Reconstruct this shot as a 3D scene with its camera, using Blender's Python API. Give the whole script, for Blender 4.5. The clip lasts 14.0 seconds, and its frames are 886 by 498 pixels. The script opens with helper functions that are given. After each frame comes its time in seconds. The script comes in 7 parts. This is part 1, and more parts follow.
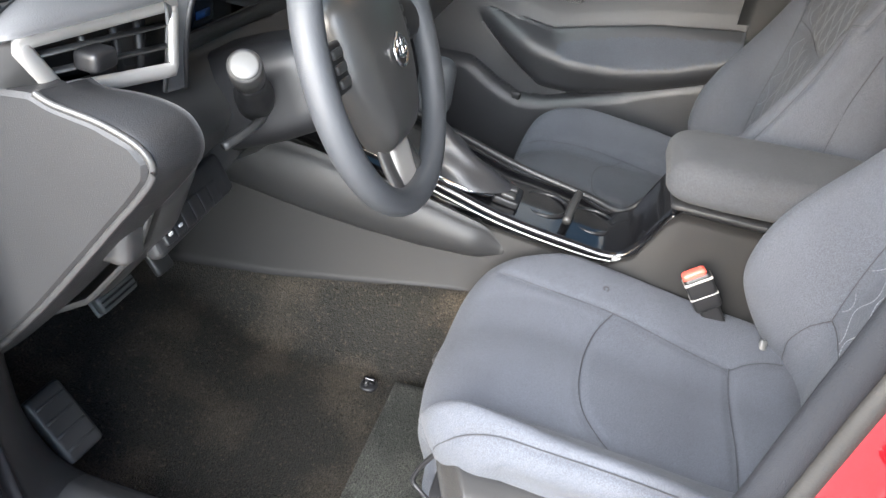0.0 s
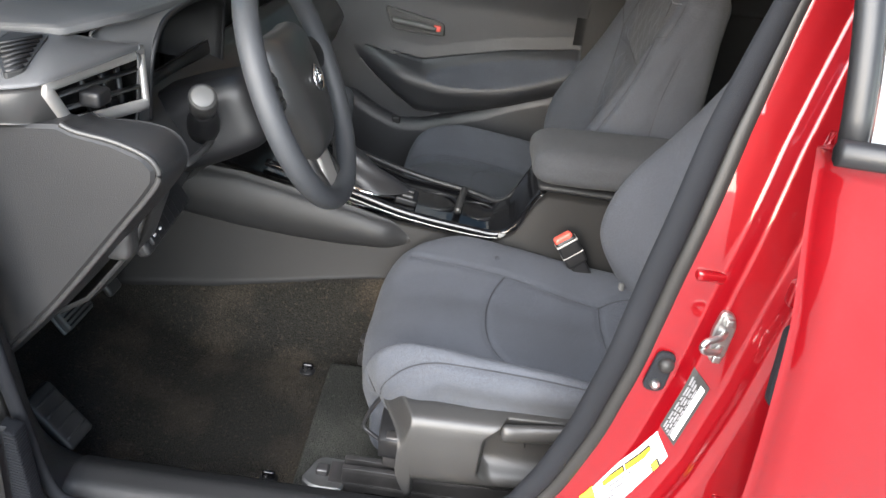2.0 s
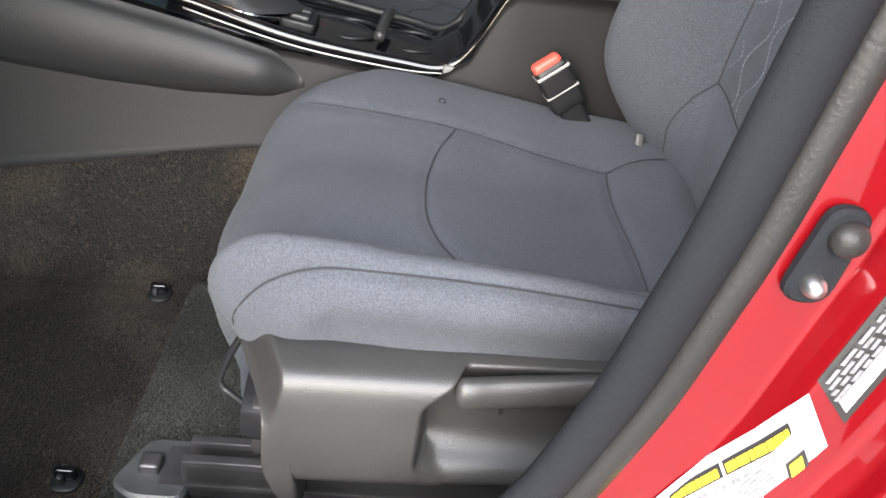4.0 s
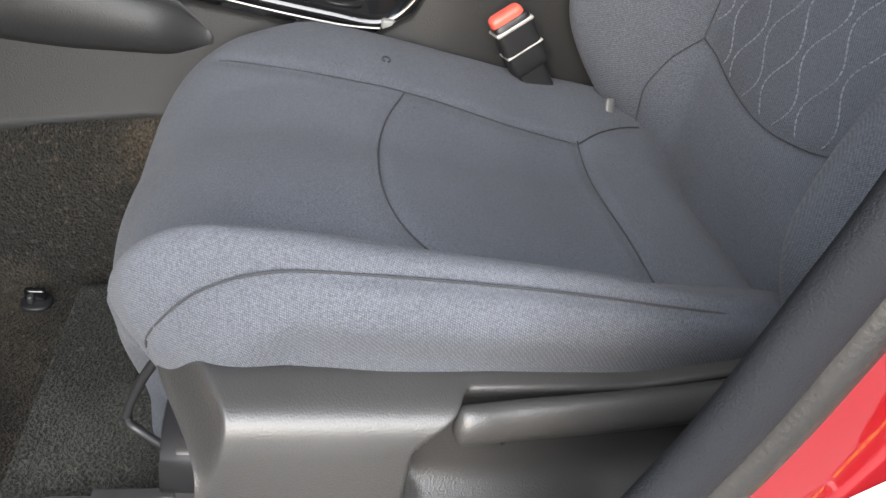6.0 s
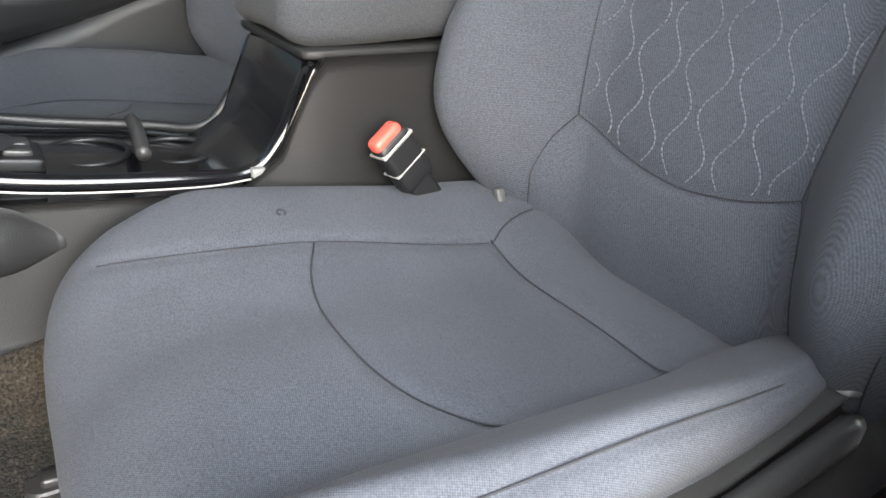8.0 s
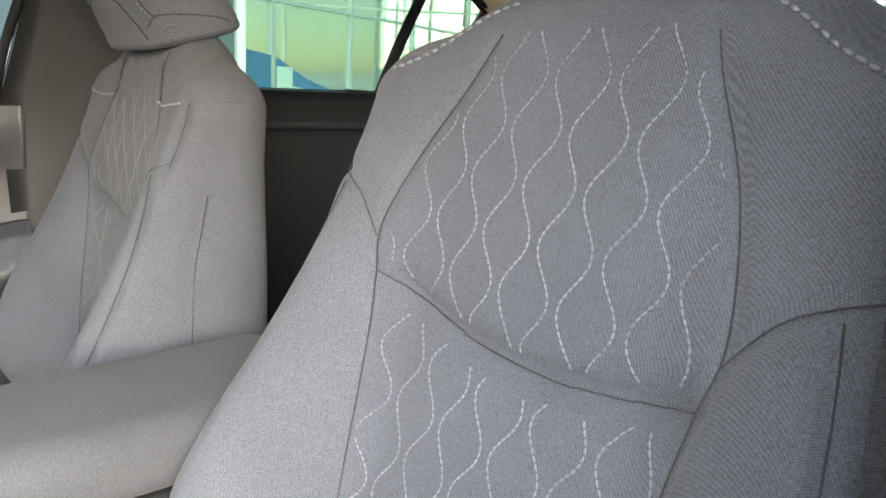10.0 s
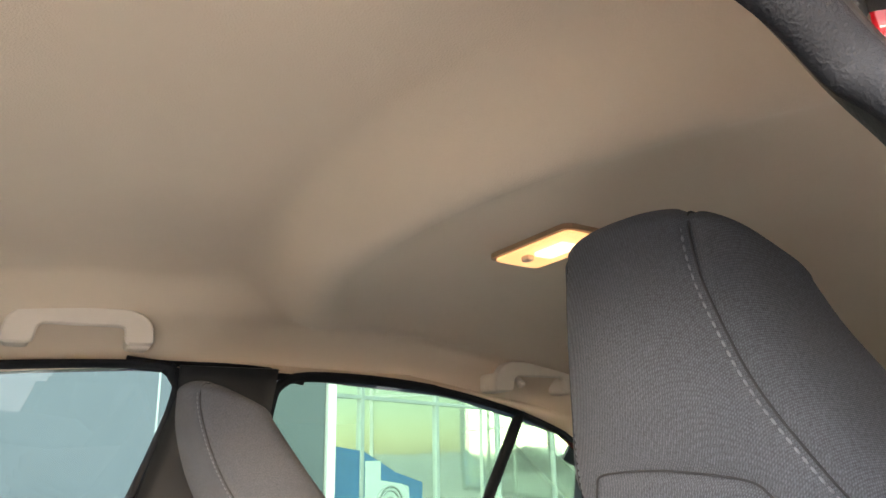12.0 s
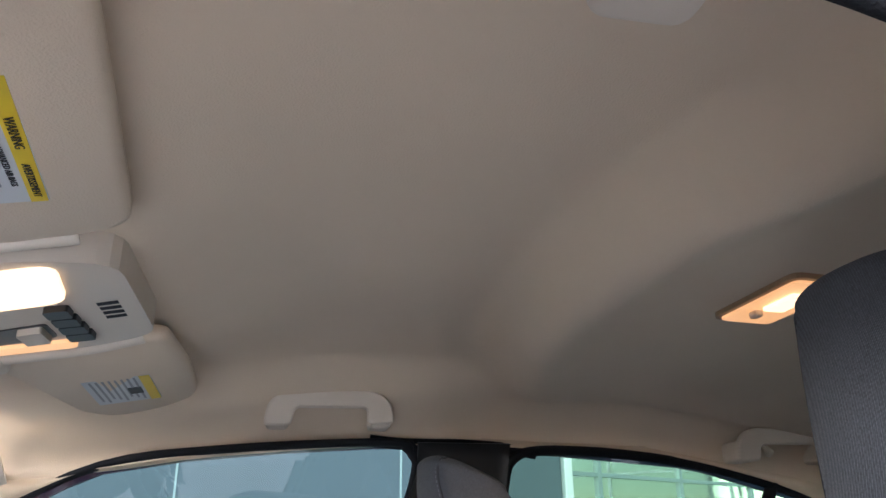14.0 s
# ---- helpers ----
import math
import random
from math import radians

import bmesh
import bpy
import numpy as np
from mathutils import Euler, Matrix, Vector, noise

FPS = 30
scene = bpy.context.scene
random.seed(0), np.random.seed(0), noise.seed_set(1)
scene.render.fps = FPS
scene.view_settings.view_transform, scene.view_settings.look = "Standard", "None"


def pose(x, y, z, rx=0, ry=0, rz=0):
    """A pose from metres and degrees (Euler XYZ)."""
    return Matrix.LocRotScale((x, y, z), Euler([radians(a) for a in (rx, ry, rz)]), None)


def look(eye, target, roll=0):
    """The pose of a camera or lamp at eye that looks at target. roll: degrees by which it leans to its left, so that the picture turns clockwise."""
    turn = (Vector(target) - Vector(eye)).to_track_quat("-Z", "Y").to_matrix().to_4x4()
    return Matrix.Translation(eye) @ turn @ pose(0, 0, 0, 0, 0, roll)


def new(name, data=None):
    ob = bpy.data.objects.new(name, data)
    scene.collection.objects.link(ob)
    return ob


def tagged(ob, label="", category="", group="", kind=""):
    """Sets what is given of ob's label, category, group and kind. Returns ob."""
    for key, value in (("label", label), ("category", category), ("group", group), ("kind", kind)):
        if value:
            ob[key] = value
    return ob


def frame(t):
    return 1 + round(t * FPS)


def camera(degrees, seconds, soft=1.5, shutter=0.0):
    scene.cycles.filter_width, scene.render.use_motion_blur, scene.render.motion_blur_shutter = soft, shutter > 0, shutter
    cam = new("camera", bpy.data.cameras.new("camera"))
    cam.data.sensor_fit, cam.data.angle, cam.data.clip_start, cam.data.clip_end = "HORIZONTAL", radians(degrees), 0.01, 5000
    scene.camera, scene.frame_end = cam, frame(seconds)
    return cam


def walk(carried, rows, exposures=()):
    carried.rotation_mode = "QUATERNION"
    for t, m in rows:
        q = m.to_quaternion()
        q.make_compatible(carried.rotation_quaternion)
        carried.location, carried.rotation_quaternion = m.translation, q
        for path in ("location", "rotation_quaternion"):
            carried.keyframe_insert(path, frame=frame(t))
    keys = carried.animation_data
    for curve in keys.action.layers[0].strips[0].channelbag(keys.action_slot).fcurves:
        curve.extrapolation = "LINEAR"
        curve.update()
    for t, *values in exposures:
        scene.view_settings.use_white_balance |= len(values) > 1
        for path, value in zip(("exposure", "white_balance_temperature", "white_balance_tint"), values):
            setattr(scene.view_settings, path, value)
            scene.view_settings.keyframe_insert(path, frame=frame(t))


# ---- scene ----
cam = camera(60.9, 14.0)
PATH = [
    (0, (-1.106, 0.262, 1.156), (0.582, 0.526, 0.116), 10.7),
    (0.5, (-1.278, 0.277, 1.209), (0.475, 0.408, 0.255), 10.5),
    (1, (-1.383, 0.299, 1.213), (0.403, 0.34, 0.314), 9.9),
    (1.5, (-1.407, 0.302, 1.209), (0.388, 0.301, 0.326), 9.3),
    (2, (-1.352, 0.283, 1.19), (0.432, 0.253, 0.286), 8.8),
    (2.5, (-1.225, 0.248, 1.125), (0.523, 0.234, 0.155), 7.6),
    (3, (-1.112, 0.218, 1.04), (0.602, 0.188, 0.009), 6.6),
    (3.2, (-1.071, 0.218, 1.005), (0.631, 0.168, -0.044), 6.6),
    (5.3, (-0.8766, 0.2253, 0.8434), (0.7642, -0.1197, -0.2467), 12.41),
    (5.5, (-0.8696, 0.2283, 0.8404), (0.7658, -0.1369, -0.2526), 12.58),
    (6, (-0.8436, 0.2594, 0.8331), (0.7786, -0.1861, -0.2492), 12.08),
    (6.5, (-0.8052, 0.3243, 0.8419), (0.7779, -0.2517, -0.2362), 11.03),
    (7, (-0.7638, 0.3901, 0.8336), (0.7654, -0.3501, -0.2207), 8.09),
    (7.2, (-0.7468, 0.4011, 0.8376), (0.745, -0.4067, -0.223), 6.8),
    (9.3, (-0.723, 0.209, 0.85), (0.814, -0.954, 0.318), 3.4),
    (9.5, (-0.702, 0.174, 0.932), (0.838, -0.965, 0.359), 5.9),
    (10, (-0.676, 0.13, 1.057), (0.899, -1.021, 0.616), 3.0),
    (10.5, (-0.68, 0.14, 1.142), (0.903, -1.068, 0.962), 3.2),
    (11, (-0.671, 0.144, 1.187), (0.946, -1.027, 1.302), 1.9),
    (11.5, (-0.67, 0.139, 1.196), (0.976, -0.944, 1.536), 0.3),
    (12, (-0.677, 0.145, 1.188), (1.006, -0.801, 1.71), -0.8),
    (12.5, (-0.684, 0.148, 1.182), (1.037, -0.663, 1.8), -0.9),
    (13, (-0.69, 0.147, 1.18), (1.071, -0.521, 1.852), -1.0),
    (13.5, (-0.698, 0.15, 1.177), (1.102, -0.374, 1.875), -0.8),
    (14, (-0.698, 0.148, 1.178), (1.128, -0.242, 1.894), -0.6),
]
walk(cam, [(t, look(e, g, r)) for t, e, g, r in PATH], exposures=[(0, 3.2, 6250, 10), (0.5, 2.75, 6350, 10), (1.5, 2.35, 6300, 10), (3.0, 2.35, 6400, 10), (5.5, 2.2, 6350, 10), (7.2, 2.45, 6450, 9), (9.5, 3.25, 5950, 8), (10.5, 3.72, 7300, 11), (11.5, 3.95, 7300, 13), (12.5, 3.85, 6300, 13), (14, 3.1, 5800, 13)])

# ---- world and light ----
world = bpy.data.worlds.new("sky")
scene.world = world
world.use_nodes = True
wn = world.node_tree
sky = wn.nodes.new("ShaderNodeTexSky")
sky.sky_type, sky.sun_disc = "NISHITA", False
sky.sun_elevation, sky.sun_rotation = radians(18), radians(-66)
sky.air_density, sky.dust_density = 1.0, 1.0
wn.links.new(sky.outputs[0], wn.nodes["Background"].inputs["Color"])
wn.nodes["Background"].inputs["Strength"].default_value = 0.11
sun = new("sun", bpy.data.lights.new("sun", "SUN"))
sun.data.energy, sun.data.angle, sun.data.color = 4.8, radians(92), (1.0, 0.985, 0.97)
sun.matrix_world = look((-4.9, 2.2, 2.4), (0, 0, 0.6))

# ---- materials ----
def material(name, color, rough=0.6, metal=0.0, grain=0.0, grain_scale=400.0, vary=0.0, vary_scale=6.0,
             coat=0.0, sheen=0.0, emit=None, dark=None, rough_vary=0.0, spec=0.5):
    """A surface with a slow change of tone, a fine grain in colour and relief."""
    m = bpy.data.materials.new(name)
    m.use_nodes = True
    nt = m.node_tree
    b = nt.nodes["Principled BSDF"]
    b.inputs["Roughness"].default_value, b.inputs["Metallic"].default_value = rough, metal
    b.inputs["Coat Weight"].default_value, b.inputs["Coat Roughness"].default_value = coat, 0.04
    b.inputs["Sheen Weight"].default_value, b.inputs["Sheen Roughness"].default_value = sheen, 0.5
    b.inputs["Specular IOR Level"].default_value = spec
    b.inputs["Base Color"].default_value = (*color, 1)
    if emit:
        b.inputs["Emission Color"].default_value, b.inputs["Emission Strength"].default_value = (*emit[:3], 1), emit[3]
    co = nt.nodes.new("ShaderNodeTexCoord").outputs["Object"]
    if vary:
        n = nt.nodes.new("ShaderNodeTexNoise")
        n.inputs["Scale"].default_value, n.inputs["Detail"].default_value = vary_scale, 6
        nt.links.new(co, n.inputs["Vector"])
        r = nt.nodes.new("ShaderNodeValToRGB")
        r.color_ramp.elements[0].position, r.color_ramp.elements[1].position = 0.3, 0.72
        low = dark or tuple(c * (1 - vary) for c in color)
        r.color_ramp.elements[0].color = (*low, 1)
        r.color_ramp.elements[1].color = (*(min(1, c * (1 + 0.6 * vary)) for c in color), 1)
        nt.links.new(n.outputs["Fac"], r.inputs["Fac"])
        out = r.outputs["Color"]
        if rough_vary:
            mr = nt.nodes.new("ShaderNodeMapRange")
            mr.inputs["To Min"].default_value, mr.inputs["To Max"].default_value = rough - rough_vary, rough + rough_vary
            nt.links.new(n.outputs["Fac"], mr.inputs["Value"])
            nt.links.new(mr.outputs[0], b.inputs["Roughness"])
        nt.links.new(out, b.inputs["Base Color"])
    if grain:
        g = nt.nodes.new("ShaderNodeTexNoise")
        g.inputs["Scale"].default_value, g.inputs["Detail"].default_value = grain_scale, 3
        nt.links.new(co, g.inputs["Vector"])
        bump = nt.nodes.new("ShaderNodeBump")
        bump.inputs["Strength"].default_value, bump.inputs["Distance"].default_value = grain, 0.001
        nt.links.new(g.outputs["Fac"], bump.inputs["Height"])
        nt.links.new(bump.outputs[0], b.inputs["Normal"])
    return m


def woven(name, color, scale, angle=35.0, depth=0.35, contrast=0.3):
    """Knitted seat cloth: fine diagonal ribs, broken up by noise, over a slow change of tone."""
    m = material(name, color, 0.92, grain=0, vary=0.12, vary_scale=9, sheen=0.05, spec=0.2)
    nt = m.node_tree
    b = nt.nodes["Principled BSDF"]
    co = nt.nodes.new("ShaderNodeTexCoord").outputs["Object"]
    waves = []
    for turn in (angle, angle - 82):
        mp = nt.nodes.new("ShaderNodeMapping")
        mp.inputs["Rotation"].default_value = (radians(turn * 0.6), radians(turn), radians(turn))
        nt.links.new(co, mp.inputs["Vector"])
        w = nt.nodes.new("ShaderNodeTexWave")
        w.inputs["Scale"].default_value, w.inputs["Distortion"].default_value = scale, 1.2
        w.inputs["Detail"].default_value, w.inputs["Detail Scale"].default_value = 1.0, 3.0
        nt.links.new(mp.outputs[0], w.inputs["Vector"])
        waves.append(w.outputs["Fac"])
    mul = nt.nodes.new("ShaderNodeMath")
    mul.operation = "MULTIPLY"
    nt.links.new(waves[0], mul.inputs[0])
    nt.links.new(waves[1], mul.inputs[1])
    bump = nt.nodes.new("ShaderNodeBump")
    bump.inputs["Strength"].default_value, bump.inputs["Distance"].default_value = depth, 0.0008
    nt.links.new(mul.outputs[0], bump.inputs["Height"])
    nt.links.new(bump.outputs[0], b.inputs["Normal"])
    mix = nt.nodes.new("ShaderNodeMix")
    mix.data_type, mix.blend_type = "RGBA", "MULTIPLY"
    src = b.inputs["Base Color"].links[0].from_socket
    nt.links.new(src, mix.inputs["A"])
    mr = nt.nodes.new("ShaderNodeMapRange")
    mr.inputs["To Min"].default_value, mr.inputs["To Max"].default_value = 1 - contrast, 1 + contrast
    nt.links.new(mul.outputs[0], mr.inputs["Value"])
    fleck = nt.nodes.new("ShaderNodeTexNoise")
    fleck.inputs["Scale"].default_value, fleck.inputs["Detail"].default_value = 700, 2
    nt.links.new(co, fleck.inputs["Vector"])
    fm = nt.nodes.new("ShaderNodeMapRange")
    fm.inputs["From Min"].default_value, fm.inputs["From Max"].default_value = 0.3, 0.7
    fm.inputs["To Min"].default_value, fm.inputs["To Max"].default_value = 0.76, 1.24
    nt.links.new(fleck.outputs["Fac"], fm.inputs["Value"])
    both = nt.nodes.new("ShaderNodeMath")
    both.operation = "MULTIPLY"
    nt.links.new(mr.outputs[0], both.inputs[0])
    nt.links.new(fm.outputs[0], both.inputs[1])
    nt.links.new(both.outputs[0], mix.inputs["B"])
    mix.inputs["Factor"].default_value = 1
    nt.links.new(mix.outputs["Result"], b.inputs["Base Color"])
    return m


def carpet(name, color, dust, dusty):
    """Needled carpet: dark fibres, pale lint, and dusty trodden patches with soft edges."""
    m = material(name, color, 0.98, spec=0.04, sheen=0.05)
    nt = m.node_tree
    b = nt.nodes["Principled BSDF"]
    co = nt.nodes.new("ShaderNodeTexCoord").outputs["Object"]

    def noise_ramp(scale, lo, hi, detail):
        n = nt.nodes.new("ShaderNodeTexNoise")
        n.inputs["Scale"].default_value, n.inputs["Detail"].default_value = scale, detail
        nt.links.new(co, n.inputs["Vector"])
        r = nt.nodes.new("ShaderNodeMapRange")
        r.inputs["From Min"].default_value, r.inputs["From Max"].default_value = lo, hi
        nt.links.new(n.outputs["Fac"], r.inputs["Value"])
        return r.outputs[0]
    fibre, patch, lint = noise_ramp(420, 0.35, 0.65, 4), noise_ramp(8, 0.47, 0.68, 9), noise_ramp(170, 0.58, 0.70, 2)
    mix = nt.nodes.new("ShaderNodeMix")
    mix.data_type = "RGBA"
    mix.inputs["A"].default_value, mix.inputs["B"].default_value = (*color, 1), (*dust, 1)
    k = nt.nodes.new("ShaderNodeMath")
    k.operation = "MULTIPLY_ADD"
    nt.links.new(patch, k.inputs[0])
    k.inputs[1].default_value = dusty
    l2 = nt.nodes.new("ShaderNodeMath")
    l2.operation = "MULTIPLY"
    nt.links.new(lint, l2.inputs[0])
    l2.inputs[1].default_value = 0.45
    nt.links.new(l2.outputs[0], k.inputs[2])
    k.use_clamp = True
    nt.links.new(k.outputs[0], mix.inputs["Factor"])
    mul = nt.nodes.new("ShaderNodeMix")
    mul.data_type, mul.blend_type = "RGBA", "MULTIPLY"
    mul.inputs["Factor"].default_value = 1
    nt.links.new(mix.outputs["Result"], mul.inputs["A"])
    fr = nt.nodes.new("ShaderNodeMapRange")
    fr.inputs["To Min"].default_value, fr.inputs["To Max"].default_value = 0.45, 1.45
    nt.links.new(fibre, fr.inputs["Value"])
    nt.links.new(fr.outputs[0], mul.inputs["B"])
    nt.links.new(mul.outputs["Result"], b.inputs["Base Color"])
    bump = nt.nodes.new("ShaderNodeBump")
    bump.inputs["Strength"].default_value, bump.inputs["Distance"].default_value = 0.9, 0.003
    nt.links.new(fibre, bump.inputs["Height"])
    nt.links.new(bump.outputs[0], b.inputs["Normal"])
    return m


def glass(name, color, rough=0.0, mixed=0.85):
    """Thin window glass: mostly clear and tinted, partly mirror by Fresnel."""
    m = bpy.data.materials.new(name)
    m.use_nodes = True
    nt = m.node_tree
    nt.nodes.remove(nt.nodes["Principled BSDF"])
    t = nt.nodes.new("ShaderNodeBsdfTransparent")
    t.inputs["Color"].default_value = (*color, 1)
    g = nt.nodes.new("ShaderNodeBsdfGlossy")
    g.inputs["Roughness"].default_value = rough
    f = nt.nodes.new("ShaderNodeFresnel")
    f.inputs["IOR"].default_value = 1.45
    mix = nt.nodes.new("ShaderNodeMixShader")
    nt.links.new(f.outputs[0], mix.inputs[0])
    nt.links.new(t.outputs[0], mix.inputs[1])
    nt.links.new(g.outputs[0], mix.inputs[2])
    nt.links.new(mix.outputs[0], nt.nodes["Material Output"].inputs["Surface"])
    return m


CLOTH = woven("seat_cloth", (0.072, 0.0775, 0.0910), 300, 35, 0.40, 0.28)
CLOTH_ARM = woven("armrest_cloth", (0.050, 0.0520, 0.0570), 300, 35, 0.30, 0.16)
CLOTH_MID = woven("seat_cloth_smooth", (0.062, 0.0670, 0.0790), 300, 35, 0.30, 0.16)
CLOTH_RIB = woven("seat_cloth_ribbed", (0.066, 0.071, 0.083), 220, 0, 0.4, 0.24)
SEAM = material("seam_shadow", (0.021, 0.022, 0.025), 0.95, vary=0.15, vary_scale=40)
THREAD = material("pale_thread", (0.135, 0.144, 0.162), 0.8, grain=0.3, grain_scale=1500, vary=0.2, vary_scale=60)
PLASTIC = material("dark_grained_plastic", (0.020, 0.0200, 0.0205), 0.46, grain=0.4, grain_scale=800, vary=0.18, vary_scale=5, rough_vary=0.07, spec=0.36)
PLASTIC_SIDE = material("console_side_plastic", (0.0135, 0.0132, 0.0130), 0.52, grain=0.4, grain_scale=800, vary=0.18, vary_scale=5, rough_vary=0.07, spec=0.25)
PLASTIC_SOFT = material("soft_dash_plastic", (0.090, 0.090, 0.091), 0.42, grain=0.4, grain_scale=700, vary=0.15, vary_scale=4, rough_vary=0.06)
PLASTIC_MID = material("grey_satin_plastic", (0.034, 0.0335, 0.033), 0.34, grain=0.12, grain_scale=1200, vary=0.12, vary_scale=7, rough_vary=0.05)
PLASTIC_BLACK = material("black_plastic", (0.012, 0.012, 0.013), 0.45, grain=0.1, grain_scale=900, vary=0.2)
PIANO = material("gloss_black_trim", (0.006, 0.006, 0.007), 0.14, coat=0.3, vary=0.1)
CAP_GREY = material("pale_grey_plastic", (0.17, 0.17, 0.165), 0.5, grain=0.1, grain_scale=900, vary=0.1)
SILVER = material("satin_silver_trim", (0.52, 0.50, 0.47), 0.42, 0.55, grain=0.05, grain_scale=900, vary=0.06)
CHROME = material("chrome", (0.75, 0.75, 0.76), 0.12, 1.0, vary=0.05)
STEEL = material("zinc_steel", (0.48, 0.48, 0.47), 0.38, 1.0, grain=0.1, vary=0.2, vary_scale=30)
STEEL_RAIL = material("worn_rail_steel", (0.20, 0.20, 0.195), 0.46, 0.8, grain=0.1, vary=0.25, vary_scale=30)
STEEL_DARK = material("dark_oiled_steel", (0.105, 0.10, 0.098), 0.42, 0.7, vary=0.3, vary_scale=20)
CARPET = carpet("worn_carpet", (0.0155, 0.0140, 0.0112), (0.072, 0.057, 0.040), 0.55)
CARPET_CLEAN = carpet("clean_carpet", (0.0260, 0.0265, 0.0225), (0.075, 0.074, 0.062), 0.55)
RUBBER = material("black_rubber", (0.0095, 0.0105, 0.0130), 0.82, grain=0.6, grain_scale=900, vary=0.2, spec=0.2)
RUBBER_GREY = material("grey_door_seal", (0.017, 0.0165, 0.016), 0.46, grain=0.35, grain_scale=400, vary=0.2, spec=0.3)
LEATHER = material("wheel_rim_urethane", (0.042, 0.045, 0.05), 0.5, grain=0.5, grain_scale=1100, vary=0.12)
PAINT = material("red_paint", (0.17, 0.0007, 0.0036), 0.40, 0.35, coat=1.0, vary=0.06, vary_scale=3, spec=0.2)
LINER = material("beige_headliner", (0.68, 0.545, 0.40), 0.95, grain=0.5, grain_scale=600, vary=0.05, vary_scale=3, sheen=0.1, spec=0.1)
TRIM_BEIGE = material("beige_trim_plastic", (0.66, 0.565, 0.46), 0.55, grain=0.15, grain_scale=900, vary=0.05)
RED_PLASTIC = material("red_button", (0.75, 0.10, 0.07), 0.4, vary=0.06)
LABEL_WHITE = material("label_white", (0.58, 0.58, 0.575), 0.5, vary=0.04)
LABEL_YELLOW = material("label_yellow", (0.75, 0.52, 0.02), 0.5, vary=0.05)
LABEL_BLACK = material("label_black", (0.015, 0.015, 0.015), 0.5)
LAMP_GLOW = material("lit_lamp_lens", (0.9, 0.6, 0.35), 0.4, emit=(1.0, 0.48, 0.18, 0.10))
BULB_GLOW = material("bulb_glow", (1, 0.8, 0.5), 0.4, emit=(1.0, 0.66, 0.34, 0.24))
GLASS = glass("side_glass", (0.140, 0.190, 0.195))
GLASS_BACK = glass("rear_screen_glass", (0.225, 0.315, 0.295))
COVER = material("seat_cover_plastic", (0.036, 0.0350, 0.034), 0.33, grain=0.3, grain_scale=820, vary=0.15, vary_scale=8, rough_vary=0.06)
CAP_DARK = material("stalk_cap_plastic", (0.075, 0.075, 0.073), 0.45, grain=0.1, grain_scale=900, vary=0.1)
DOOR_TRIM = material("door_trim_plastic", (0.024, 0.025, 0.028), 0.42, grain=0.4, grain_scale=800, vary=0.15, vary_scale=5, rough_vary=0.06)
GLASS_REAR = glass("rear_privacy_glass", (0.095, 0.145, 0.122))
GLASS_CLEAR = glass("windscreen_glass", (0.55, 0.62, 0.60))


# ---- building helpers ----
def mesh_of(name, verts, faces, mats, index=None, smooth=True):
    me = bpy.data.meshes.new(name)
    me.from_pydata([tuple(map(float, v)) for v in verts], [], [tuple(map(int, f)) for f in faces])
    for m in (mats if isinstance(mats, (list, tuple)) else [mats]):
        me.materials.append(m)
    if index is not None:
        me.polygons.foreach_set("material_index", np.asarray(index, dtype=np.int32))
    me.polygons.foreach_set("use_smooth", np.full(len(me.polygons), smooth))
    me.update()
    return me


def add(name, verts, faces, mats, parent=None, label="", index=None, smooth=True):
    ob = new(name, mesh_of(name, verts, faces, mats, index, smooth))
    if parent:
        ob.parent = parent
    return tagged(ob, label)


def thing(name, label, category, group="", kind="", at=(0, 0, 0)):
    ob = new(name)
    ob.location = at
    ob.empty_display_size = 0.05
    return tagged(ob, label, category, group, kind)


def smooth01(v, a, b):
    s = np.clip((np.asarray(v, dtype=float) - a) / (b - a), 0, 1)
    return s * s * (3 - 2 * s)


def rounded_box(half, r, n):
    """Verts and quads of a box with rounded edges; half sizes, radius or three radii, cells along each axis."""
    half, r = np.array(half, float), np.ones(3) * r
    n = (n, n, n) if isinstance(n, int) else n
    axes = []
    for k in range(3):
        c = np.linspace(-1, 1, n[k] + 1)
        q = min(0.95, r[k] / half[k])
        axes.append(np.sign(c) * (1 - (1 - np.abs(c)) ** (1 + 0.5 * (1 - q))) * half[k])
    seen, verts, faces = {}, [], []

    def vid(i, j, k):
        key = (i, j, k)
        if key not in seen:
            seen[key] = len(verts)
            verts.append((axes[0][i], axes[1][j], axes[2][k]))
        return seen[key]
    for d in range(3):
        a, b = (d + 1) % 3, (d + 2) % 3
        for end in (0, n[d]):
            for i in range(n[a]):
                for j in range(n[b]):
                    idx = []
                    for di, dj in ((0, 0), (1, 0), (1, 1), (0, 1)):
                        c = [0, 0, 0]
                        c[d], c[a], c[b] = end, i + di, j + dj
                        idx.append(vid(*c))
                    faces.append(idx if end else idx[::-1])
    v = np.array(verts)
    core = np.clip(v, -(half - r), half - r)
    off = (v - core) / r
    length = np.linalg.norm(off, axis=1, keepdims=True)
    length[length == 0] = 1
    return core + off / length * r * np.minimum(1, length.clip(min=1)), np.array(faces)


def box_mesh(centre, half, r=0.004, n=None, turn=None):
    n = n or 6
    v, f = rounded_box(half, min(r, min(half) * 0.98), n)
    if turn is not None:
        v = v @ np.array(Euler([radians(a) for a in turn]).to_matrix()).T
    return v + np.array(centre), f


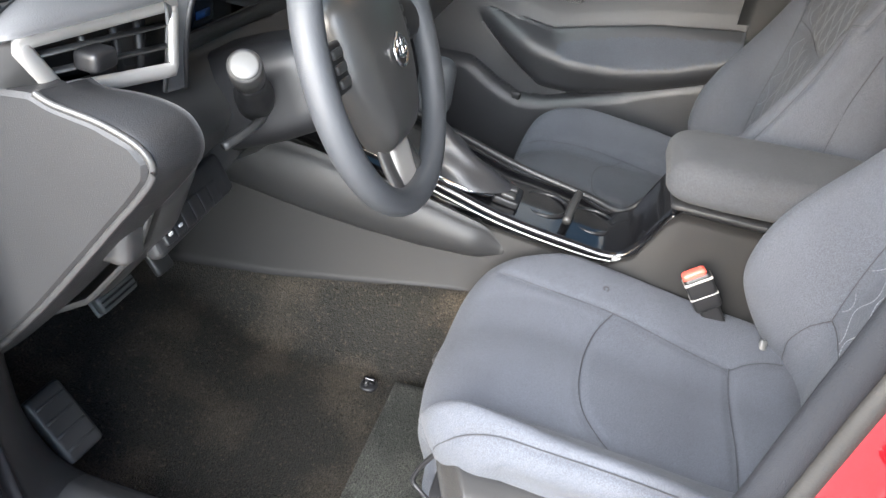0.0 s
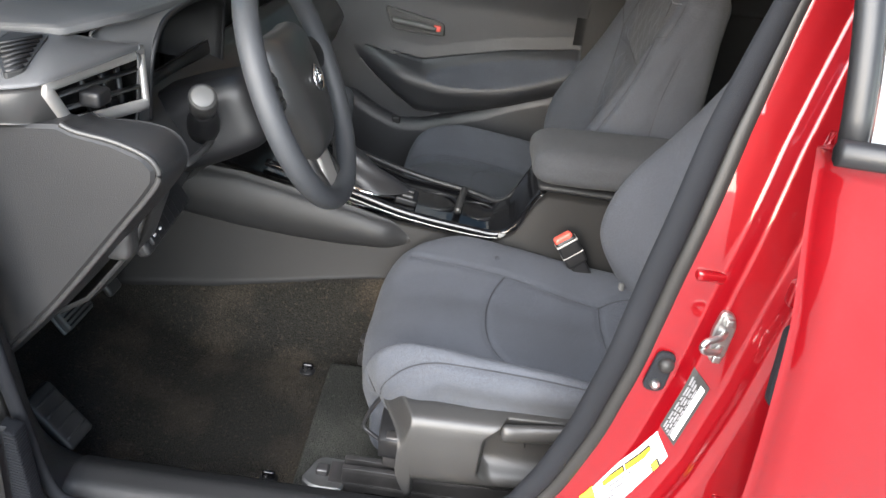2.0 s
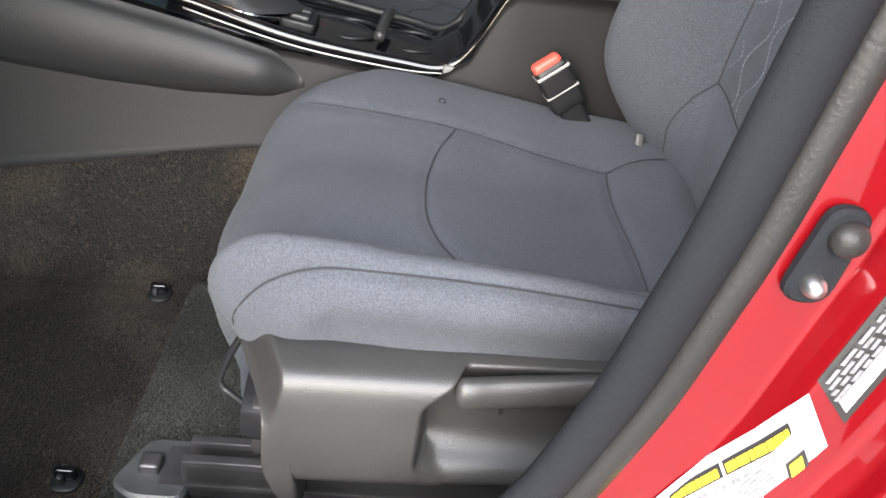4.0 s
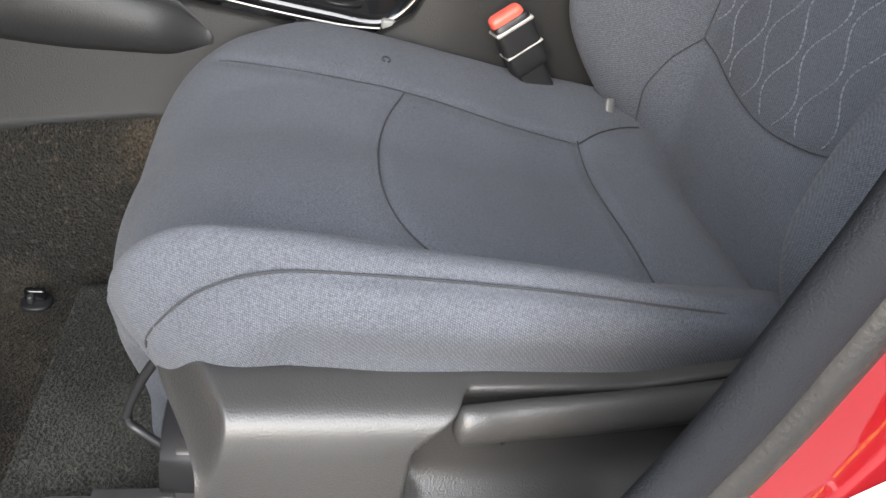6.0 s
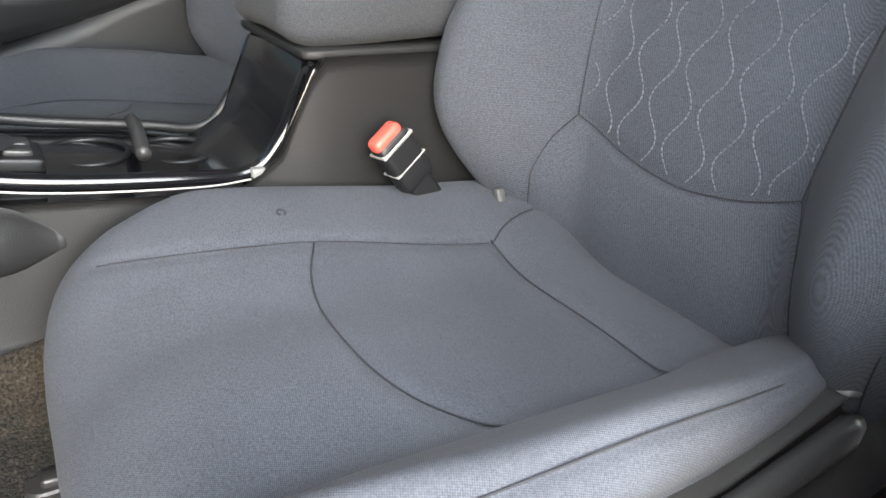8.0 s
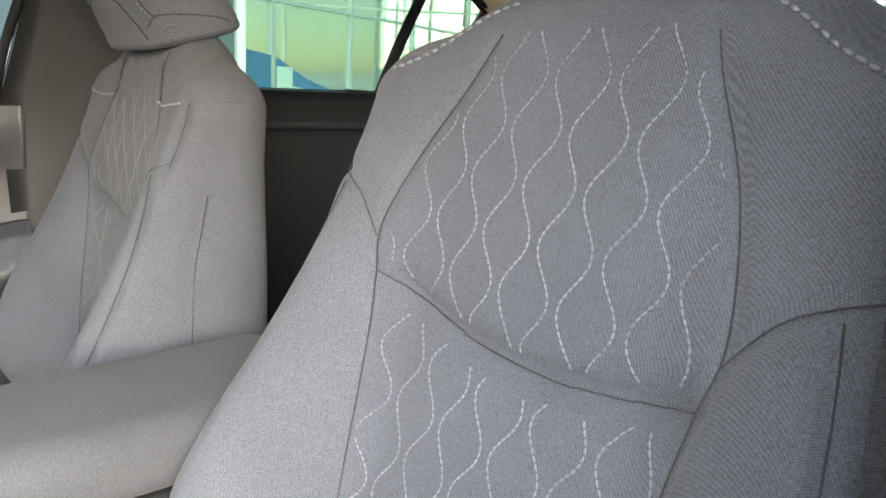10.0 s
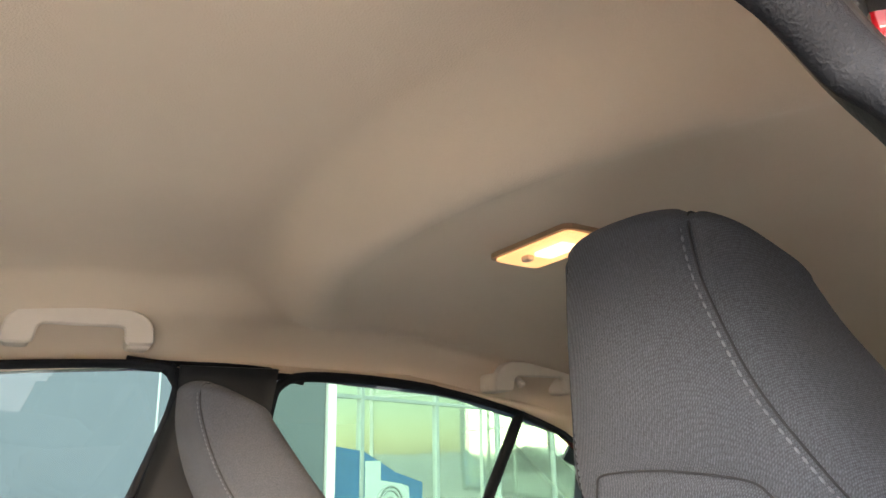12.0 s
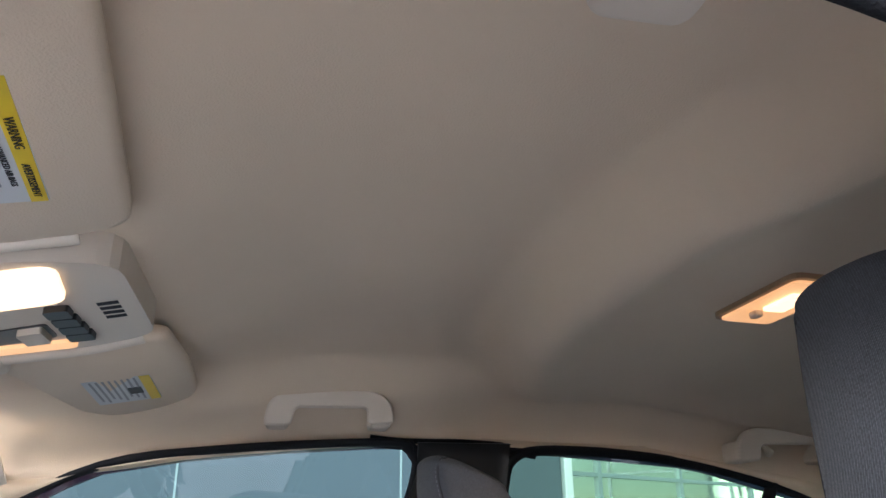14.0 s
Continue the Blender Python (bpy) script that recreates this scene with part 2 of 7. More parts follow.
def add_box(name, centre, half, mat, parent=None, r=0.004, label="", turn=None, n=6):
    v, f = box_mesh(centre, half, r, n, turn)
    return add(name, v, f, mat, parent, label)


def join(pieces):
    vs, fs, k = [], [], 0
    for v, f in pieces:
        vs.extend(map(tuple, v))
        fs.extend([tuple(i + k for i in q) for q in f])
        k += len(v)
    return np.array(vs), fs


def spline(points, n, closed=False):
    """Points along a smooth curve through those given."""
    p = np.array(points, float)
    m = len(p)
    out = []
    spans = m if closed else m - 1
    for s in np.linspace(0, spans, n, endpoint=not closed):
        i = min(int(s), spans - 1)
        u = s - i
        if closed:
            a, b, c, d = p[(i - 1) % m], p[i % m], p[(i + 1) % m], p[(i + 2) % m]
        else:
            a, b, c, d = p[max(i - 1, 0)], p[i], p[i + 1], p[min(i + 2, m - 1)]
        out.append(0.5 * ((2 * b) + (c - a) * u + (2 * a - 5 * b + 4 * c - d) * u * u + (3 * b - a - 3 * c + d) * u ** 3))
    return np.array(out)


def tube(points, radius, closed=False, sides=8, flat=1.0, up=(0, 0, 1), radii=None):
    """A tube along points; flat squeezes it along up."""
    p = np.array(points, float)
    m = len(p)
    tan = np.roll(p, -1, 0) - np.roll(p, 1, 0) if closed else np.gradient(p, axis=0)
    tan /= np.linalg.norm(tan, axis=1, keepdims=True) + 1e-12
    up = np.array(up, float)
    side = np.cross(tan, up)
    bad = np.linalg.norm(side, axis=1) < 1e-3
    side[bad] = np.cross(tan[bad], (1, 0.3, 0.2))
    side /= np.linalg.norm(side, axis=1, keepdims=True) + 1e-9
    nor = np.cross(side, tan)
    verts, faces = [], []
    for i in range(m):
        r = radius if radii is None else radii[i]
        for k in range(sides):
            a = 2 * math.pi * k / sides
            verts.append(p[i] + r * (math.cos(a) * side[i] + flat * math.sin(a) * nor[i]))
    for i in range(m if closed else m - 1):
        for k in range(sides):
            a, b = i * sides + k, i * sides + (k + 1) % sides
            c, d = ((i + 1) % m) * sides + (k + 1) % sides, ((i + 1) % m) * sides + k
            faces.append((a, b, c, d))
    if not closed:
        faces.append(tuple(range(sides))[::-1])
        faces.append(tuple((m - 1) * sides + k for k in range(sides)))
    return np.array(verts), faces


def add_tube(name, points, radius, mat, parent=None, label="", **more):
    v, f = tube(points, radius, **more)
    return add(name, v, f, mat, parent, label)


def dashes(line, radius, dash, gap, sides=5):
    """A sewn line: short threads along a dense line of points."""
    p = np.array(line, float)
    step = np.r_[0, np.cumsum(np.linalg.norm(np.diff(p, axis=0), axis=1))]
    out, s = [], 0.0
    while s + dash < step[-1]:
        at = np.linspace(s, s + dash, 3)
        q = np.stack([np.interp(at, step, p[:, k]) for k in range(3)], 1)
        out.append(tube(q, radius, sides=sides, radii=[radius * 0.6, radius, radius * 0.6]))
        s += dash + gap
    return join(out)


def sheet(fn, us, vs, thick=0.0, flip=False):
    """A sheet fn(u, v) -> point over two lists, made solid by thick along its normals."""
    g = np.array([[fn(u, v) for v in vs] for u in us], float)
    nu, nv = len(us), len(vs)
    du, dv = np.gradient(g, axis=0), np.gradient(g, axis=1)
    nrm = np.cross(du, dv)
    nrm /= np.linalg.norm(nrm, axis=2, keepdims=True) + 1e-12
    verts = g.reshape(-1, 3)
    idx = np.arange(nu * nv).reshape(nu, nv)
    faces = [(idx[i, j], idx[i + 1, j], idx[i + 1, j + 1], idx[i, j + 1]) for i in range(nu - 1) for j in range(nv - 1)]
    if thick:
        k = nu * nv
        back = (g - nrm * thick).reshape(-1, 3)
        verts = np.concatenate([verts, back])
        faces += [tuple(q + k for q in f)[::-1] for f in faces]
        rim = list(idx[0, :]) + list(idx[1:, -1]) + list(idx[-1, ::-1][1:]) + list(idx[::-1, 0][1:-1])
        for a, b in zip(rim, rim[1:] + rim[:1]):
            faces.append((b, a, a + k, b + k))
    if flip:
        faces = [f[::-1] for f in faces]
    return verts, faces


def slab(outline, axis, lo, hi, bevel=0.0):
    """A plate with an outline in the two other axes, between lo and hi on the given axis, with chamfered edges."""
    o = np.array(outline, float)
    area = np.sum(o[:, 0] * np.roll(o[:, 1], -1) - np.roll(o[:, 0], -1) * o[:, 1])
    if area < 0:
        o = o[::-1]
    m = len(o)
    rings = []
    mid = o.mean(0)
    for d, h in ((bevel, lo), (0, lo + bevel), (0, hi - bevel), (bevel, hi)):
        t = np.roll(o, -1, 0) - np.roll(o, 1, 0)
        t /= np.linalg.norm(t, axis=1, keepdims=True) + 1e-9
        q = o + np.stack([-t[:, 1], t[:, 0]], 1) * d
        rings.append((q, h))
    verts, faces = [], []
    for q, h in rings:
        for a, b in q:
            verts.append({"x": (h, a, b), "y": (a, h, b), "z": (a, b, h)}[axis])
    for r in range(3):
        for i in range(m):
            j = (i + 1) % m
            faces.append((r * m + i, r * m + j, (r + 1) * m + j, (r + 1) * m + i))
    faces.append(tuple(range(m))[::-1])
    faces.append(tuple(3 * m + i for i in range(m)))
    if axis == "y":
        faces = [f[::-1] for f in faces]
    return np.array(verts), faces


def add_slab(name, outline, axis, lo, hi, mat, parent=None, label="", bevel=0.0, smooth=False):
    v, f = slab(outline, axis, lo, hi, bevel)
    return add(name, v, f, mat, parent, label, smooth=smooth)


def round_outline(points, r, n=5):
    """A polygon with rounded corners."""
    p = np.array(points, float)
    m, out = len(p), []
    for i in range(m):
        a, b, c = p[i - 1], p[i], p[(i + 1) % m]
        k = min(r, 0.45 * np.linalg.norm(a - b), 0.45 * np.linalg.norm(c - b))
        s, e = b + (a - b) / np.linalg.norm(a - b) * k, b + (c - b) / np.linalg.norm(c - b) * k
        for u in np.linspace(0, 1, n):
            out.append((1 - u) ** 2 * s + 2 * u * (1 - u) * b + u * u * e)
    return np.array(out)


def normals_of(v, f):
    nrm = np.zeros_like(v)
    q = v[f]
    fn = np.cross(q[:, 2] - q[:, 0], q[:, 3] - q[:, 1])
    for k in range(4):
        np.add.at(nrm, f[:, k], fn)
    return nrm / (np.linalg.norm(nrm, axis=1, keepdims=True) + 1e-12)


def snap(line, v, count=60):
    """A smooth line laid onto the nearest verts of a surface."""
    p = spline(line, count)
    d = ((p[:, None, :] - v[None]) ** 2).sum(2)
    near = np.argsort(d, axis=1)[:, :6]
    w = 1 / (np.take_along_axis(d, near, 1) + 1e-7)
    q = (v[near] * w[:, :, None]).sum(1) / w.sum(1)[:, None]
    for _ in range(14):
        q[1:-1] = 0.25 * q[:-2] + 0.5 * q[1:-1] + 0.25 * q[2:]
    return q


def sink(line, v, nrm, depth):
    """A line moved into its surface."""
    d = ((line[:, None, :] - v[None]) ** 2).sum(2)
    return line - nrm[d.argmin(1)] * depth


def groove(v, nrm, line, width=0.006, depth=0.004):
    """Draws a surface in along a sewn line."""
    lo, hi = line.min(0) - 0.03, line.max(0) + 0.03
    near = np.where(((v > lo) & (v < hi)).all(1))[0]
    d = np.full(len(near), 9.0)
    for a, b in zip(line[:-1], line[1:]):
        ab = b - a
        t = np.clip(((v[near] - a) @ ab) / (ab @ ab + 1e-12), 0, 1)
        d = np.minimum(d, np.linalg.norm(v[near] - a - t[:, None] * ab, axis=1))
    v[near] -= nrm[near] * (depth * np.exp(-(d / width) ** 2))[:, None]


# ---- front seats ----
def seat_cushion(seat, fine, side):
    n = 110 if fine else 60
    v, f = rounded_box((0.243, 0.252, 0.095), (0.036, 0.055, 0.042), (n, n, 24))
    x, y, z = v[:, 0].copy(), v[:, 1].copy() + 0.12, v[:, 2].copy()
    top = smooth01(z, -0.03, 0.06)
    ax = np.abs(x)
    outer = x * side > 0
    # hollow between the side bolsters, a rounded thigh roll and a fall to the back
    fade = smooth01(y, -0.10, 0.26)
    rise = np.where(outer, np.interp(y, [-0.13, 0.0, 0.08, 0.25], [0.050, 0.070, 0.078, 0.080]) * smooth01(ax, 0.100, 0.228), (0.036 + 0.016 * fade) * smooth01(ax, 0.045, 0.205)) - 0.010 * smooth01(ax, 0.2, 0.243)
    lift = 0.545 - 0.095 + 0.006 * (1 - smooth01(y, -0.06, 0.05)) + 0.075 * (y - 0.05) - 0.036 * smooth01(y, 0.24, 0.40) * (1 - 0.5 * outer * smooth01(ax, 0.12, 0.19)) - 0.16 * np.clip(y - 0.12, 0, 1) ** 2
    z2 = z + lift + top * rise + 0.012 * top * (1 - (x / 0.12) ** 2).clip(0) * smooth01(y, 0.0, 0.25)
    # bottom tucks in, the front corners are rounded off in plan
    tuck = smooth01(-z, -0.045, 0.03)
    wide = np.where(outer, 0.925, 1.0) - np.where(outer, 0.0, 0.12) * tuck - np.where(outer, 0.16, 0.11) * smooth01(y, 0.16, 0.40) ** 2 - 0.06 * smooth01(-y, -0.05, 0.14)
    lip = np.interp(y, [0.22, 0.29, 0.34], [0.548, 0.542, 0.500])
    under = outer * (0.028 * smooth01(lip + 0.065 - z2, 0, 0.065) + 0.05 * smooth01(lip - 0.010 - z2, 0, 0.04)) * smooth01(ax, 0.10, 0.20) * (1 - 0.40 * smooth01(y, 0.24, 0.34))
    v = np.stack([x * wide - np.sign(x) * under, y - 0.06 * outer * smooth01(ax, 0.10, 0.20) * smooth01(lip - 0.008 - z2, 0, 0.04) * smooth01(y, 0.24, 0.33) - (0.02 * tuck + 0.008 * smooth01(0.53 - z2, 0, 0.05)) * smooth01(y, 0.2, 0.35) - np.where(outer, 0.055, 0.044) * (ax / 0.243) ** 2.5 * smooth01(y, 0.12, 0.36), z2], 1)
    nrm = normals_of(v, f)
    lines = []
    far, near = -side, side
    lines.append([(far * 0.158, 0.31, 0.572), (far * 0.144, 0.25, 0.57), (far * 0.138, 0.155, 0.57), (far * 0.126, 0.07, 0.556), (far * 0.112, -0.012, 0.545)])
    lines.append([(far * 0.158, 0.347, 0.49), (far * 0.172, 0.338, 0.518), (far * 0.191, 0.318, 0.553), (far * 0.203, 0.288, 0.575), (far * 0.215, 0.255, 0.588), (far * 0.226, 0.195, 0.594), (far * 0.227, 0.13, 0.592), (far * 0.226, 0.05, 0.588), (far * 0.220, -0.09, 0.578)])
    lines.append([(near * 0.138, 0.350, 0.48), (near * 0.128, 0.352, 0.51), (near * 0.121, 0.343, 0.535), (near * 0.117, 0.315, 0.56), (near * 0.116, 0.27, 0.57), (near * 0.115, 0.20, 0.575), (near * 0.113, 0.12, 0.565), (near * 0.110, 0.05, 0.555), (near * 0.107, -0.012, 0.545)])
    lines.append([(near * 0.152, 0.338, 0.50), (near * 0.172, 0.332, 0.535), (near * 0.195, 0.320, 0.57), (near * 0.209, 0.303, 0.599), (near * 0.214, 0.278, 0.618), (near * 0.215, 0.253, 0.627), (near * 0.216, 0.20, 0.631), (near * 0.216, 0.14, 0.631), (near * 0.215, 0.06, 0.626), (near * 0.211, -0.09, 0.600)])
    lines.append([(far * 0.112, -0.012, 0.545), (far * 0.128, -0.038, 0.556), (far * 0.137, -0.062, 0.562), (far * 0.142, -0.085, 0.565)])
    lines.append([(far * 0.136, 0.152, 0.57), (far * 0.10, 0.171, 0.56), (far * 0.05, 0.180, 0.56), (0, 0.183, 0.56), (near * 0.04, 0.178, 0.56), (near * 0.068, 0.166, 0.56), (near * 0.090, 0.148, 0.557), (near * 0.112, 0.128, 0.562)])
    lines.append([(0.114, -0.012, 0.55), (0.08, -0.013, 0.545), (0.03, -0.015, 0.544), (-0.03, -0.016, 0.544), (-0.08, -0.015, 0.544), (-0.114, -0.012, 0.55)])
    sewn = [snap(l, v, 70) for l in lines]
    deep = [sink(l, v, nrm, 0.0016) for l in sewn]
    for l in sewn:
        groove(v, nrm, l, 0.0055, 0.0035)
    c = v[f].mean(1)
    inside = (np.abs(c[:, 0]) < 0.117 + 0.14 * np.clip(c[:, 1], 0, 0.15)) & (c[:, 1] < np.interp(c[:, 0] * far, [-0.112, -0.09, -0.068, -0.04, 0, 0.05, 0.10, 0.136], [0.128, 0.148, 0.166, 0.178, 0.183, 0.180, 0.171, 0.152])) & (c[:, 1] > -0.015) & (c[:, 2] > 0.5)
    cushion = add("cushion", v, f, [CLOTH, CLOTH_MID], seat, "dark grey cloth cushion with sewn panels", inside.astype(int))
    for i, l in enumerate(deep):
        add_tube("seam", l, 0.0004 if i == 0 else 0.0007, SEAM, cushion, sides=6)
    if fine:
        at = ((v - np.array((0.171, 0.171, 0.577))) ** 2).sum(1).argmin()
        n0 = nrm[at]
        e1 = np.cross(n0, (0, 1, 0))
        e1 /= np.linalg.norm(e1)
        e2 = np.cross(n0, e1)
        ring = [v[at] + n0 * 0.0004 + 0.0036 * (math.cos(q) * e1 + math.sin(q) * e2) for q in np.linspace(0.4, 2 * math.pi - 0.4, 20)]
        add_tube("puncture_mark", ring, 0.0009, SEAM, cushion, "small ring-shaped puncture mark", sides=6)
        add_box("hinge_cap", (0.160, -0.056, 0.574), (0.005, 0.005, 0.010), CAP_DARK, seat, 0.003, "pale hinge cap", turn=(0, 25, 0))
        add_box("hinge_cap", (-0.205, -0.060, 0.592), (0.006, 0.010, 0.014), CAP_GREY, seat, 0.003, "pale hinge cap", turn=(20, 0, 0))
    return v


def backrest_point(tilt):
    """From across, forward and up along the back to the seat's own place."""
    a = radians(tilt)
    up, fwd = np.array((0, -math.sin(a), math.cos(a))), np.array((0, math.cos(a), math.sin(a)))
    base = np.array((0, -0.098, 0.50))

    def place(p):
        p = np.atleast_2d(p)
        return base + p[:, :1] * np.array((1, 0, 0)) + p[:, 1:2] * fwd + p[:, 2:] * up
    return place


def low_edge(x):
    """The seam under the quilted middle."""
    return 0.165 - 0.028 * (1 - (x / 0.115) ** 2)


def belt_line(x):
    """The sagging seam across the quilted middle."""
    return 0.418 - 0.026 * (1 - (x / 0.140) ** 2)


def back_front(x, s):
    """How far the front of the back stands out, by place across and height."""
    ax = np.abs(x)
    low = 1 - smooth01(s, 0.16, 0.56)
    bolster = (0.092 * low + 0.014) * smooth01(ax, 0.098, 0.205) * (0.30 + 0.70 * smooth01(s, 0.0, 0.15))
    lumbar = 0.017 * np.exp(-((s - 0.20) / 0.12) ** 2) - 0.016 * smooth01(s, 0.46, 0.62) - 0.018 * smooth01(0.10 - s, 0, 0.10)
    belt = -0.010 * np.exp(-((s - belt_line(x)) / 0.012) ** 2) * (ax < 0.135)
    return bolster + lumbar + belt


def back_half(s):
    """Half the width of the back by height."""
    return np.interp(s, [-0.06, 0.0, 0.04, 0.08, 0.12, 0.16, 0.22, 0.30, 0.36, 0.41, 0.45, 0.50, 0.55, 0.58, 0.61, 0.65],
                     [0.165, 0.188, 0.207, 0.228, 0.248, 0.260, 0.264, 0.256, 0.245, 0.235, 0.231, 0.232, 0.238, 0.240, 0.234, 0.20])


def seat_back(seat, place, fine, inner):
    n = 120 if fine else 64
    v, f = rounded_box((0.25, 0.06, 0.34), (0.045, 0.05, 0.05), (n, 18, n))
    x, d, s = v[:, 0], v[:, 1], v[:, 2] + 0.285
    front = smooth01(d, -0.05, 0.05)
    half = back_half(s)
    half = half - 0.014 * (x * inner > 0) * (1 - smooth01(s, 0.30, 0.45)) * smooth01(s, 0.0, 0.1)
    xs = x / 0.25 * half
    ds = d - 0.06 + front * back_front(xs, s) + 0.02 * smooth01(s, 0.3, 0.6) * (1 - front)
    ss = s - 0.024 * smooth01(np.abs(xs), 0.09, 0.21) * smooth01(s, 0.46, 0.62) + 0.014 * smooth01(s, 0.53, 0.62) * (1 - smooth01(np.abs(xs), 0.10, 0.17))
    local = np.stack([xs, ds, ss], 1)
    v = place(local)
    nrm = normals_of(v, f)
    if nrm[np.argmax(v[:, 1])][1] < 0:
        nrm = -nrm
    lines = []
    for sd in (1, -1):
        lines.append([(sd * x0, 0.1, s0) for x0, s0 in ((0.115, 0.165), (0.121, 0.24), (0.129, 0.327), (0.139, 0.415), (0.149, 0.443), (0.142, 0.48), (0.124, 0.528), (0.10, 0.568), (0.086, 0.60))])
        lines.append([(sd * x0, 0.1, s0) for x0, s0 in ((0.115, 0.165), (0.131, 0.133), (0.141, 0.10), (0.149, 0.06))])
        lines.append([(sd * x0, 0.1, s0) for x0, s0 in ((0.149, 0.443), (0.160, 0.457), (0.175, 0.472), (0.20, 0.485), (0.225, 0.495))])
        lines.append([(sd * x0, dd, s0) for x0, dd, s0 in ((0.25, -0.02, 0.05), (0.262, -0.02, 0.22), (0.255, -0.02, 0.36), (0.235, -0.03, 0.46))])
    if not fine:
        for sd in (1, -1):
            lines.append([(sd * 0.228, 0.1, 0.558), (sd * 0.229, 0.1, 0.53), (sd * 0.228, 0.1, 0.492)])
            lines.append([(sd * 0.096, 0.1, 0.61), (sd * 0.100, 0.1, 0.58), (sd * 0.104, 0.1, 0.552)])
    for sd in (1, -1):
        lines.append([(sd * x0, 0.1, s0) for x0, s0 in ((0.198, 0.478), (0.214, 0.42), (0.229, 0.34), (0.241, 0.24), (0.238, 0.12), (0.226, 0.02))])
    lines.append([(x0, 0.1, low_edge(x0)) for x0 in (-0.115, -0.08, -0.04, 0, 0.04, 0.08, 0.115)])
    lines.append([(x0, 0.1, belt_line(x0)) for x0 in (-0.140, -0.09, -0.045, 0, 0.045, 0.09, 0.140)])
    front_only = local[:, 1] > -0.045
    fv = v[front_only]
    sewn = []
    for l in lines:
        l = np.array(l)
        dd = np.where(l[:, 1] > 0.05, back_front(l[:, 0], l[:, 2]), l[:, 1])
        sewn.append(snap(place(np.stack([l[:, 0], dd, l[:, 2]], 1)), fv, 60))
    deep = [sink(l, v, nrm, 0.0013) for l in sewn]
    for l in sewn:
        groove(v, nrm, l, 0.006, 0.004)
    c = local[f].mean(1)
    if fine:
        patch = ((0.089, 0.637), (0.124, 0.615), (0.148, 0.597), (0.168, 0.585), (0.183, 0.578), (0.200, 0.574))
    else:
        patch = ((0.098, 0.600), (0.101, 0.562), (0.108, 0.550), (0.150, 0.548), (0.205, 0.553), (0.222, 0.558))
    rim_x, rim_s = [p[0] for p in patch], [p[1] for p in patch]
    ribbed = (np.abs(c[:, 0]) > rim_x[0]) & (c[:, 2] > np.interp(np.abs(c[:, 0]), rim_x, rim_s))
    back = add("backrest", v, f, [CLOTH, CLOTH_RIB], seat, "grey cloth backrest with quilted middle", ribbed.astype(int))
    for l in deep:
        add_tube("seam", l, 0.0005, SEAM, back, sides=6)
    # quilted ogee stitching on the middle panels
    pieces = []
    for c in range(-5, 6):
        run = []
        for s0 in np.linspace(0.10, 0.605, 260):
            x0 = 0.010 + c * 0.026 + (1 if c % 2 == 0 else -1) * 0.0085 * math.cos((s0 - 0.368) / 0.068 * 2 * math.pi)
            edge = np.interp(s0, [0.12, 0.165, 0.24, 0.327, 0.443, 0.48, 0.528, 0.568, 0.60], [0.108, 0.111, 0.117, 0.125, 0.138, 0.132, 0.116, 0.096, 0.08])
            ok = abs(x0) < edge and s0 > low_edge(x0) + 0.004 and abs(s0 - belt_line(x0)) > 0.010
            if ok:
                run.append((x0, back_front(x0, s0) + 0.0003, s0))
            if (not ok or s0 > 0.603) and len(run) > 3:
                pieces.append(dashes(place(np.array(run)), 0.00085 if fine else 0.0005, 0.0040, 0.0009, 4))
                run = []
            elif not ok:
                run = []
    v, f = join([p for p in pieces if len(p[0])])
    add("quilting", v, f, THREAD, back, "pale wavy quilting stitches")
    # the ribbed shoulder patches with coarse stitching
    for sd in (1, -1):
        edge = [(sd * x0, 0, s0) for x0, s0 in (patch if fine else patch[2:])]
        line = np.array(edge)
        line = snap(place(np.stack([line[:, 0], back_front(line[:, 0], line[:, 2]), line[:, 2] - 0.0], 1)), fv, 60)
        v, f = dashes(line + place(np.array((0, 0.0012, 0)))[0] - place(np.array((0, 0, 0)))[0], 0.0016, 0.0055, 0.003)
        add("shoulder_stitch", v, f, THREAD, back, "coarse pale stitching")
    return back


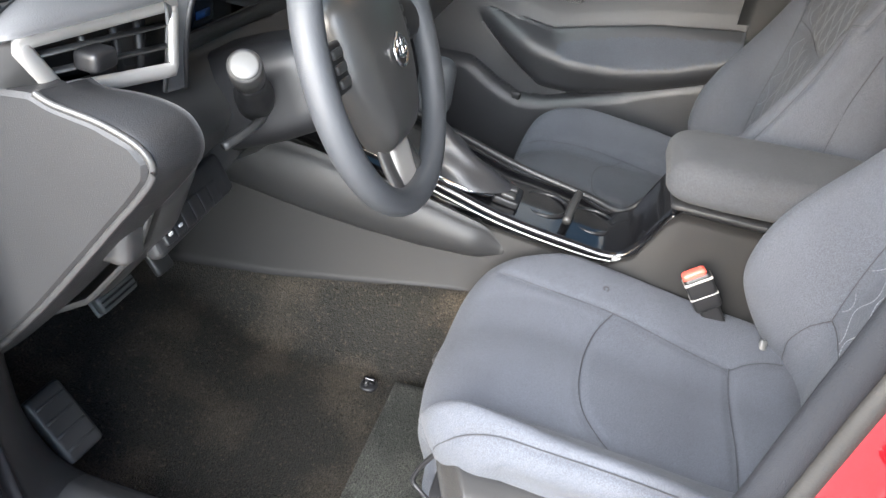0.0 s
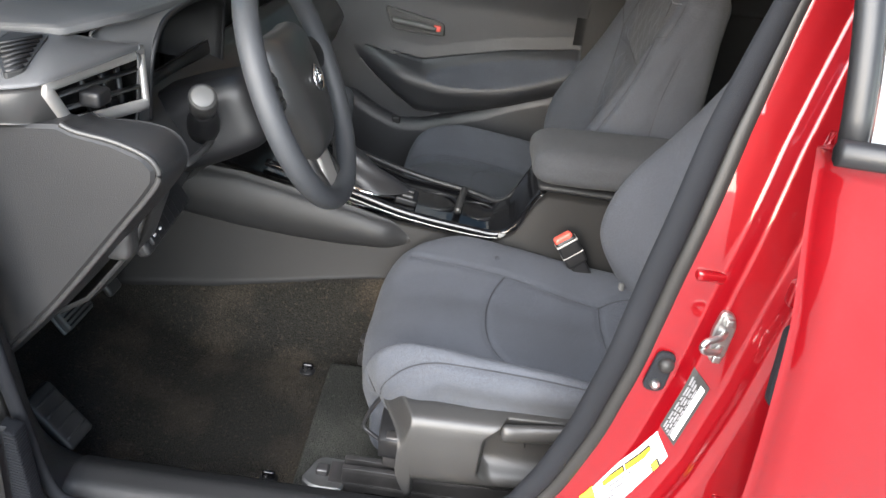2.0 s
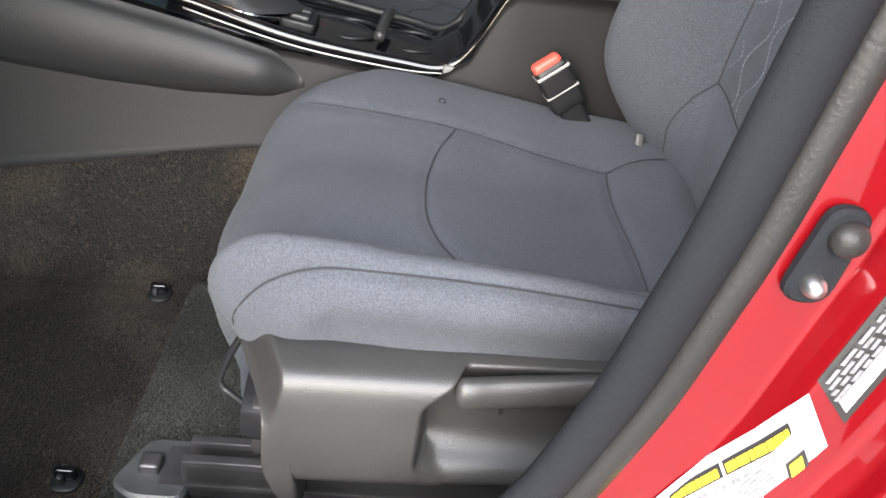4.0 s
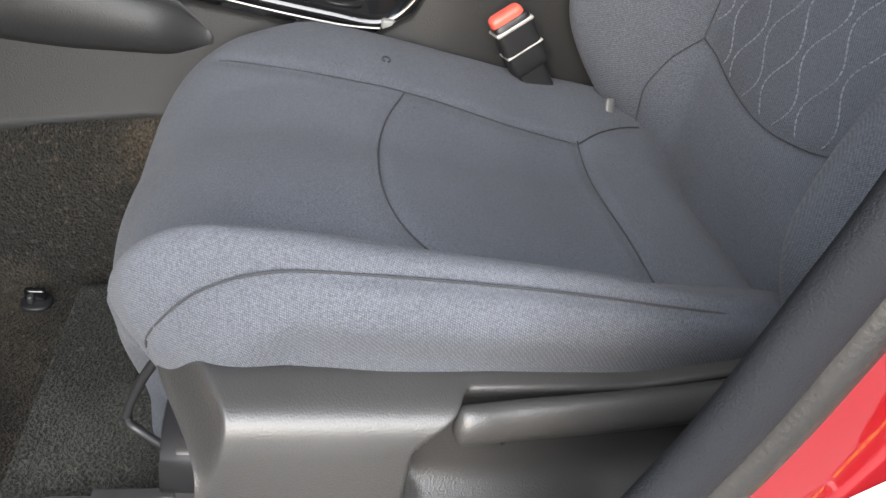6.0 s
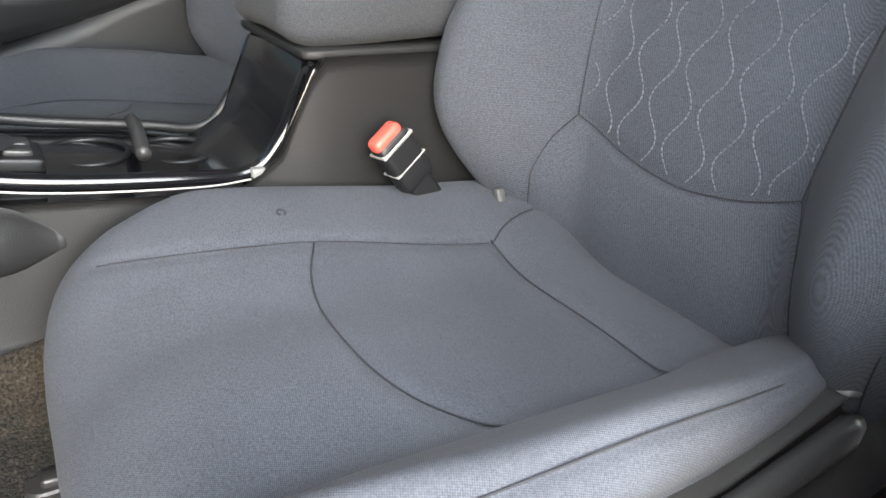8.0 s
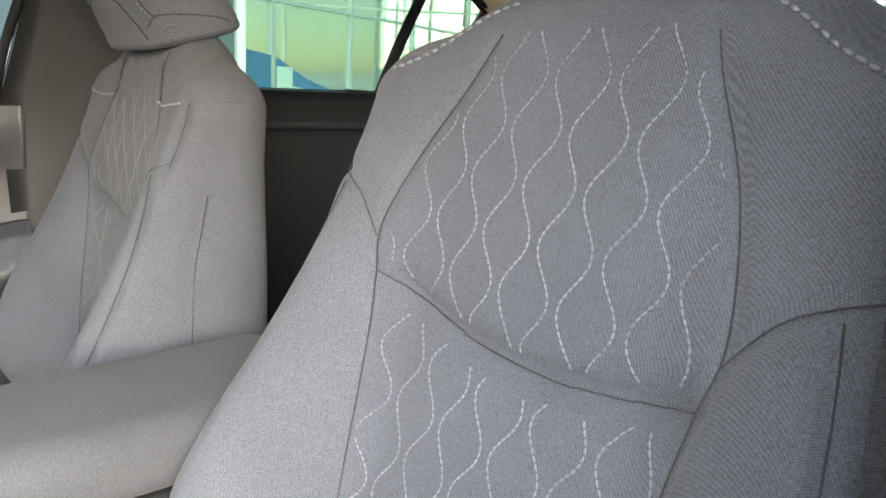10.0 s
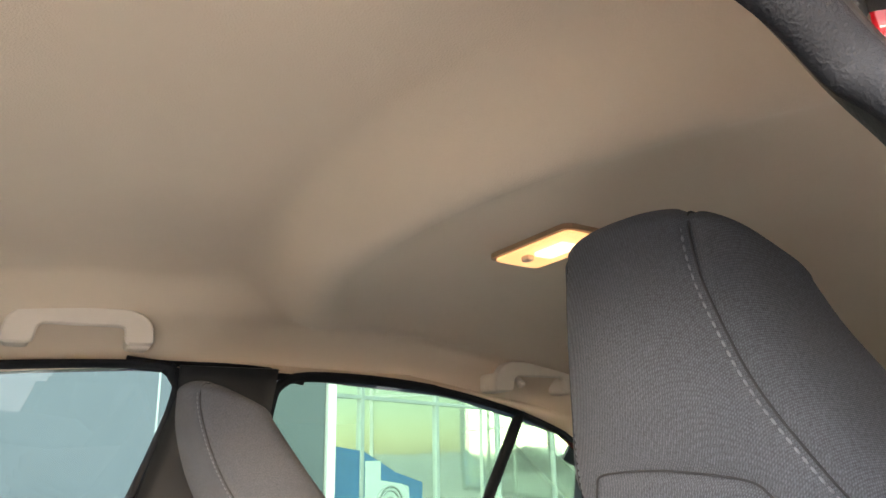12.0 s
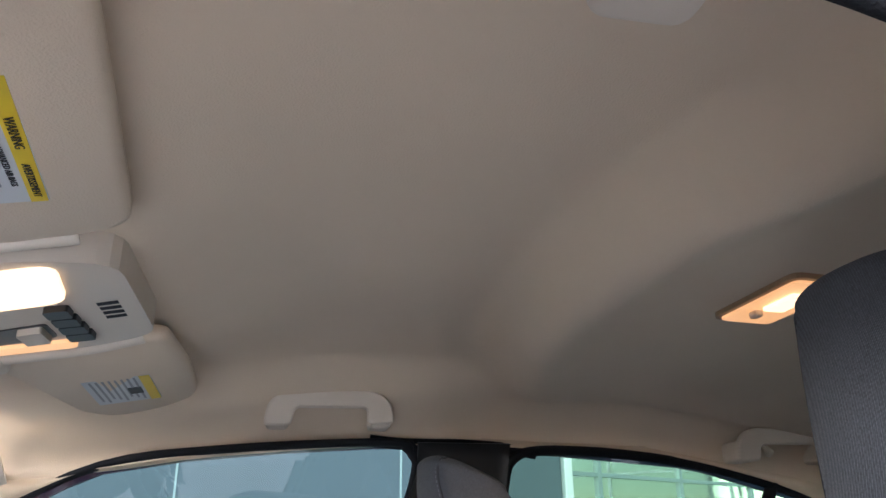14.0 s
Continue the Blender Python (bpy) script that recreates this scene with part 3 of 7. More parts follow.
def headrest(seat, place, fine, shift, ahead, low, size):
    """A wedge that leans forward: broad foot, narrow top, a sloping back and a sewn band round its foot."""
    n = 76 if fine else 48
    knots = (0.0, 0.18, 0.45, 0.75, 1.0)

    def along(u, row):
        line = spline(list(zip(knots, row)), 81)
        return float(np.interp(u, line[:, 0], line[:, 1]))

    def ring(u, shrink, rise):
        wf, df, db = along(u, (0.112, 0.122, 0.093, 0.074, 0.074)), along(u, (-0.018, 0.0, 0.030, 0.051, 0.056)), along(u, (-0.130, -0.114, -0.087, -0.062, -0.044))
        wb = along(u, (0.140, 0.139, 0.122, 0.100, 0.086))
        a = np.linspace(0, 2 * math.pi, n, endpoint=False)
        cx, cy = np.sign(np.cos(a)) * np.abs(np.cos(a)) ** 0.58, np.sign(np.sin(a)) * np.abs(np.sin(a)) ** 0.58
        k = (1 - cy) / 2
        x = cx * (wf * (1 - k) + wb * k) * shrink
        d = (df + db) / 2 + cy * (df - db) / 2 * shrink + 0.010 * (1 - k) * (1 - cx * cx)
        up = 0.640 + 0.180 * u + 0.036 * k * (1 - u) ** 1.5 - 0.030 * k * u ** 3 + rise
        return np.stack([x * size + shift, d + ahead, up - low], 1)

    rings = [ring(0.0, 0.80 + 0.20 * math.sin(q), -0.012 * math.cos(q)) for q in np.linspace(0.0, 1.4, 7)]
    rings += [ring(u, 1.0, 0.0) for u in np.linspace(0.0, 1.0, 46)[1:-1]]
    rings += [ring(1.0, 0.66 + 0.34 * math.cos(q), 0.013 * math.sin(q)) for q in np.linspace(0.0, 1.57, 9)]
    m = len(rings)
    local = np.concatenate(rings)
    f = np.array([(i * n + j, (i + 1) * n + j, (i + 1) * n + (j + 1) % n, i * n + (j + 1) % n) for i in range(m - 1) for j in range(n)])
    v = place(local)
    nrm = normals_of(v, f)
    if nrm[np.argmax(v[:, 2])][2] < 0:
        f, nrm = f[:, ::-1], -nrm
    at = lambda rows: [(x0 * size + shift, d0 + ahead, s0 - low) for x0, d0, s0 in rows]
    sewn, pale = [], []
    for sd in (1, -1):
        pts = at([(sd * x0, d0, s0) for x0, d0, s0 in ((0.044, -0.020, 0.844), (0.050, 0.030, 0.842), (0.054, 0.052, 0.828), (0.058, 0.050, 0.795), (0.066, 0.042, 0.765), (0.080, 0.028, 0.725), (0.094, 0.010, 0.695), (0.108, -0.004, 0.671), (0.116, -0.012, 0.658))])
        sewn.append(snap(place(np.array(pts)), v, 80))
        pale.append(sewn[-1])
        sewn.append(snap(place(np.array(at([(sd * x0, d0, s0) for x0, d0, s0 in ((0.104, -0.005, 0.640), (0.118, -0.014, 0.658), (0.130, -0.040, 0.668), (0.136, -0.075, 0.672), (0.136, -0.105, 0.672))]))), v, 60))
    front = at([(-0.096, 0.0, 0.628), (-0.083, 0.01, 0.650), (-0.070, 0.01, 0.669), (-0.056, 0.015, 0.677), (0.0, 0.02, 0.680), (0.056, 0.015, 0.677), (0.070, 0.01, 0.669), (0.083, 0.01, 0.650), (0.096, 0.0, 0.628)])
    sewn.append(snap(place(np.array(front)), v, 90))
    deep = [sink(l, v, nrm, 0.0010) for l in sewn]
    for l in sewn:
        groove(v, nrm, l, 0.0045, 0.0030)
    faces = [tuple(q) for q in f] + [tuple(range(n)), tuple((m - 1) * n + j for j in range(n))[::-1]]
    rest = add("headrest", v, faces, CLOTH, seat, "grey cloth headrest with contrast stitching")
    fwd = place(np.array((0, 1, 0)))[0] - place(np.array((0, 0, 0)))[0]
    for l in pale:
        side = np.array((math.copysign(0.0045, l[:, 0].mean() - shift), 0, 0))
        v, f = dashes(l - side + fwd * 0.0016, 0.0009, 0.0040, 0.0018)
        add("stitch", v, f, THREAD, rest, "pale contrast stitching")
    for l in deep:
        add_tube("seam", l, 0.0008, SEAM, rest, sides=6)
    for sd in (1, -1):
        p = place(np.array([(sd * 0.06 + shift, ahead - 0.075, 0.54), (sd * 0.06 + shift, ahead - 0.075, 0.66 - low)]))
        add_tube("headrest_post", p, 0.006, STEEL, rest, sides=10)
    return rest


def seat_base(seat, side):
    """Rails, wire lift bar and, on the door side, the moulded cover with its levers."""
    for x0 in (-0.165, 0.165):
        v, f = box_mesh((x0, 0.105, 0.366), (0.022, 0.28, 0.008), 0.003, 4)
        rail = add("seat_rail", v, f, STEEL_DARK, seat, "dark pressed steel seat rail", smooth=False)
        for at, half in (((x0 - 0.014, 0.09, 0.386), (0.006, 0.275, 0.014)), ((x0 + 0.014, 0.09, 0.381), (0.006, 0.275, 0.011))):
            v, f = box_mesh(at, half, 0.003, 4)
            add("rail_flange", v, f, STEEL_DARK, rail, smooth=False)
        for y0 in (0.36, -0.15):
            v, f = box_mesh((x0, y0, 0.352), (0.020, 0.03, 0.014), 0.004, 4)
            add("rail_support", v, f, STEEL_DARK, rail, smooth=False)
        if x0 * side > 0:
            add_slab("rail_foot", round_outline([(x0 - 0.035, 0.36), (x0 + 0.03, 0.36), (x0 + 0.03, 0.405), (x0 - 0.02, 0.425), (x0 - 0.035, 0.405)], 0.012), "z", 0.348, 0.372, STEEL_RAIL, rail, "bare steel rail foot", 0.003)
        else:
            add_slab("rail_foot", round_outline([(x0 - 0.018, 0.33), (x0 + 0.022, 0.33), (x0 + 0.022, 0.385), (x0 - 0.010, 0.390), (x0 - 0.018, 0.38)], 0.006), "z", 0.384, 0.396, STEEL_DARK, rail, "dark steel rail foot", 0.002)
        v, f = box_mesh((x0 - 0.002, 0.395 if x0 * side > 0 else 0.368, 0.375 if x0 * side > 0 else 0.397), (0.009, 0.009, 0.006), 0.003, 4)
        add("bolt", v, f, STEEL_DARK, rail)
        v, f = box_mesh((x0, 0.10, 0.43), (0.012, 0.21, 0.030), 0.008, 6)
        add("side_member", v, f, STEEL_DARK, seat)
    bar = spline([(side * 0.128, 0.322, 0.495), (side * 0.124, 0.334, 0.470), (side * 0.121, 0.344, 0.441), (side * 0.121, 0.345, 0.428), (side * 0.126, 0.334, 0.421), (side * 0.150, 0.300, 0.419)], 40)
    add_tube("lift_bar", bar, 0.0032, PLASTIC_BLACK, seat, "bent black wire slide bar")
    v, f = box_mesh((0, 0.1, 0.44), (0.18, 0.22, 0.02), 0.01, 6)
    add("cushion_pan", v, f, PLASTIC_BLACK, seat)
    # the moulded cover: a narrow shelf under the cloth, an upright face, a rounded foot and the scooped lever recess
    plain = [(0.150, -0.030), (0.176, -0.012), (0.192, 0.0), (0.212, 0.0), (0.224, -0.003), (0.230, -0.010), (0.2325, -0.022), (0.233, -0.040), (0.2335, -0.060), (0.233, -0.080), (0.232, -0.094), (0.229, -0.104), (0.222, -0.113), (0.208, -0.122), (0.185, -0.130), (0.150, -0.132)]
    hollow = [(0.150, -0.030), (0.176, -0.012), (0.192, 0.0), (0.205, 0.0), (0.2085, -0.0025), (0.207, -0.008), (0.201, -0.022), (0.199, -0.040), (0.199, -0.060), (0.201, -0.074), (0.208, -0.084), (0.221, -0.094), (0.225, -0.106), (0.212, -0.122), (0.185, -0.130), (0.150, -0.132)]
    plain, hollow = spline(plain, 64), spline(hollow, 64)
    ys = np.concatenate([[0.3125, 0.3120], np.linspace(0.3115, 0.25, 30), np.linspace(0.247, 0.20, 12), np.linspace(0.197, 0.135, 40), np.linspace(0.13, -0.16, 40)])
    verts, faces = [], []
    for i, y0 in enumerate(ys):
        front = smooth01(y0, 0.262, 0.312)
        top = np.interp(y0, [-0.16, -0.10, -0.03, 0.05, 0.15, 0.24, 0.275], [0.612, 0.600, 0.575, 0.556, 0.552, 0.549, 0.548]) - 0.038 * smooth01(y0, 0.284, 0.313)
        for (a0, b0), (a1, b1) in zip(plain, hollow):
            corner = 0.024 * smooth01(abs(b0 + 0.056), 0.026, 0.058)
            cut = smooth01(0.181 - corner - y0, 0.0, 0.009) * (1 - smooth01(-0.112 - y0, 0, 0.01))
            across, down = a0 + (a1 - a0) * cut, b0 + (b1 - b0) * cut
            # the front end turns in towards the cushion and leans back at its foot
            low = smooth01(-down, 0.045, 0.125)
            ahead = front * ((0.009 - 0.031 * smooth01(across, 0.192, 0.233)) * (1 - low) - 0.046 * low)
            across -= 0.044 * smooth01(y0, 0.280, 0.312) * smooth01(0.233 - across, 0.0, 0.041) * (1 - low) + (0.03 if i == 0 else 0.0)
            verts.append((side * across, y0 + ahead, top + down))
    m = len(plain)
    for k in range(len(ys) - 1):
        for i in range(m - 1):
            q = (k * m + i, k * m + i + 1, (k + 1) * m + i + 1, (k + 1) * m + i)
            faces.append(q if side > 0 else q[::-1])
    cover = add("side_cover", verts, faces, COVER, seat, "dark moulded plastic seat side cover")
    lever = spline([(side * 0.222, 0.158, 0.536), (side * 0.222, 0.145, 0.537), (side * 0.220, 0.12, 0.539), (side * 0.220, 0.05, 0.549), (side * 0.220, -0.05, 0.568)], 24)
    add_tube("height_lever", lever, 0.0085, COVER, cover, "long plastic height lever", sides=18, flat=1.5, radii=[0.002, 0.0055, 0.0075, 0.0085] + [0.009] * 18 + [0.009, 0.005])
    v, f = box_mesh((side * 0.203, 0.118, 0.512), (0.003, 0.0015, 0.010), 0.001, 3)
    add("lever_slot", v, f, PLASTIC_BLACK, cover)
    lever = spline([(side * 0.228, -0.055, 0.606), (side * 0.236, -0.09, 0.628), (side * 0.238, -0.15, 0.650)], 16)
    add_tube("recline_lever", lever, 0.013, PLASTIC, cover, "plastic recline lever", sides=12, radii=[0.008] + [0.014] * 14 + [0.008])


def front_seat(cx, cy, down, tilt, side, fine, label, shift, ahead, low, size):
    seat = thing("front_seat", label, "car seat", "front seats", at=(cx, cy, -down))
    seat_cushion(seat, fine, side)
    place = backrest_point(tilt)
    seat_back(seat, place, fine, -side)
    headrest(seat, place, fine, shift, ahead, low, size)
    seat_base(seat, side)
    for piece in seat.children:
        if piece.name.startswith("seat_rail"):
            piece.location.z += down
    return seat


front_seat(-0.347, 0.0, 0.0, 9.5, -1, True, "grey cloth driver seat with quilted backrest beside the open door", 0.0175, 0.0, 0.0, 1.0)
front_seat(0.347, 0.03, 0.035, 4.5, 1, False, "grey cloth passenger seat set upright beside the console", -0.010, 0.028, 0.021, 1.06)


# ---- setting: ground, floor pan, body shell, roof ----
GROUND = material("grey_concrete", (0.40, 0.395, 0.38), 0.9, grain=0.5, grain_scale=60, vary=0.18, vary_scale=0.8)
v, f = sheet(lambda a, b: (a, b, 0), np.linspace(-900, 900, 7), np.linspace(-900, 900, 7))
tagged(add("ground", v, f, GROUND), "pale grey concrete forecourt", "ground", kind="structure")


def floor_height(x, y):
    z = 0.318 + 0.0 * x
    z += 0.034 * (1 - smooth01(y, 0.434, 0.442)) * (1 - smooth01(x, -0.222, -0.196)) + 0.02 * smooth01(x, -0.2, 0.2) * (1 - smooth01(y, 0.434, 0.45))
    z += np.interp(y, [-0.3, 0.35, 0.54, 0.69, 0.82, 0.95], [0.16, 0.18, 0.158, 0.133, 0.055, 0.03]) * smooth01(x, -0.196, -0.150) * (1 - smooth01(x, 0.150, 0.196)) * smooth01(y, -1.2, 0.2)
    z += 0.08 * smooth01(y, 0.66, 0.86) + 0.84 * np.clip(y - 0.84, 0, 1) * smooth01(y, 0.82, 0.98)
    z += 0.05 * (1 - smooth01(x, -0.64, -0.585)) + 0.05 * smooth01(x, 0.585, 0.64)
    return z


v, f = sheet(lambda a, b: (a, b, floor_height(a, b) + 0.0025 * noise.noise((a * 9, b * 9, 0)) + 0.0012 * noise.noise((a * 40, b * 40, 3))),
             np.linspace(-0.66, 0.68, 180), np.sort(np.r_[np.linspace(-1.35, 1.12, 240), np.linspace(0.430, 0.446, 9)]))
fx, fy = np.array([np.mean([v[i][:2] for i in q], axis=0) for q in f]).T
tagged(add("floor", v, f, [CARPET, CARPET_CLEAN], index=((fy < 0.4405) & (fx < -0.196)).astype(int)), "worn dusty dark carpet moulded over the floor pan", "carpet", kind="structure")
# firewall behind the dashboard and the bulkhead behind the rear seat close the cabin
add_boxes = [("wall_front", (0.0, 1.16, 0.62), (0.74, 0.02, 0.34)), ("wall_rear", (0.0, -1.42, 0.62), (0.66, 0.02, 0.40))]
for nm, c, h in add_boxes:
    tagged(add_box(nm, c, h, PLASTIC_BLACK, r=0.01), "dark cabin bulkhead", "bulkhead", kind="structure")

# sill: painted sill, black trim plate, seal
prof = [(-0.585, 0.33), (-0.592, 0.395), (-0.605, 0.422), (-0.630, 0.434), (-0.655, 0.430), (-0.668, 0.418), (-0.672, 0.405)]
v, f = sheet(lambda k, y: (np.interp(k, range(7), [p[0] for p in prof]), y, np.interp(k, range(7), [p[1] for p in prof])), np.linspace(0, 6, 25), np.linspace(-0.10, 0.70, 40), 0.006)
tagged(add("door_sill_trim", v, f, PLASTIC, label="black plastic scuff plate along the sill"), category="sill trim", kind="structure")
body = thing("car_body", "glossy red car body with open driver doorway", "car body", kind="structure")
prof2 = [(-0.66, 0.405), (-0.69, 0.40), (-0.72, 0.385), (-0.745, 0.35), (-0.77, 0.28), (-0.76, 0.20)]
v, f = sheet(lambda k, y: (np.interp(k, range(6), [p[0] for p in prof2]), y, np.interp(k, range(6), [p[1] for p in prof2])), np.linspace(0, 5, 30), np.linspace(-0.30, 0.712, 40), 0.004)
add("sill", v, f, PAINT, body, "red painted door sill")


# B-pillar with its step faces: inner edge behind the seal, striker face, then out to the rear door
def pillar_edge(z):
    """Where the doorway's rear edge runs, by height."""
    return np.interp(z, [0.36, 0.40, 0.44, 0.50, 0.56, 0.64, 0.74, 0.86, 1.0, 1.14, 1.24, 1.30, 1.34],
                     [0.34, 0.24, 0.175, 0.120, 0.092, 0.066, 0.046, 0.032, 0.010, -0.020, -0.040, -0.044, -0.03])


def lean(z):
    """The side of the body leans inward towards the roof."""
    return 0.040 * smooth01(z, 0.86, 1.2) + 0.050 * smooth01(z, 1.19, 1.30) + 0.012 * smooth01(0.6 - z, 0, 0.3)


prof3 = [(0.0, 0.002), (-0.005, -0.003), (-0.008, -0.020), (-0.011, -0.040), (-0.020, -0.045), (-0.028, -0.049), (-0.031, -0.065), (-0.035, -0.083), (-0.045, -0.091), (-0.056, -0.094), (-0.062, -0.105), (-0.070, -0.135), (-0.10, -0.20)]
pk = np.arange(len(prof3))


def pillar_point(k, z):
    dx, dy = np.interp(k, pk, [p[0] for p in prof3]), np.interp(k, pk, [p[1] for p in prof3])
    return (-0.668 + lean(z) + dx, pillar_edge(z) + dy, z)


v, f = sheet(pillar_point, np.linspace(0, len(prof3) - 1, 60), np.linspace(0.365, 1.30, 90), 0.003, flip=True)
pillar = add("center_pillar", v, f, PAINT, body, "glossy red centre door pillar")
# black inner trim of the pillar
v, f = sheet(lambda k, z: (np.interp(k, range(4), [-0.662, -0.657, -0.645, -0.63]) + lean(z), pillar_edge(z) + np.interp(k, range(4), [-0.012, -0.022, -0.085, -0.20]), z), np.linspace(0, 3, 16), np.linspace(0.42, 1.33, 50), 0.004)
tagged(add("pillar_trim", v, f, PLASTIC, label="dark plastic centre pillar trim"), category="pillar trim", kind="structure")

# seal round the driver doorway: bulb and grey lip
ring = [(-0.664 + lean(z), pillar_edge(z) + 0.004, z) for z in np.linspace(1.25, 0.43, 34)]
ring += [(-0.665 - 0.010 * smooth01(y, 0.26, 0.45), y, 0.418 - 0.014 * smooth01(y, 0.26, 0.45)) for y in np.linspace(0.24, 0.60, 12)]
ring += [(-0.682, 0.665, 0.412), (-0.688, 0.700, 0.432), (-0.690, 0.720, 0.475), (-0.692, 0.733, 0.545), (-0.695, 0.748, 0.632), (-0.70, 0.772, 0.77), (-0.70, 0.792, 0.85), (-0.69, 0.83, 0.93), (-0.665, 0.80, 1.0), (-0.635, 0.71, 1.10), (-0.60, 0.54, 1.215), (-0.580, 0.35, 1.285), (-0.575, 0.18, 1.318), (-0.575, 0.07, 1.318), (-0.575, 0.0, 1.304), (-0.577, -0.034, 1.282)]
ring = spline(ring, 320, True)
tan = np.roll(ring, -1, 0) - np.roll(ring, 1, 0)
inward = np.cross(tan, (1, 0, 0))
inward /= np.linalg.norm(inward, axis=1, keepdims=True)
if inward[40][1] < 0:
    inward = -inward
seal = thing("door_seal", "black rubber door seal with grey lip round the doorway", "door seal", kind="structure")
hi_z = smooth01(ring[:, 2], 0.95, 1.25)[:, None]
slim = 1 - 0.35 * smooth01(ring[:, 1], 0.30, 0.50) * (1 - smooth01(ring[:, 2], 0.60, 0.75))
v, f = tube(ring - inward * 0.006 * (1 - hi_z), 0.0115, closed=True, sides=12, up=(1, 0, 0), radii=list((0.0115 - 0.0025 * hi_z[:, 0]) * slim))
add("bulb", v, f, RUBBER_GREY, seal, "grey rubber bulb")
v, f = tube(ring + inward * (0.017 - 0.009 * hi_z) + np.array((-0.004, 0, 0)), 0.014, closed=True, sides=12, flat=0.7, up=(1, 0, 0), radii=list((0.014 - 0.004 * hi_z[:, 0]) * slim))
add("lip", v, f, RUBBER, seal, "black velour lip")

# roof skin, headliner and side rails
def liner_z(x, y):
    z = np.interp(y, [-1.05, -0.95, -0.8, -0.5, -0.2, 0.1, 0.3, 0.5, 0.62], [1.28, 1.315, 1.362, 1.418, 1.430, 1.405, 1.385, 1.345, 1.315])
    z -= 0.30 * np.clip(abs(x) - 0.36, 0, 1) ** 2 * 2.0
    z -= 0.030 * smooth01(y, 0.12, 0.30) * (1 - smooth01(abs(x), 0.30, 0.50))
    arc = -0.124 - (0.60 if x < -0.03 else 0.38) * (x + 0.03) ** 2
    z += (0.055 * smooth01(y, arc - 0.030, arc + 0.040 + 0.05 * smooth01(x, 0.1, 0.5)) + 0.013 * smooth01(y, arc, arc + 0.28) - 0.018 * np.exp(-((y - arc + 0.045) / 0.035) ** 2) - 0.016) * (1 - smooth01(abs(x), 0.48, 0.575))
    z -= 0.012 * np.exp(-((y + 0.52) / 0.05) ** 2) * smooth01(abs(x), 0.28, 0.42) * (1 - smooth01(abs(x), 0.5, 0.56))
    return z


def liner_point(u, y):
    """Across the roof, turning down into the side rails at the edges."""
    edge = np.interp(y, [-1.05, -0.8, -0.4, 0.0, 0.3, 0.5, 0.62], [0.50, 0.54, 0.565, 0.575, 0.57, 0.55, 0.53])
    a = abs(u)
    x = min(a, 1.0) * edge
    z = liner_z(x * (1 if u > 0 else -1), y)
    if a > 1:
        q = (a - 1) / 0.12
        z -= 0.062 * q
        x += 0.055 * math.sin(q * math.pi / 2)
    return (math.copysign(x, u), y, z)


us = np.concatenate([np.linspace(-1.12, -1, 8)[:-1], np.linspace(-1, 1, 90), np.linspace(1, 1.12, 8)[1:]])
v, f = sheet(liner_point, us, np.linspace(-1.02, 0.60, 120))
tagged(add("ceiling", v, f, LINER), "beige moulded fabric headliner", "headliner", kind="structure")
v, f = sheet(lambda u, y: (u, y, liner_z(u * 0.9, y) + 0.035), np.linspace(-0.62, 0.62, 30), np.linspace(-1.06, 0.64, 40), 0.004)
add("roof", v, f, PAINT, body, "red roof panel")


# right side: pillars, window frames and glass
def side_x(z):
    return 0.69 - 0.105 * smooth01(z, 0.90, 1.42)


def side_strip(name, pts, width, mat, depth=0.012, label="", parent=None, cat="window frame"):
    """A flat moulding along y, z points on the leaning right side."""
    line = spline(pts, 40)
    p = np.array([(side_x(z), y, z) for y, z in line])
    v, f = tube(p, width, sides=10, flat=depth / width, up=(1, 0, 0))
    return add(name, v, f, mat, parent, label)


win = thing("window_1", "tinted front passenger side window with black frame", "car window", kind="structure")
top_line = [(0.80, 1.07), (0.62, 1.185), (0.434, 1.284), (0.248, 1.314), (-0.03, 1.329), (-0.07, 1.31), (-0.078, 1.28), (-0.055, 1.20), (-0.015, 1.08), (0.005, 0.985)]
o = [(y, z) for y, z in spline(top_line, 50)] + [(0.80, 0.985)]
v = np.array([(side_x(z) + 0.012, y, z) for y, z in o])
pane = add("pane", v, [tuple(range(len(v)))], GLASS, win, smooth=False)
side_strip("window_frame", top_line, 0.007, RUBBER, label="black rubber window frame", parent=win)
win2 = thing("window_2", "tinted rear door window with quarter light", "car window", kind="structure")
top2 = [(-0.215, 0.99), (-0.225, 1.10), (-0.234, 1.26), (-0.25, 1.305), (-0.30, 1.319), (-0.45, 1.315), (-0.60, 1.297), (-0.74, 1.266), (-0.86, 1.226), (-0.94, 1.175), (-0.945, 1.022), (-0.6, 1.018)]
o = [(y, z) for y, z in spline(top2, 60)]
v = np.array([(side_x(z) + 0.012, y, z) for y, z in o])
pane = add("pane", v, [tuple(range(len(v)))], GLASS_REAR, win2, smooth=False)
side_strip("window_frame", top2, 0.009, RUBBER, label="black rubber window frame", parent=win2)
side_strip("divider", [(-0.672, 1.00), (-0.705, 1.12), (-0.752, 1.27)], 0.011, RUBBER, label="black quarter light divider", parent=win2)

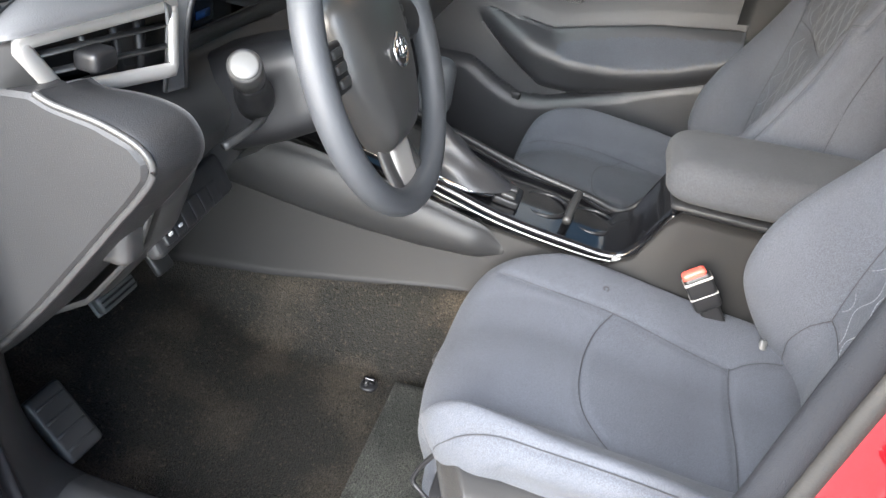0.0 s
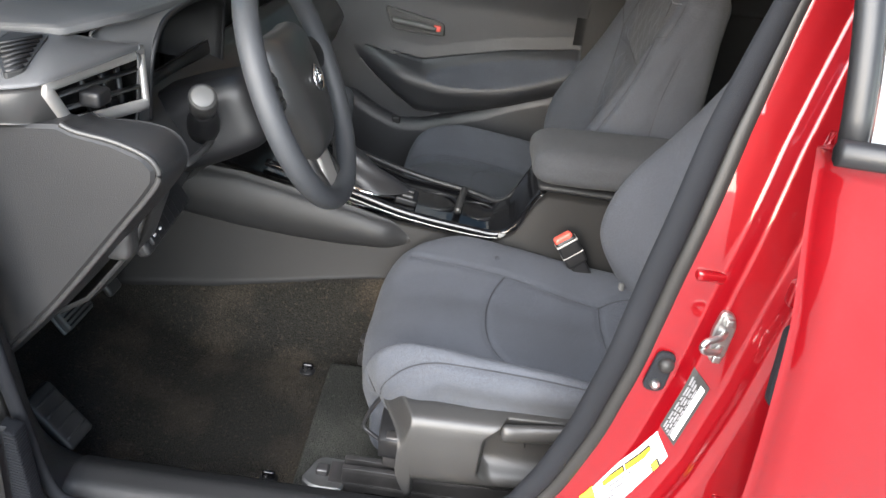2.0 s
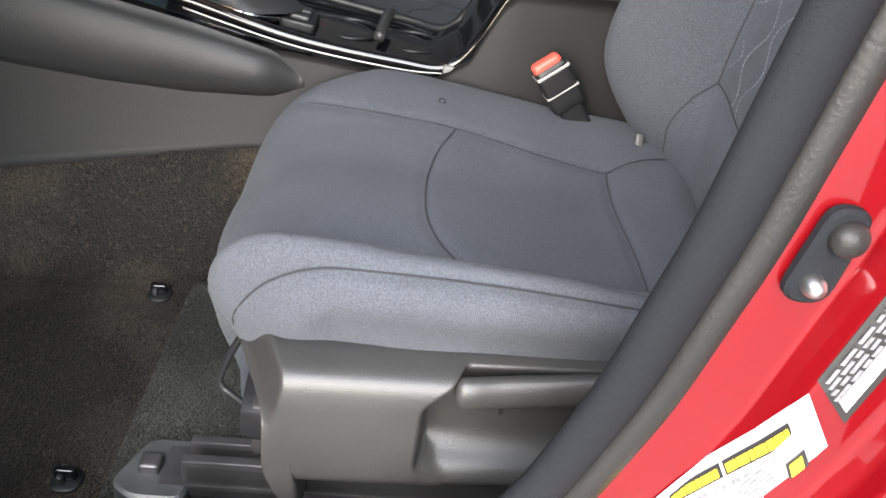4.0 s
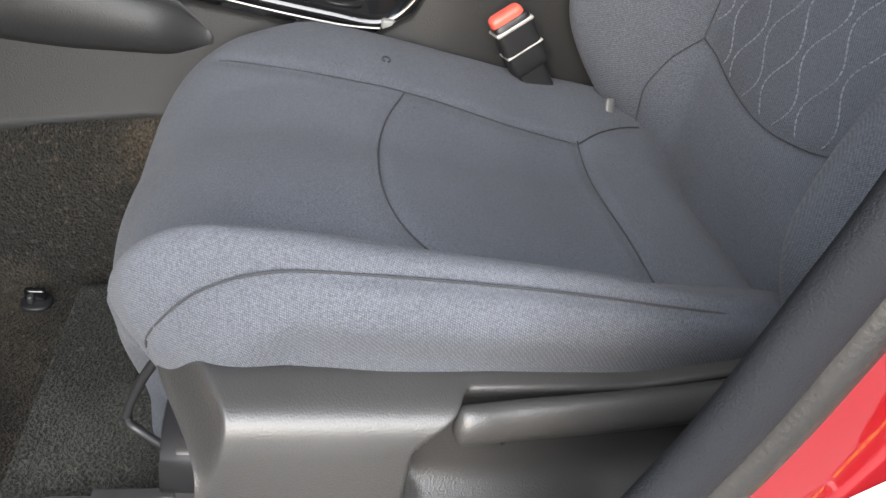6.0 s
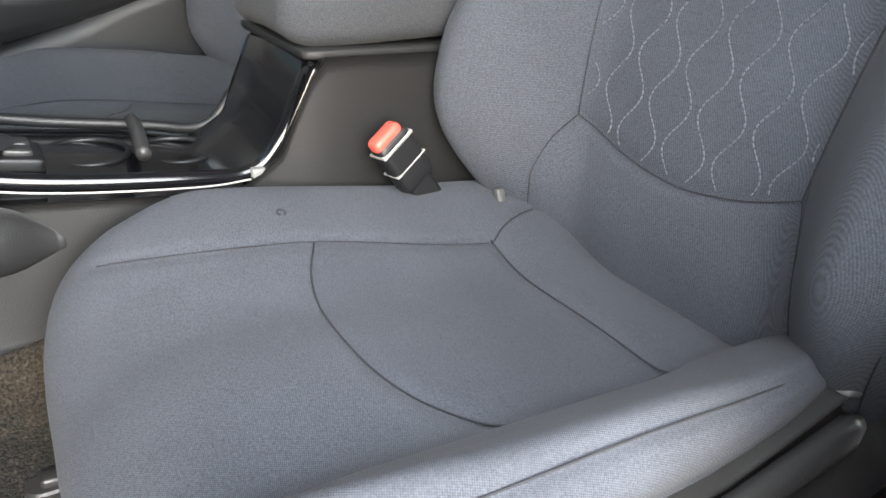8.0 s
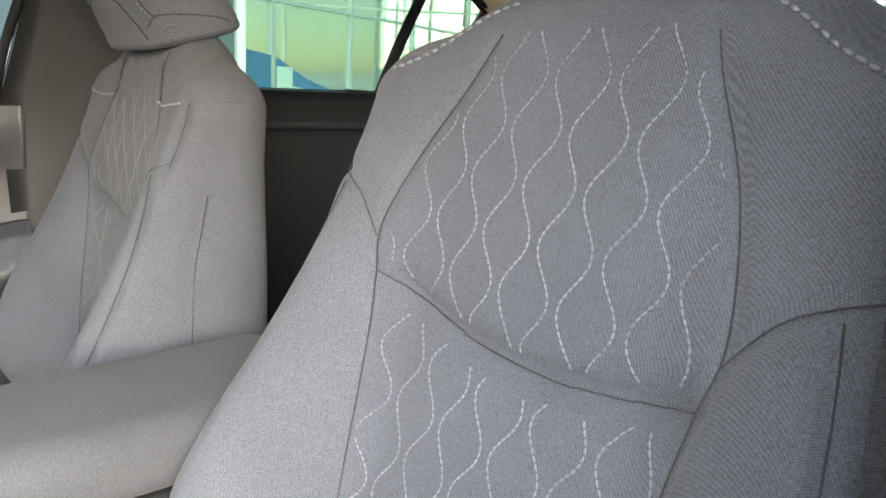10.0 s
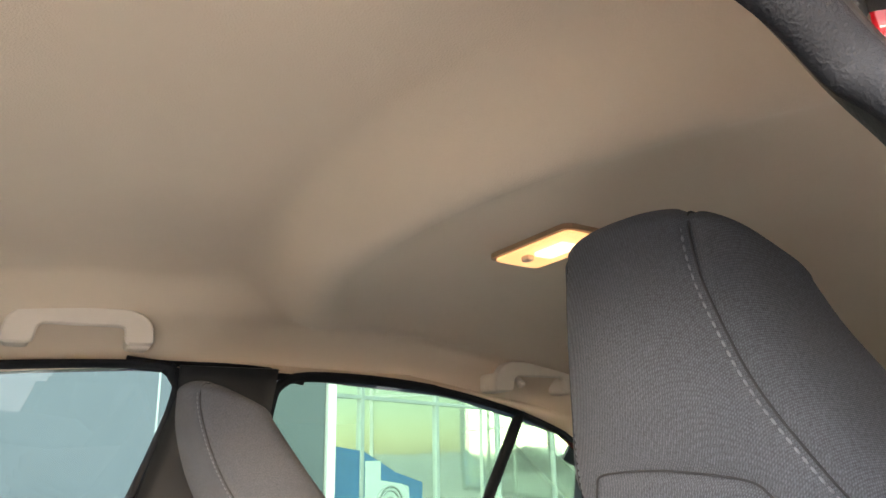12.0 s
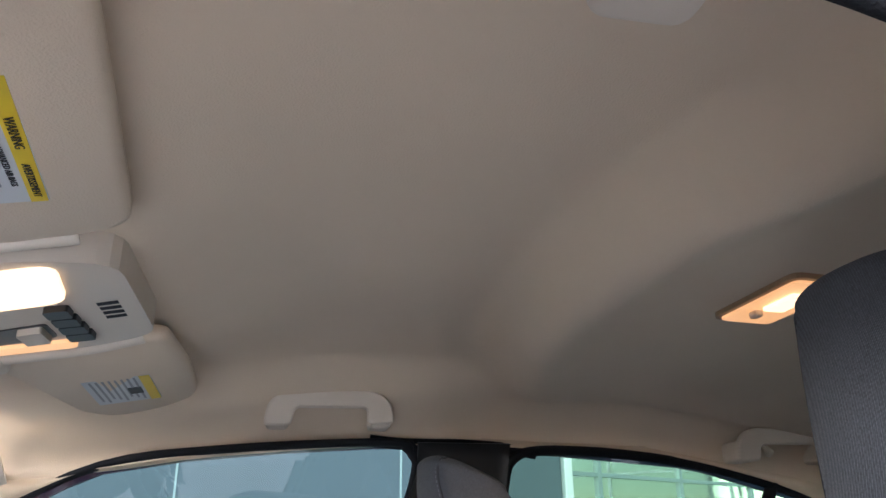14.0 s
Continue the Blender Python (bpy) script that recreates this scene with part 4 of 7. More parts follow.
# painted roof sides over the windows
for s in (1, -1):
    v, f = sheet(lambda y, k: (s * (side_x(1.30) + 0.035 + 0.045 * k), y, (np.interp(y, [-1.05, -0.95, -0.86, -0.6, -0.3, -0.03, 0.25, 0.434, 0.62, 0.80], [1.08, 1.17, 1.235, 1.305, 1.328, 1.335, 1.318, 1.287, 1.186, 1.068]) - 0.012) * (1 - k) + k * (liner_z(0.55, max(min(y, 0.6), -1.02)) + 0.030 - 0.5 * max(0, y - 0.6))),
                 np.linspace(-1.05, 0.80, 40), np.linspace(0, 1, 5), 0.003, flip=s > 0)
    add("roof_side", v, f, PAINT, body, "red roof side rail")

# dark strip between both right windows (pillar trim) and the beige rail above them
v, f = sheet(lambda k, z: (side_x(z) - 0.012, np.interp(z, [0.45, 0.98, 1.10, 1.28, 1.32], [-0.02, 0.0, -0.03, -0.078, -0.08]) * (1 - k) + np.interp(z, [0.45, 0.98, 1.1, 1.28, 1.32], [-0.22, -0.215, -0.222, -0.236, -0.24]) * k, z),
             np.linspace(0, 1, 8), np.linspace(0.40, 1.328, 40), 0.02, flip=True)
tagged(add("pillar_trim", v, f, PLASTIC), "dark plastic centre pillar trim with belt slot", "pillar trim", kind="structure")
tops = [(0.80, 1.085), (0.62, 1.20), (0.434, 1.298), (0.248, 1.327), (-0.03, 1.341), (-0.30, 1.333), (-0.45, 1.328), (-0.60, 1.310), (-0.74, 1.279), (-0.86, 1.239), (-0.95, 1.18), (-1.05, 1.09)]


def rail_point(y, k):
    z0 = np.interp(-y, [-p[0] for p in tops], [p[1] for p in tops]) - 0.014
    e = np.array(liner_point(1.12, min(y, 0.60))) if y <= 0.6 else np.array((0.585, y, np.interp(y, [0.6, 0.85], [1.25, 1.10])))
    a = np.array((side_x(z0) - 0.004, y, z0))
    p = a * (1 - k) + e * k
    p[0] -= 0.012 * math.sin(k * math.pi)
    return p


v, f = sheet(rail_point, np.linspace(0.80, -1.05, 90), np.linspace(0, 1, 8))
tagged(add("roof_rail_trim", v, f, LINER), "beige side rail trim above the windows", "roof trim", kind="structure")
# the same on the driver side
v, f = sheet(lambda y, k: rail_point(y, k) * np.array((-1, 1, 1)), np.linspace(0.80, -1.05, 90), np.linspace(0, 1, 8))
tagged(add("roof_rail_trim", v, f, LINER), "beige side rail trim above the windows", "roof trim", kind="structure")

p = spline([(0.604, 0.0, 1.333), (0.602, -0.05, 1.328), (0.600, -0.10, 1.327), (0.600, -0.16, 1.327), (0.600, -0.23, 1.323), (0.598, -0.29, 1.314)], 30)
tagged(add_tube("pillar_head", p, 0.010, RUBBER), "black rubber strip at the pillar head", "pillar trim", kind="structure")
p = spline([(side_x(1.327) - 0.002, -0.060, 1.327), (side_x(1.30) - 0.002, -0.083, 1.30), (side_x(1.24) - 0.002, -0.074, 1.24)], 16)
tagged(add_tube("pillar_edge_strip", p, 0.012, RUBBER, flat=0.5, up=(1, 0, 0)), "black rubber strip beside the pillar", "pillar trim", kind="structure")
# rear: parcel shelf, rear window, rear pillars, rear seat
def screen(name, label, pts, mat_edge, glazing):
    w = thing(name, label, "car window", kind="structure")
    v = np.array(pts)
    pane = add("pane", v, [tuple(range(len(v)))], glazing, w, smooth=False)
    add_tube("window_frame", spline(pts, 80, True), 0.012, mat_edge, w, "black rubber window edge", closed=True)
    return w


screen("window_3", "sloping rear window", [(-0.48, -1.02, 1.265), (0, -1.04, 1.285), (0.48, -1.02, 1.265), (0.60, -1.42, 1.03), (0, -1.47, 1.03), (-0.60, -1.42, 1.03)], RUBBER, GLASS_BACK)
screen("window_4", "sloping windscreen", [(-0.50, 0.62, 1.300), (0, 0.66, 1.315), (0.50, 0.62, 1.300), (0.66, 1.20, 0.965), (0, 1.30, 0.955), (-0.66, 1.20, 0.965)], RUBBER, GLASS_CLEAR)
v, f = sheet(lambda x, y: (x, y, 1.005 + 0.012 * smooth01(-y, 1.2, 1.4)), np.linspace(-0.66, 0.66, 12), np.linspace(-1.46, -1.02, 12), 0.02)
tagged(add("parcel_shelf", v, f, PLASTIC), "black rear parcel shelf", "parcel shelf", kind="structure")
for s in (1, -1):
    v, f = sheet(lambda y, k: (s * ((0.585 - 0.10 * smooth01(-y, 0.9, 1.05)) * k + (1 - k) * 0.668), y, np.interp(-y, [0.9, 1.0, 1.1, 1.45], [1.17, 1.12, 1.06, 1.0]) * (1 - k) + k * np.interp(-y, [0.9, 1.02, 1.45], [1.26, 1.235, 1.02])),
                 np.linspace(-0.90, -1.46, 20), np.linspace(0, 1, 6), 0.01, flip=s < 0)
    tagged(add("rear_pillar_trim", v, f, TRIM_BEIGE), "beige rear pillar trim", "pillar trim", kind="structure")
    v, f = sheet(lambda y, k: (s * (0.67 * (1 - k) + k * np.interp(y, [0.55, 0.62, 1.2], [0.545, 0.515, 0.655])), y, np.interp(y, [0.55, 0.80, 1.2], [1.225, 1.075, 0.96]) * (1 - k) + k * np.interp(y, [0.55, 0.62, 1.2], [1.305, 1.297, 0.975])),
                 np.linspace(0.55, 1.2, 24), np.linspace(0, 1, 6), 0.012, flip=s > 0)
    tagged(add("front_pillar_trim", v, f, TRIM_BEIGE), "beige front pillar trim", "pillar trim", kind="structure")

rear = thing("rear_seat", "dark cloth rear bench seat in shadow", "car seat", at=(0, 0, 0))
v, f = rounded_box((0.62, 0.25, 0.10), 0.06, 30)
add("cushion", v + np.array((0, -0.80, 0.50)), f, CLOTH_MID, rear)
v, f = rounded_box((0.62, 0.08, 0.30), 0.06, 30)
v = v @ np.array(Euler((radians(20), 0, 0)).to_matrix()).T
add("backrest", v + np.array((0, -1.13, 0.79)), f, CLOTH_MID, rear)

# right side door skins below the windows
def door_skin(name, y0, y1, label):
    v, f = sheet(lambda y, z: (side_x(z) + 0.025 + 0.01 * math.sin(z * 4), y, z), np.linspace(y0, y1, 20), np.linspace(0.30, 0.99, 16), 0.01, flip=True)
    return tagged(add(name, v, f, PLASTIC_BLACK), label, "door", kind="structure")


v, f = sheet(lambda y, z: (side_x(z) + 0.004, y, z), np.linspace(-0.99, -0.20, 16), np.linspace(0.95, 1.024, 6), 0.02, flip=True)
tagged(add("belt_trim", v, f, PLASTIC_BLACK), "black window sill trim", "door trim", kind="structure")
door_skin("wall_right", -1.30, -0.21, "dark rear door trim panel")

# the rear driver-side door, shut: red skin and edge, black belt moulding, grey privacy glass
rd = thing("door_1", "shut glossy red rear door with belt moulding", "car door", kind="structure")


def outer_x(z):
    return -0.845 + 0.13 * smooth01(z, 1.03, 1.42) + 0.05 * (1 - smooth01(z, 0.30, 0.75)) - 0.012 * math.sin(np.clip((z - 0.6) / 0.4, 0, 1) * math.pi)


def rd_edge(z):
    return np.interp(z, [0.30, 0.69, 0.90, 1.045, 1.38], [-0.060, -0.034, -0.012, 0.016, 0.055])


v, f = sheet(lambda y, z: (outer_x(z) + 0.03 * np.exp(-((y) / 0.012)), rd_edge(z) - y, z), np.concatenate([np.linspace(0, 0.06, 14), np.linspace(0.08, 1.1, 16)]), np.linspace(0.28, 1.045, 50), 0.012, flip=True)
add("skin", v, f, PAINT, rd, "glossy red door skin")
v, f = sheet(lambda k, z: (outer_x(z) + 0.03 + 0.055 * k, rd_edge(z) - 0.008 - 0.03 * k, z), np.linspace(0, 1, 8), np.linspace(0.28, 1.045, 40), 0.004)
add("door_edge", v, f, PAINT, rd, "red folded door edge")
v, f = sheet(lambda y, z: (outer_x(z) + 0.014, rd_edge(z) - y, z), np.linspace(0.03, 1.0, 12), np.linspace(1.05, 1.36, 16), 0.005, flip=True)
add("window", v, f, material("rear_side_glass", (0.42, 0.43, 0.42), 0.08, coat=0.3, vary=0.05), rd, "pale reflecting rear door glass")
p = np.array([(outer_x(1.05) - 0.004, rd_edge(1.05) - y, 1.052) for y in np.linspace(0.0, 1.0, 12)])
add_tube("belt_moulding", p, 0.010, PLASTIC_BLACK, rd, "black belt moulding", sides=8)
p = np.array([(outer_x(z) + 0.004, rd_edge(z) - 0.012, z) for z in np.linspace(1.05, 1.37, 14)])
add_tube("frame", p, 0.010, PLASTIC_BLACK, rd, "black door frame", sides=8)


# ---- centre console ----
con = thing("center_console", "dark plastic centre console with gloss black top", "console")


def con_side(y):
    """Half width of the console."""
    return np.interp(y, [-0.30, 0.1, 0.35, 0.7, 0.95], [0.115, 0.112, 0.115, 0.145, 0.17])


def con_top(y):
    return np.interp(y, [-0.30, 0.10, 0.135, 0.18, 0.36, 0.46, 0.60, 0.75, 0.95], [0.703, 0.703, 0.62, 0.588, 0.605, 0.630, 0.66, 0.70, 0.76])


def con_low(y):
    return np.interp(y, [-0.3, 0.38, 0.67, 0.95], [0.47, 0.495, 0.445, 0.42])


def con_right(y):
    """The passenger side stands back from the armrest box."""
    return np.interp(y, [-0.30, 0.12, 0.17, 0.24, 0.35, 0.7, 0.95], [0.060, 0.060, 0.070, 0.106, 0.115, 0.145, 0.17])


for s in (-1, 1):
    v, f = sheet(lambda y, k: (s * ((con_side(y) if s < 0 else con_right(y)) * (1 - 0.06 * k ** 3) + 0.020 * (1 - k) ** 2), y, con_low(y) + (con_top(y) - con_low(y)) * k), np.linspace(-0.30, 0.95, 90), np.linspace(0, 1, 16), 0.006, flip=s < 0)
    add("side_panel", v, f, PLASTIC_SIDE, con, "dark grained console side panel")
    # knee pad: a long leaf-shaped raised panel
    ys = np.linspace(0.325, 0.80, 60)

    def pad(y, k):
        top = np.interp(y, [0.325, 0.36, 0.45, 0.63, 0.72, 0.80], [0.575, 0.603, 0.628, 0.668, 0.675, 0.68])
        low = np.interp(y, [0.325, 0.36, 0.45, 0.54, 0.63, 0.71, 0.80], [0.568, 0.556, 0.553, 0.558, 0.568, 0.582, 0.60])
        out = 0.020 * (math.sin(math.pi * min(max(k, 0), 1)) ** 0.45) * smooth01(y, 0.322, 0.38)
        return (s * (con_side(y) + 0.002 + out), y, low + (top - low) * k)
    v, f = sheet(pad, ys, np.linspace(0, 1, 14), 0.004, flip=s < 0)
    add("knee_pad", v, f, PLASTIC, con, "dark grained knee pad")
p = [(-con_side(0.668) * (1 - 0.06 * k ** 3) - 0.020 * (1 - k) ** 2 - 0.0004, 0.668, con_low(0.668) + (con_top(0.668) - con_low(0.668)) * k) for k in np.linspace(0, 0.62, 14)]
add_tube("panel_joint", p, 0.0014, SEAM, con)
# top deck and gloss trim
v, f = sheet(lambda y, k: (k * (con_side(y) if k < 0 else con_right(y)) * 0.95, y, con_top(y) - 0.012 + 0.006 * (1 - abs(k))), np.linspace(0.09, 0.95, 80), np.linspace(-1, 1, 12), 0.01)
add("top_deck", v, f, PIANO, con, "gloss black console deck")
rim = [(-0.088, 0.60, 0.672), (-0.092, 0.46, 0.644), (-0.098, 0.34, 0.617), (-0.100, 0.22, 0.604), (-0.100, 0.165, 0.603), (-0.100, 0.135, 0.630), (-0.100, 0.100, 0.696)]
add_tube("edge_trim", spline(rim, 50), 0.0075, PIANO, con, "gloss black edge moulding", sides=10)
add_tube("bright_strip", spline([(-0.109, 0.46, 0.640), (-0.112, 0.34, 0.613), (-0.113, 0.22, 0.600), (-0.112, 0.168, 0.600)], 40), 0.0010, SILVER, con, "thin bright strip")
add_box("bright_cap", (-0.106, 0.160, 0.604), (0.006, 0.007, 0.005), CAP_GREY, con, 0.003)
add_tube("edge_trim", spline([(con_right(p[1]) * 0.93, p[1], p[2] - 0.004) for p in rim], 50), 0.006, PLASTIC_BLACK, con, "gloss black edge moulding", sides=10)
# cup wells
for yy in (0.205, 0.285):
    ring = [(0.015 + 0.040 * math.cos(a), yy + 0.038 * math.sin(a), con_top(yy) + 0.002) for a in np.linspace(0, 2 * math.pi, 40, endpoint=False)]
    add_tube("cup_holder_rim", ring, 0.003, PLASTIC_BLACK, con, closed=True)
    v = np.array([(0.015 + r * math.cos(a), yy + r * 0.95 * math.sin(a), con_top(yy) - 0.002 - (0.0 if r > 0.03 else 0.0)) for r in (0.039, 0.001) for a in np.linspace(0, 2 * math.pi, 32, endpoint=False)])
    add("cup_well", v, [(i, (i + 1) % 32, 32 + (i + 1) % 32, 32 + i) for i in range(32)], PLASTIC_BLACK, con)
add_tube("divider_fin", spline([(-0.05, 0.245, 0.613), (0.0, 0.24, 0.622), (0.05, 0.235, 0.617)], 14), 0.007, PLASTIC_MID, con, "cup holder fin")
add_box("switch_pad", (-0.012, 0.345, 0.612), (0.028, 0.022, 0.007), PLASTIC_BLACK, con, 0.004, turn=(8, 0, 0))
for dx in (-0.012, 0.012):
    add_box("switch", (-0.012 + dx, 0.343, 0.620), (0.009, 0.012, 0.004), PLASTIC_MID, con, 0.003, turn=(8, 0, 0))
# gear selector with wrinkled boot
sel = thing("gear_selector", "gear selector with wrinkled leather boot", "gear lever", at=(0, 0, 0))
nr, na = 34, 56
verts, faces = [], []
for i in range(nr):
    q = i / (nr - 1)
    for j in range(na):
        a = 2 * math.pi * j / na
        r = 0.050 * (1 - q) ** 1.25 + 0.014
        fold = (0.0026 * math.sin(a * 4 + q * 7) + 0.0018 * math.sin(a * 2 - q * 15)) * math.sin(math.pi * min(1, q * 1.2)) ** 0.6
        verts.append((-0.01 + (r * 0.74 + fold) * math.cos(a), 0.412 + 0.075 * q ** 0.8 + (r + fold) * math.sin(a) * 1.1, 0.626 + 0.088 * q))
for i in range(nr - 1):
    for j in range(na):
        faces.append((i * na + j, i * na + (j + 1) % na, (i + 1) * na + (j + 1) % na, (i + 1) * na + j))
add("boot", verts, faces, material("boot_leather", (0.03, 0.03, 0.032), 0.42, grain=0.4, grain_scale=500, vary=0.15), sel, "wrinkled dark leather boot")
v, f = rounded_box((0.024, 0.028, 0.045), 0.02, 14)
add("knob", v + np.array((-0.01, 0.492, 0.762)), f, LEATHER, sel, "dark gear knob")
ring = [(-0.01 + 0.045 * math.cos(a), 0.425 + 0.072 * math.sin(a), 0.628 + 0.012 * math.sin(a)) for a in np.linspace(0, 2 * math.pi, 40, endpoint=False)]
add_tube("bezel", ring, 0.004, CHROME, sel, "bright bezel", closed=True)
# armrest box
arm = thing("armrest", "grey cloth covered console armrest", "armrest")
v, f = rounded_box((0.092, 0.155, 0.033), (0.03, 0.04, 0.026), (30, 40, 16))
v[:, 0] *= 1 - 0.10 * smooth01(v[:, 1], 0.05, 0.155)
v[:, 2] += -0.05 * v[:, 1] + 0.006 * (1 - (v[:, 0] / 0.095) ** 2)
add("pad", v + np.array((-0.012, -0.03, 0.741)), f, CLOTH_ARM, arm, "grey cloth pad")
v, f = rounded_box((0.088, 0.15, 0.005), 0.004, 8)
add("lid_base", v + np.array((-0.010, -0.04, 0.703)), f, PLASTIC, arm)

# belt buckle of the driver
bk = thing("belt_buckle", "black belt buckle with red release button", "belt buckle")
turn = Euler((radians(-36), radians(6), radians(8))).to_matrix()


def bk_piece(name, c, half, mat, r, parent, label=""):
    v, f = rounded_box(half, r, 10)
    v = 0.8 * (v + np.array(c)) @ np.array(turn).T + np.array((-0.158, 0.040, 0.618))
    return add(name, v, f, mat, parent, label)


bk_piece("housing", (0, 0, 0), (0.014, 0.024, 0.036), PLASTIC_BLACK, 0.008, bk, "black plastic housing")
bk_piece("release_button", (0, 0.002, 0.036), (0.011, 0.021, 0.009), RED_PLASTIC, 0.007, bk, "red release button")
bk_piece("collar", (0, 0, 0.025), (0.0148, 0.025, 0.0025), SILVER, 0.002, bk, "pale collar")
bk_piece("seam_line", (0, 0, -0.006), (0.0146, 0.0246, 0.0012), SILVER, 0.0008, bk, "pale joint line")
bk_piece("stalk", (0, 0, -0.07), (0.008, 0.018, 0.045), PLASTIC_BLACK, 0.006, bk)

# ---- steering wheel ----
whl = thing("steering_wheel", "three spoke steering wheel with dark moulded rim", "steering wheel")
WC = np.array((-0.298, 0.520, 0.877))
WT = radians(24)
wr, wu, wf = np.array((1, 0, 0)), np.array((0, math.sin(WT), math.cos(WT))), np.array((0, -math.cos(WT), math.sin(WT)))


def wheel(p):
    p = np.atleast_2d(p)
    return WC + p[:, :1] * wr + p[:, 1:2] * wu + p[:, 2:] * wf


ring = np.array([(0.169 * math.cos(a), 0.169 * math.sin(a), 0.022) for a in np.linspace(0, 2 * math.pi, 120, endpoint=False)])
add_tube("rim", wheel(ring), 0.0165, LEATHER, whl, "moulded grained rim", closed=True, sides=18, up=wf)
v, f = rounded_box((0.088, 0.080, 0.026), (0.03, 0.03, 0.022), (34, 34, 12))
low = smooth01(-v[:, 1], 0.0, 0.08)
v[:, 0] *= 1 - 0.42 * low
v[:, 1] -= 0.025 * low
v[:, 2] += 0.012 * (1 - (v[:, 0] / 0.09) ** 2 - (v[:, 1] / 0.11) ** 2)
pad = add("airbag_cover", wheel(v + np.array((0, 0, 0.006))), f, PLASTIC_MID, whl, "dark airbag cover")
for rx, rz, c0 in ((0.0165, 0.020, 0.0), (0.0055, 0.018, 0.0), (0.0135, 0.006, 0.006)):
    ring = np.array([(rz * math.cos(a), rx * math.sin(a) + c0, 0.047) for a in np.linspace(0, 2 * math.pi, 36, endpoint=False)])
    add_tube("emblem", wheel(ring), 0.0021, CHROME, whl, "bright oval emblem", closed=True, sides=6, up=wf)
for s in (-1, 1):
    sp = spline([(s * 0.07, 0.012, 0.004), (s * 0.12, 0.014, 0.006), (s * 0.166, 0.014, 0.018)], 16)
    add_tube("spoke", wheel(sp), 0.026, PLASTIC, whl, "dark spoke", sides=14, flat=0.45, up=wf)
    v, f = rounded_box((0.020, 0.026, 0.006), 0.005, 8)
    pd = add("button_pad", wheel(v + np.array((s * 0.105, 0.014, 0.012))), f, PLASTIC_BLACK, whl, "thumb switch pad")
    for q in range(3):
        v, f = rounded_box((0.012, 0.005, 0.003), 0.002, 4)
        add("switch", wheel(v + np.array((s * 0.105, 0.014 + (q - 1) * 0.015, 0.0185))), f, PLASTIC_MID, pd)
    sp = spline([(s * 0.030, -0.075, 0.004), (s * 0.034, -0.12, 0.006), (s * 0.040, -0.166, 0.018)], 16)
    add_tube("spoke", wheel(sp), 0.013, PLASTIC_MID, whl, "dark lower spoke", sides=12, flat=0.5, up=wf)
v, f = rounded_box((0.028, 0.045, 0.006), 0.005, 8)
add("spoke_cover", wheel(v + np.array((0, -0.125, 0.010))), f, SILVER, whl, "satin lower spoke cover")
# column cover and stalk
col = thing("steering_column", "dark steering column cover with stalks", "steering column")
v, f = rounded_box((0.062, 0.06, 0.10), 0.035, 20)
v[:, :2] *= (1 - 0.12 * smooth01(v[:, 2], 0.0, 0.1))[:, None]
add("column_cover", wheel(v + np.array((0, -0.012, -0.135))), f, PLASTIC_BLACK, col, "black column shroud")
k0, k1 = np.array((-0.372, 0.617, 0.832)), np.array((-0.447, 0.592, 0.893))
st = add_tube("stalk", np.array([k0 + (k1 - k0) * q for q in np.linspace(-0.3, 0.62, 6)]), 0.0155, PLASTIC_BLACK, col, "indicator stalk", sides=18, radii=[0.022, 0.022, 0.0215, 0.0165, 0.016, 0.016])
add_tube("stalk_knob", np.array([k0 + (k1 - k0) * q for q in (0.6, 0.63, 0.80, 0.97, 1.0)]), 0.0175, PLASTIC_MID, st, "grey ribbed twist knob", sides=24, radii=[0.015, 0.0175, 0.0178, 0.0178, 0.0165])
add_tube("end_cap", np.array([k0 + (k1 - k0) * q for q in (1.0, 1.012, 1.02)]), 0.014, CAP_DARK, st, "satin grey end cap", sides=24, radii=[0.0150, 0.0145, 0.012])

# ---- dashboard ----
dash = thing("dashboard", "dark soft plastic dashboard with silver framed vents", "dashboard")


def dash_face(x):
    """How far back towards the seats the upper dash reaches."""
    return 0.695 + 0.025 * smooth01(-x, 0.52, 0.66)


# upper pad: across the car, with a straight brow over the instruments
prof = [(0.012, -0.016), (0.0, -0.010), (0.002, -0.003), (0.010, 0.0), (0.10, 0.006), (0.25, 0.002), (0.45, -0.012), (0.56, -0.026)]


def brow_y(x):
    return np.interp(x, [-0.68, -0.575, -0.558, -0.546, -0.532, -0.50, -0.461, -0.343, -0.218, -0.10, 0.0, 0.68], [1.02, 0.96, 0.82, 0.77, 0.715, 0.690, 0.672, 0.661, 0.648, 0.650, 0.70, 0.70])


def dash_top(x, k):
    y, z = np.interp(k, range(8), [p[0] for p in prof]), np.interp(k, range(8), [p[1] for p in prof])
    y0 = brow_y(x)
    return (x, y0 + y * (1.26 - y0) / 0.56 if k > 3 else y0 + y, 0.986 + z - 0.020 * smooth01(abs(x), 0.47, 0.60))


v, f = sheet(dash_top, np.r_[np.linspace(-0.68, -0.50, 50), np.linspace(-0.49, 0.68, 90)], np.linspace(0, 7, 43), 0.008, flip=True)
add("top_pad", v, f, PLASTIC_SOFT, dash, "soft grained top pad")
v, f = sheet(lambda x, k: (x, 0.70 - 0.012 * math.sin(math.pi * k) + 0.02 * k, 0.975 - 0.10 * k), np.linspace(-0.10, 0.68, 30), np.linspace(0, 1, 10), 0.006)
add("face_panel", v, f, PLASTIC, dash, "dark dash face")
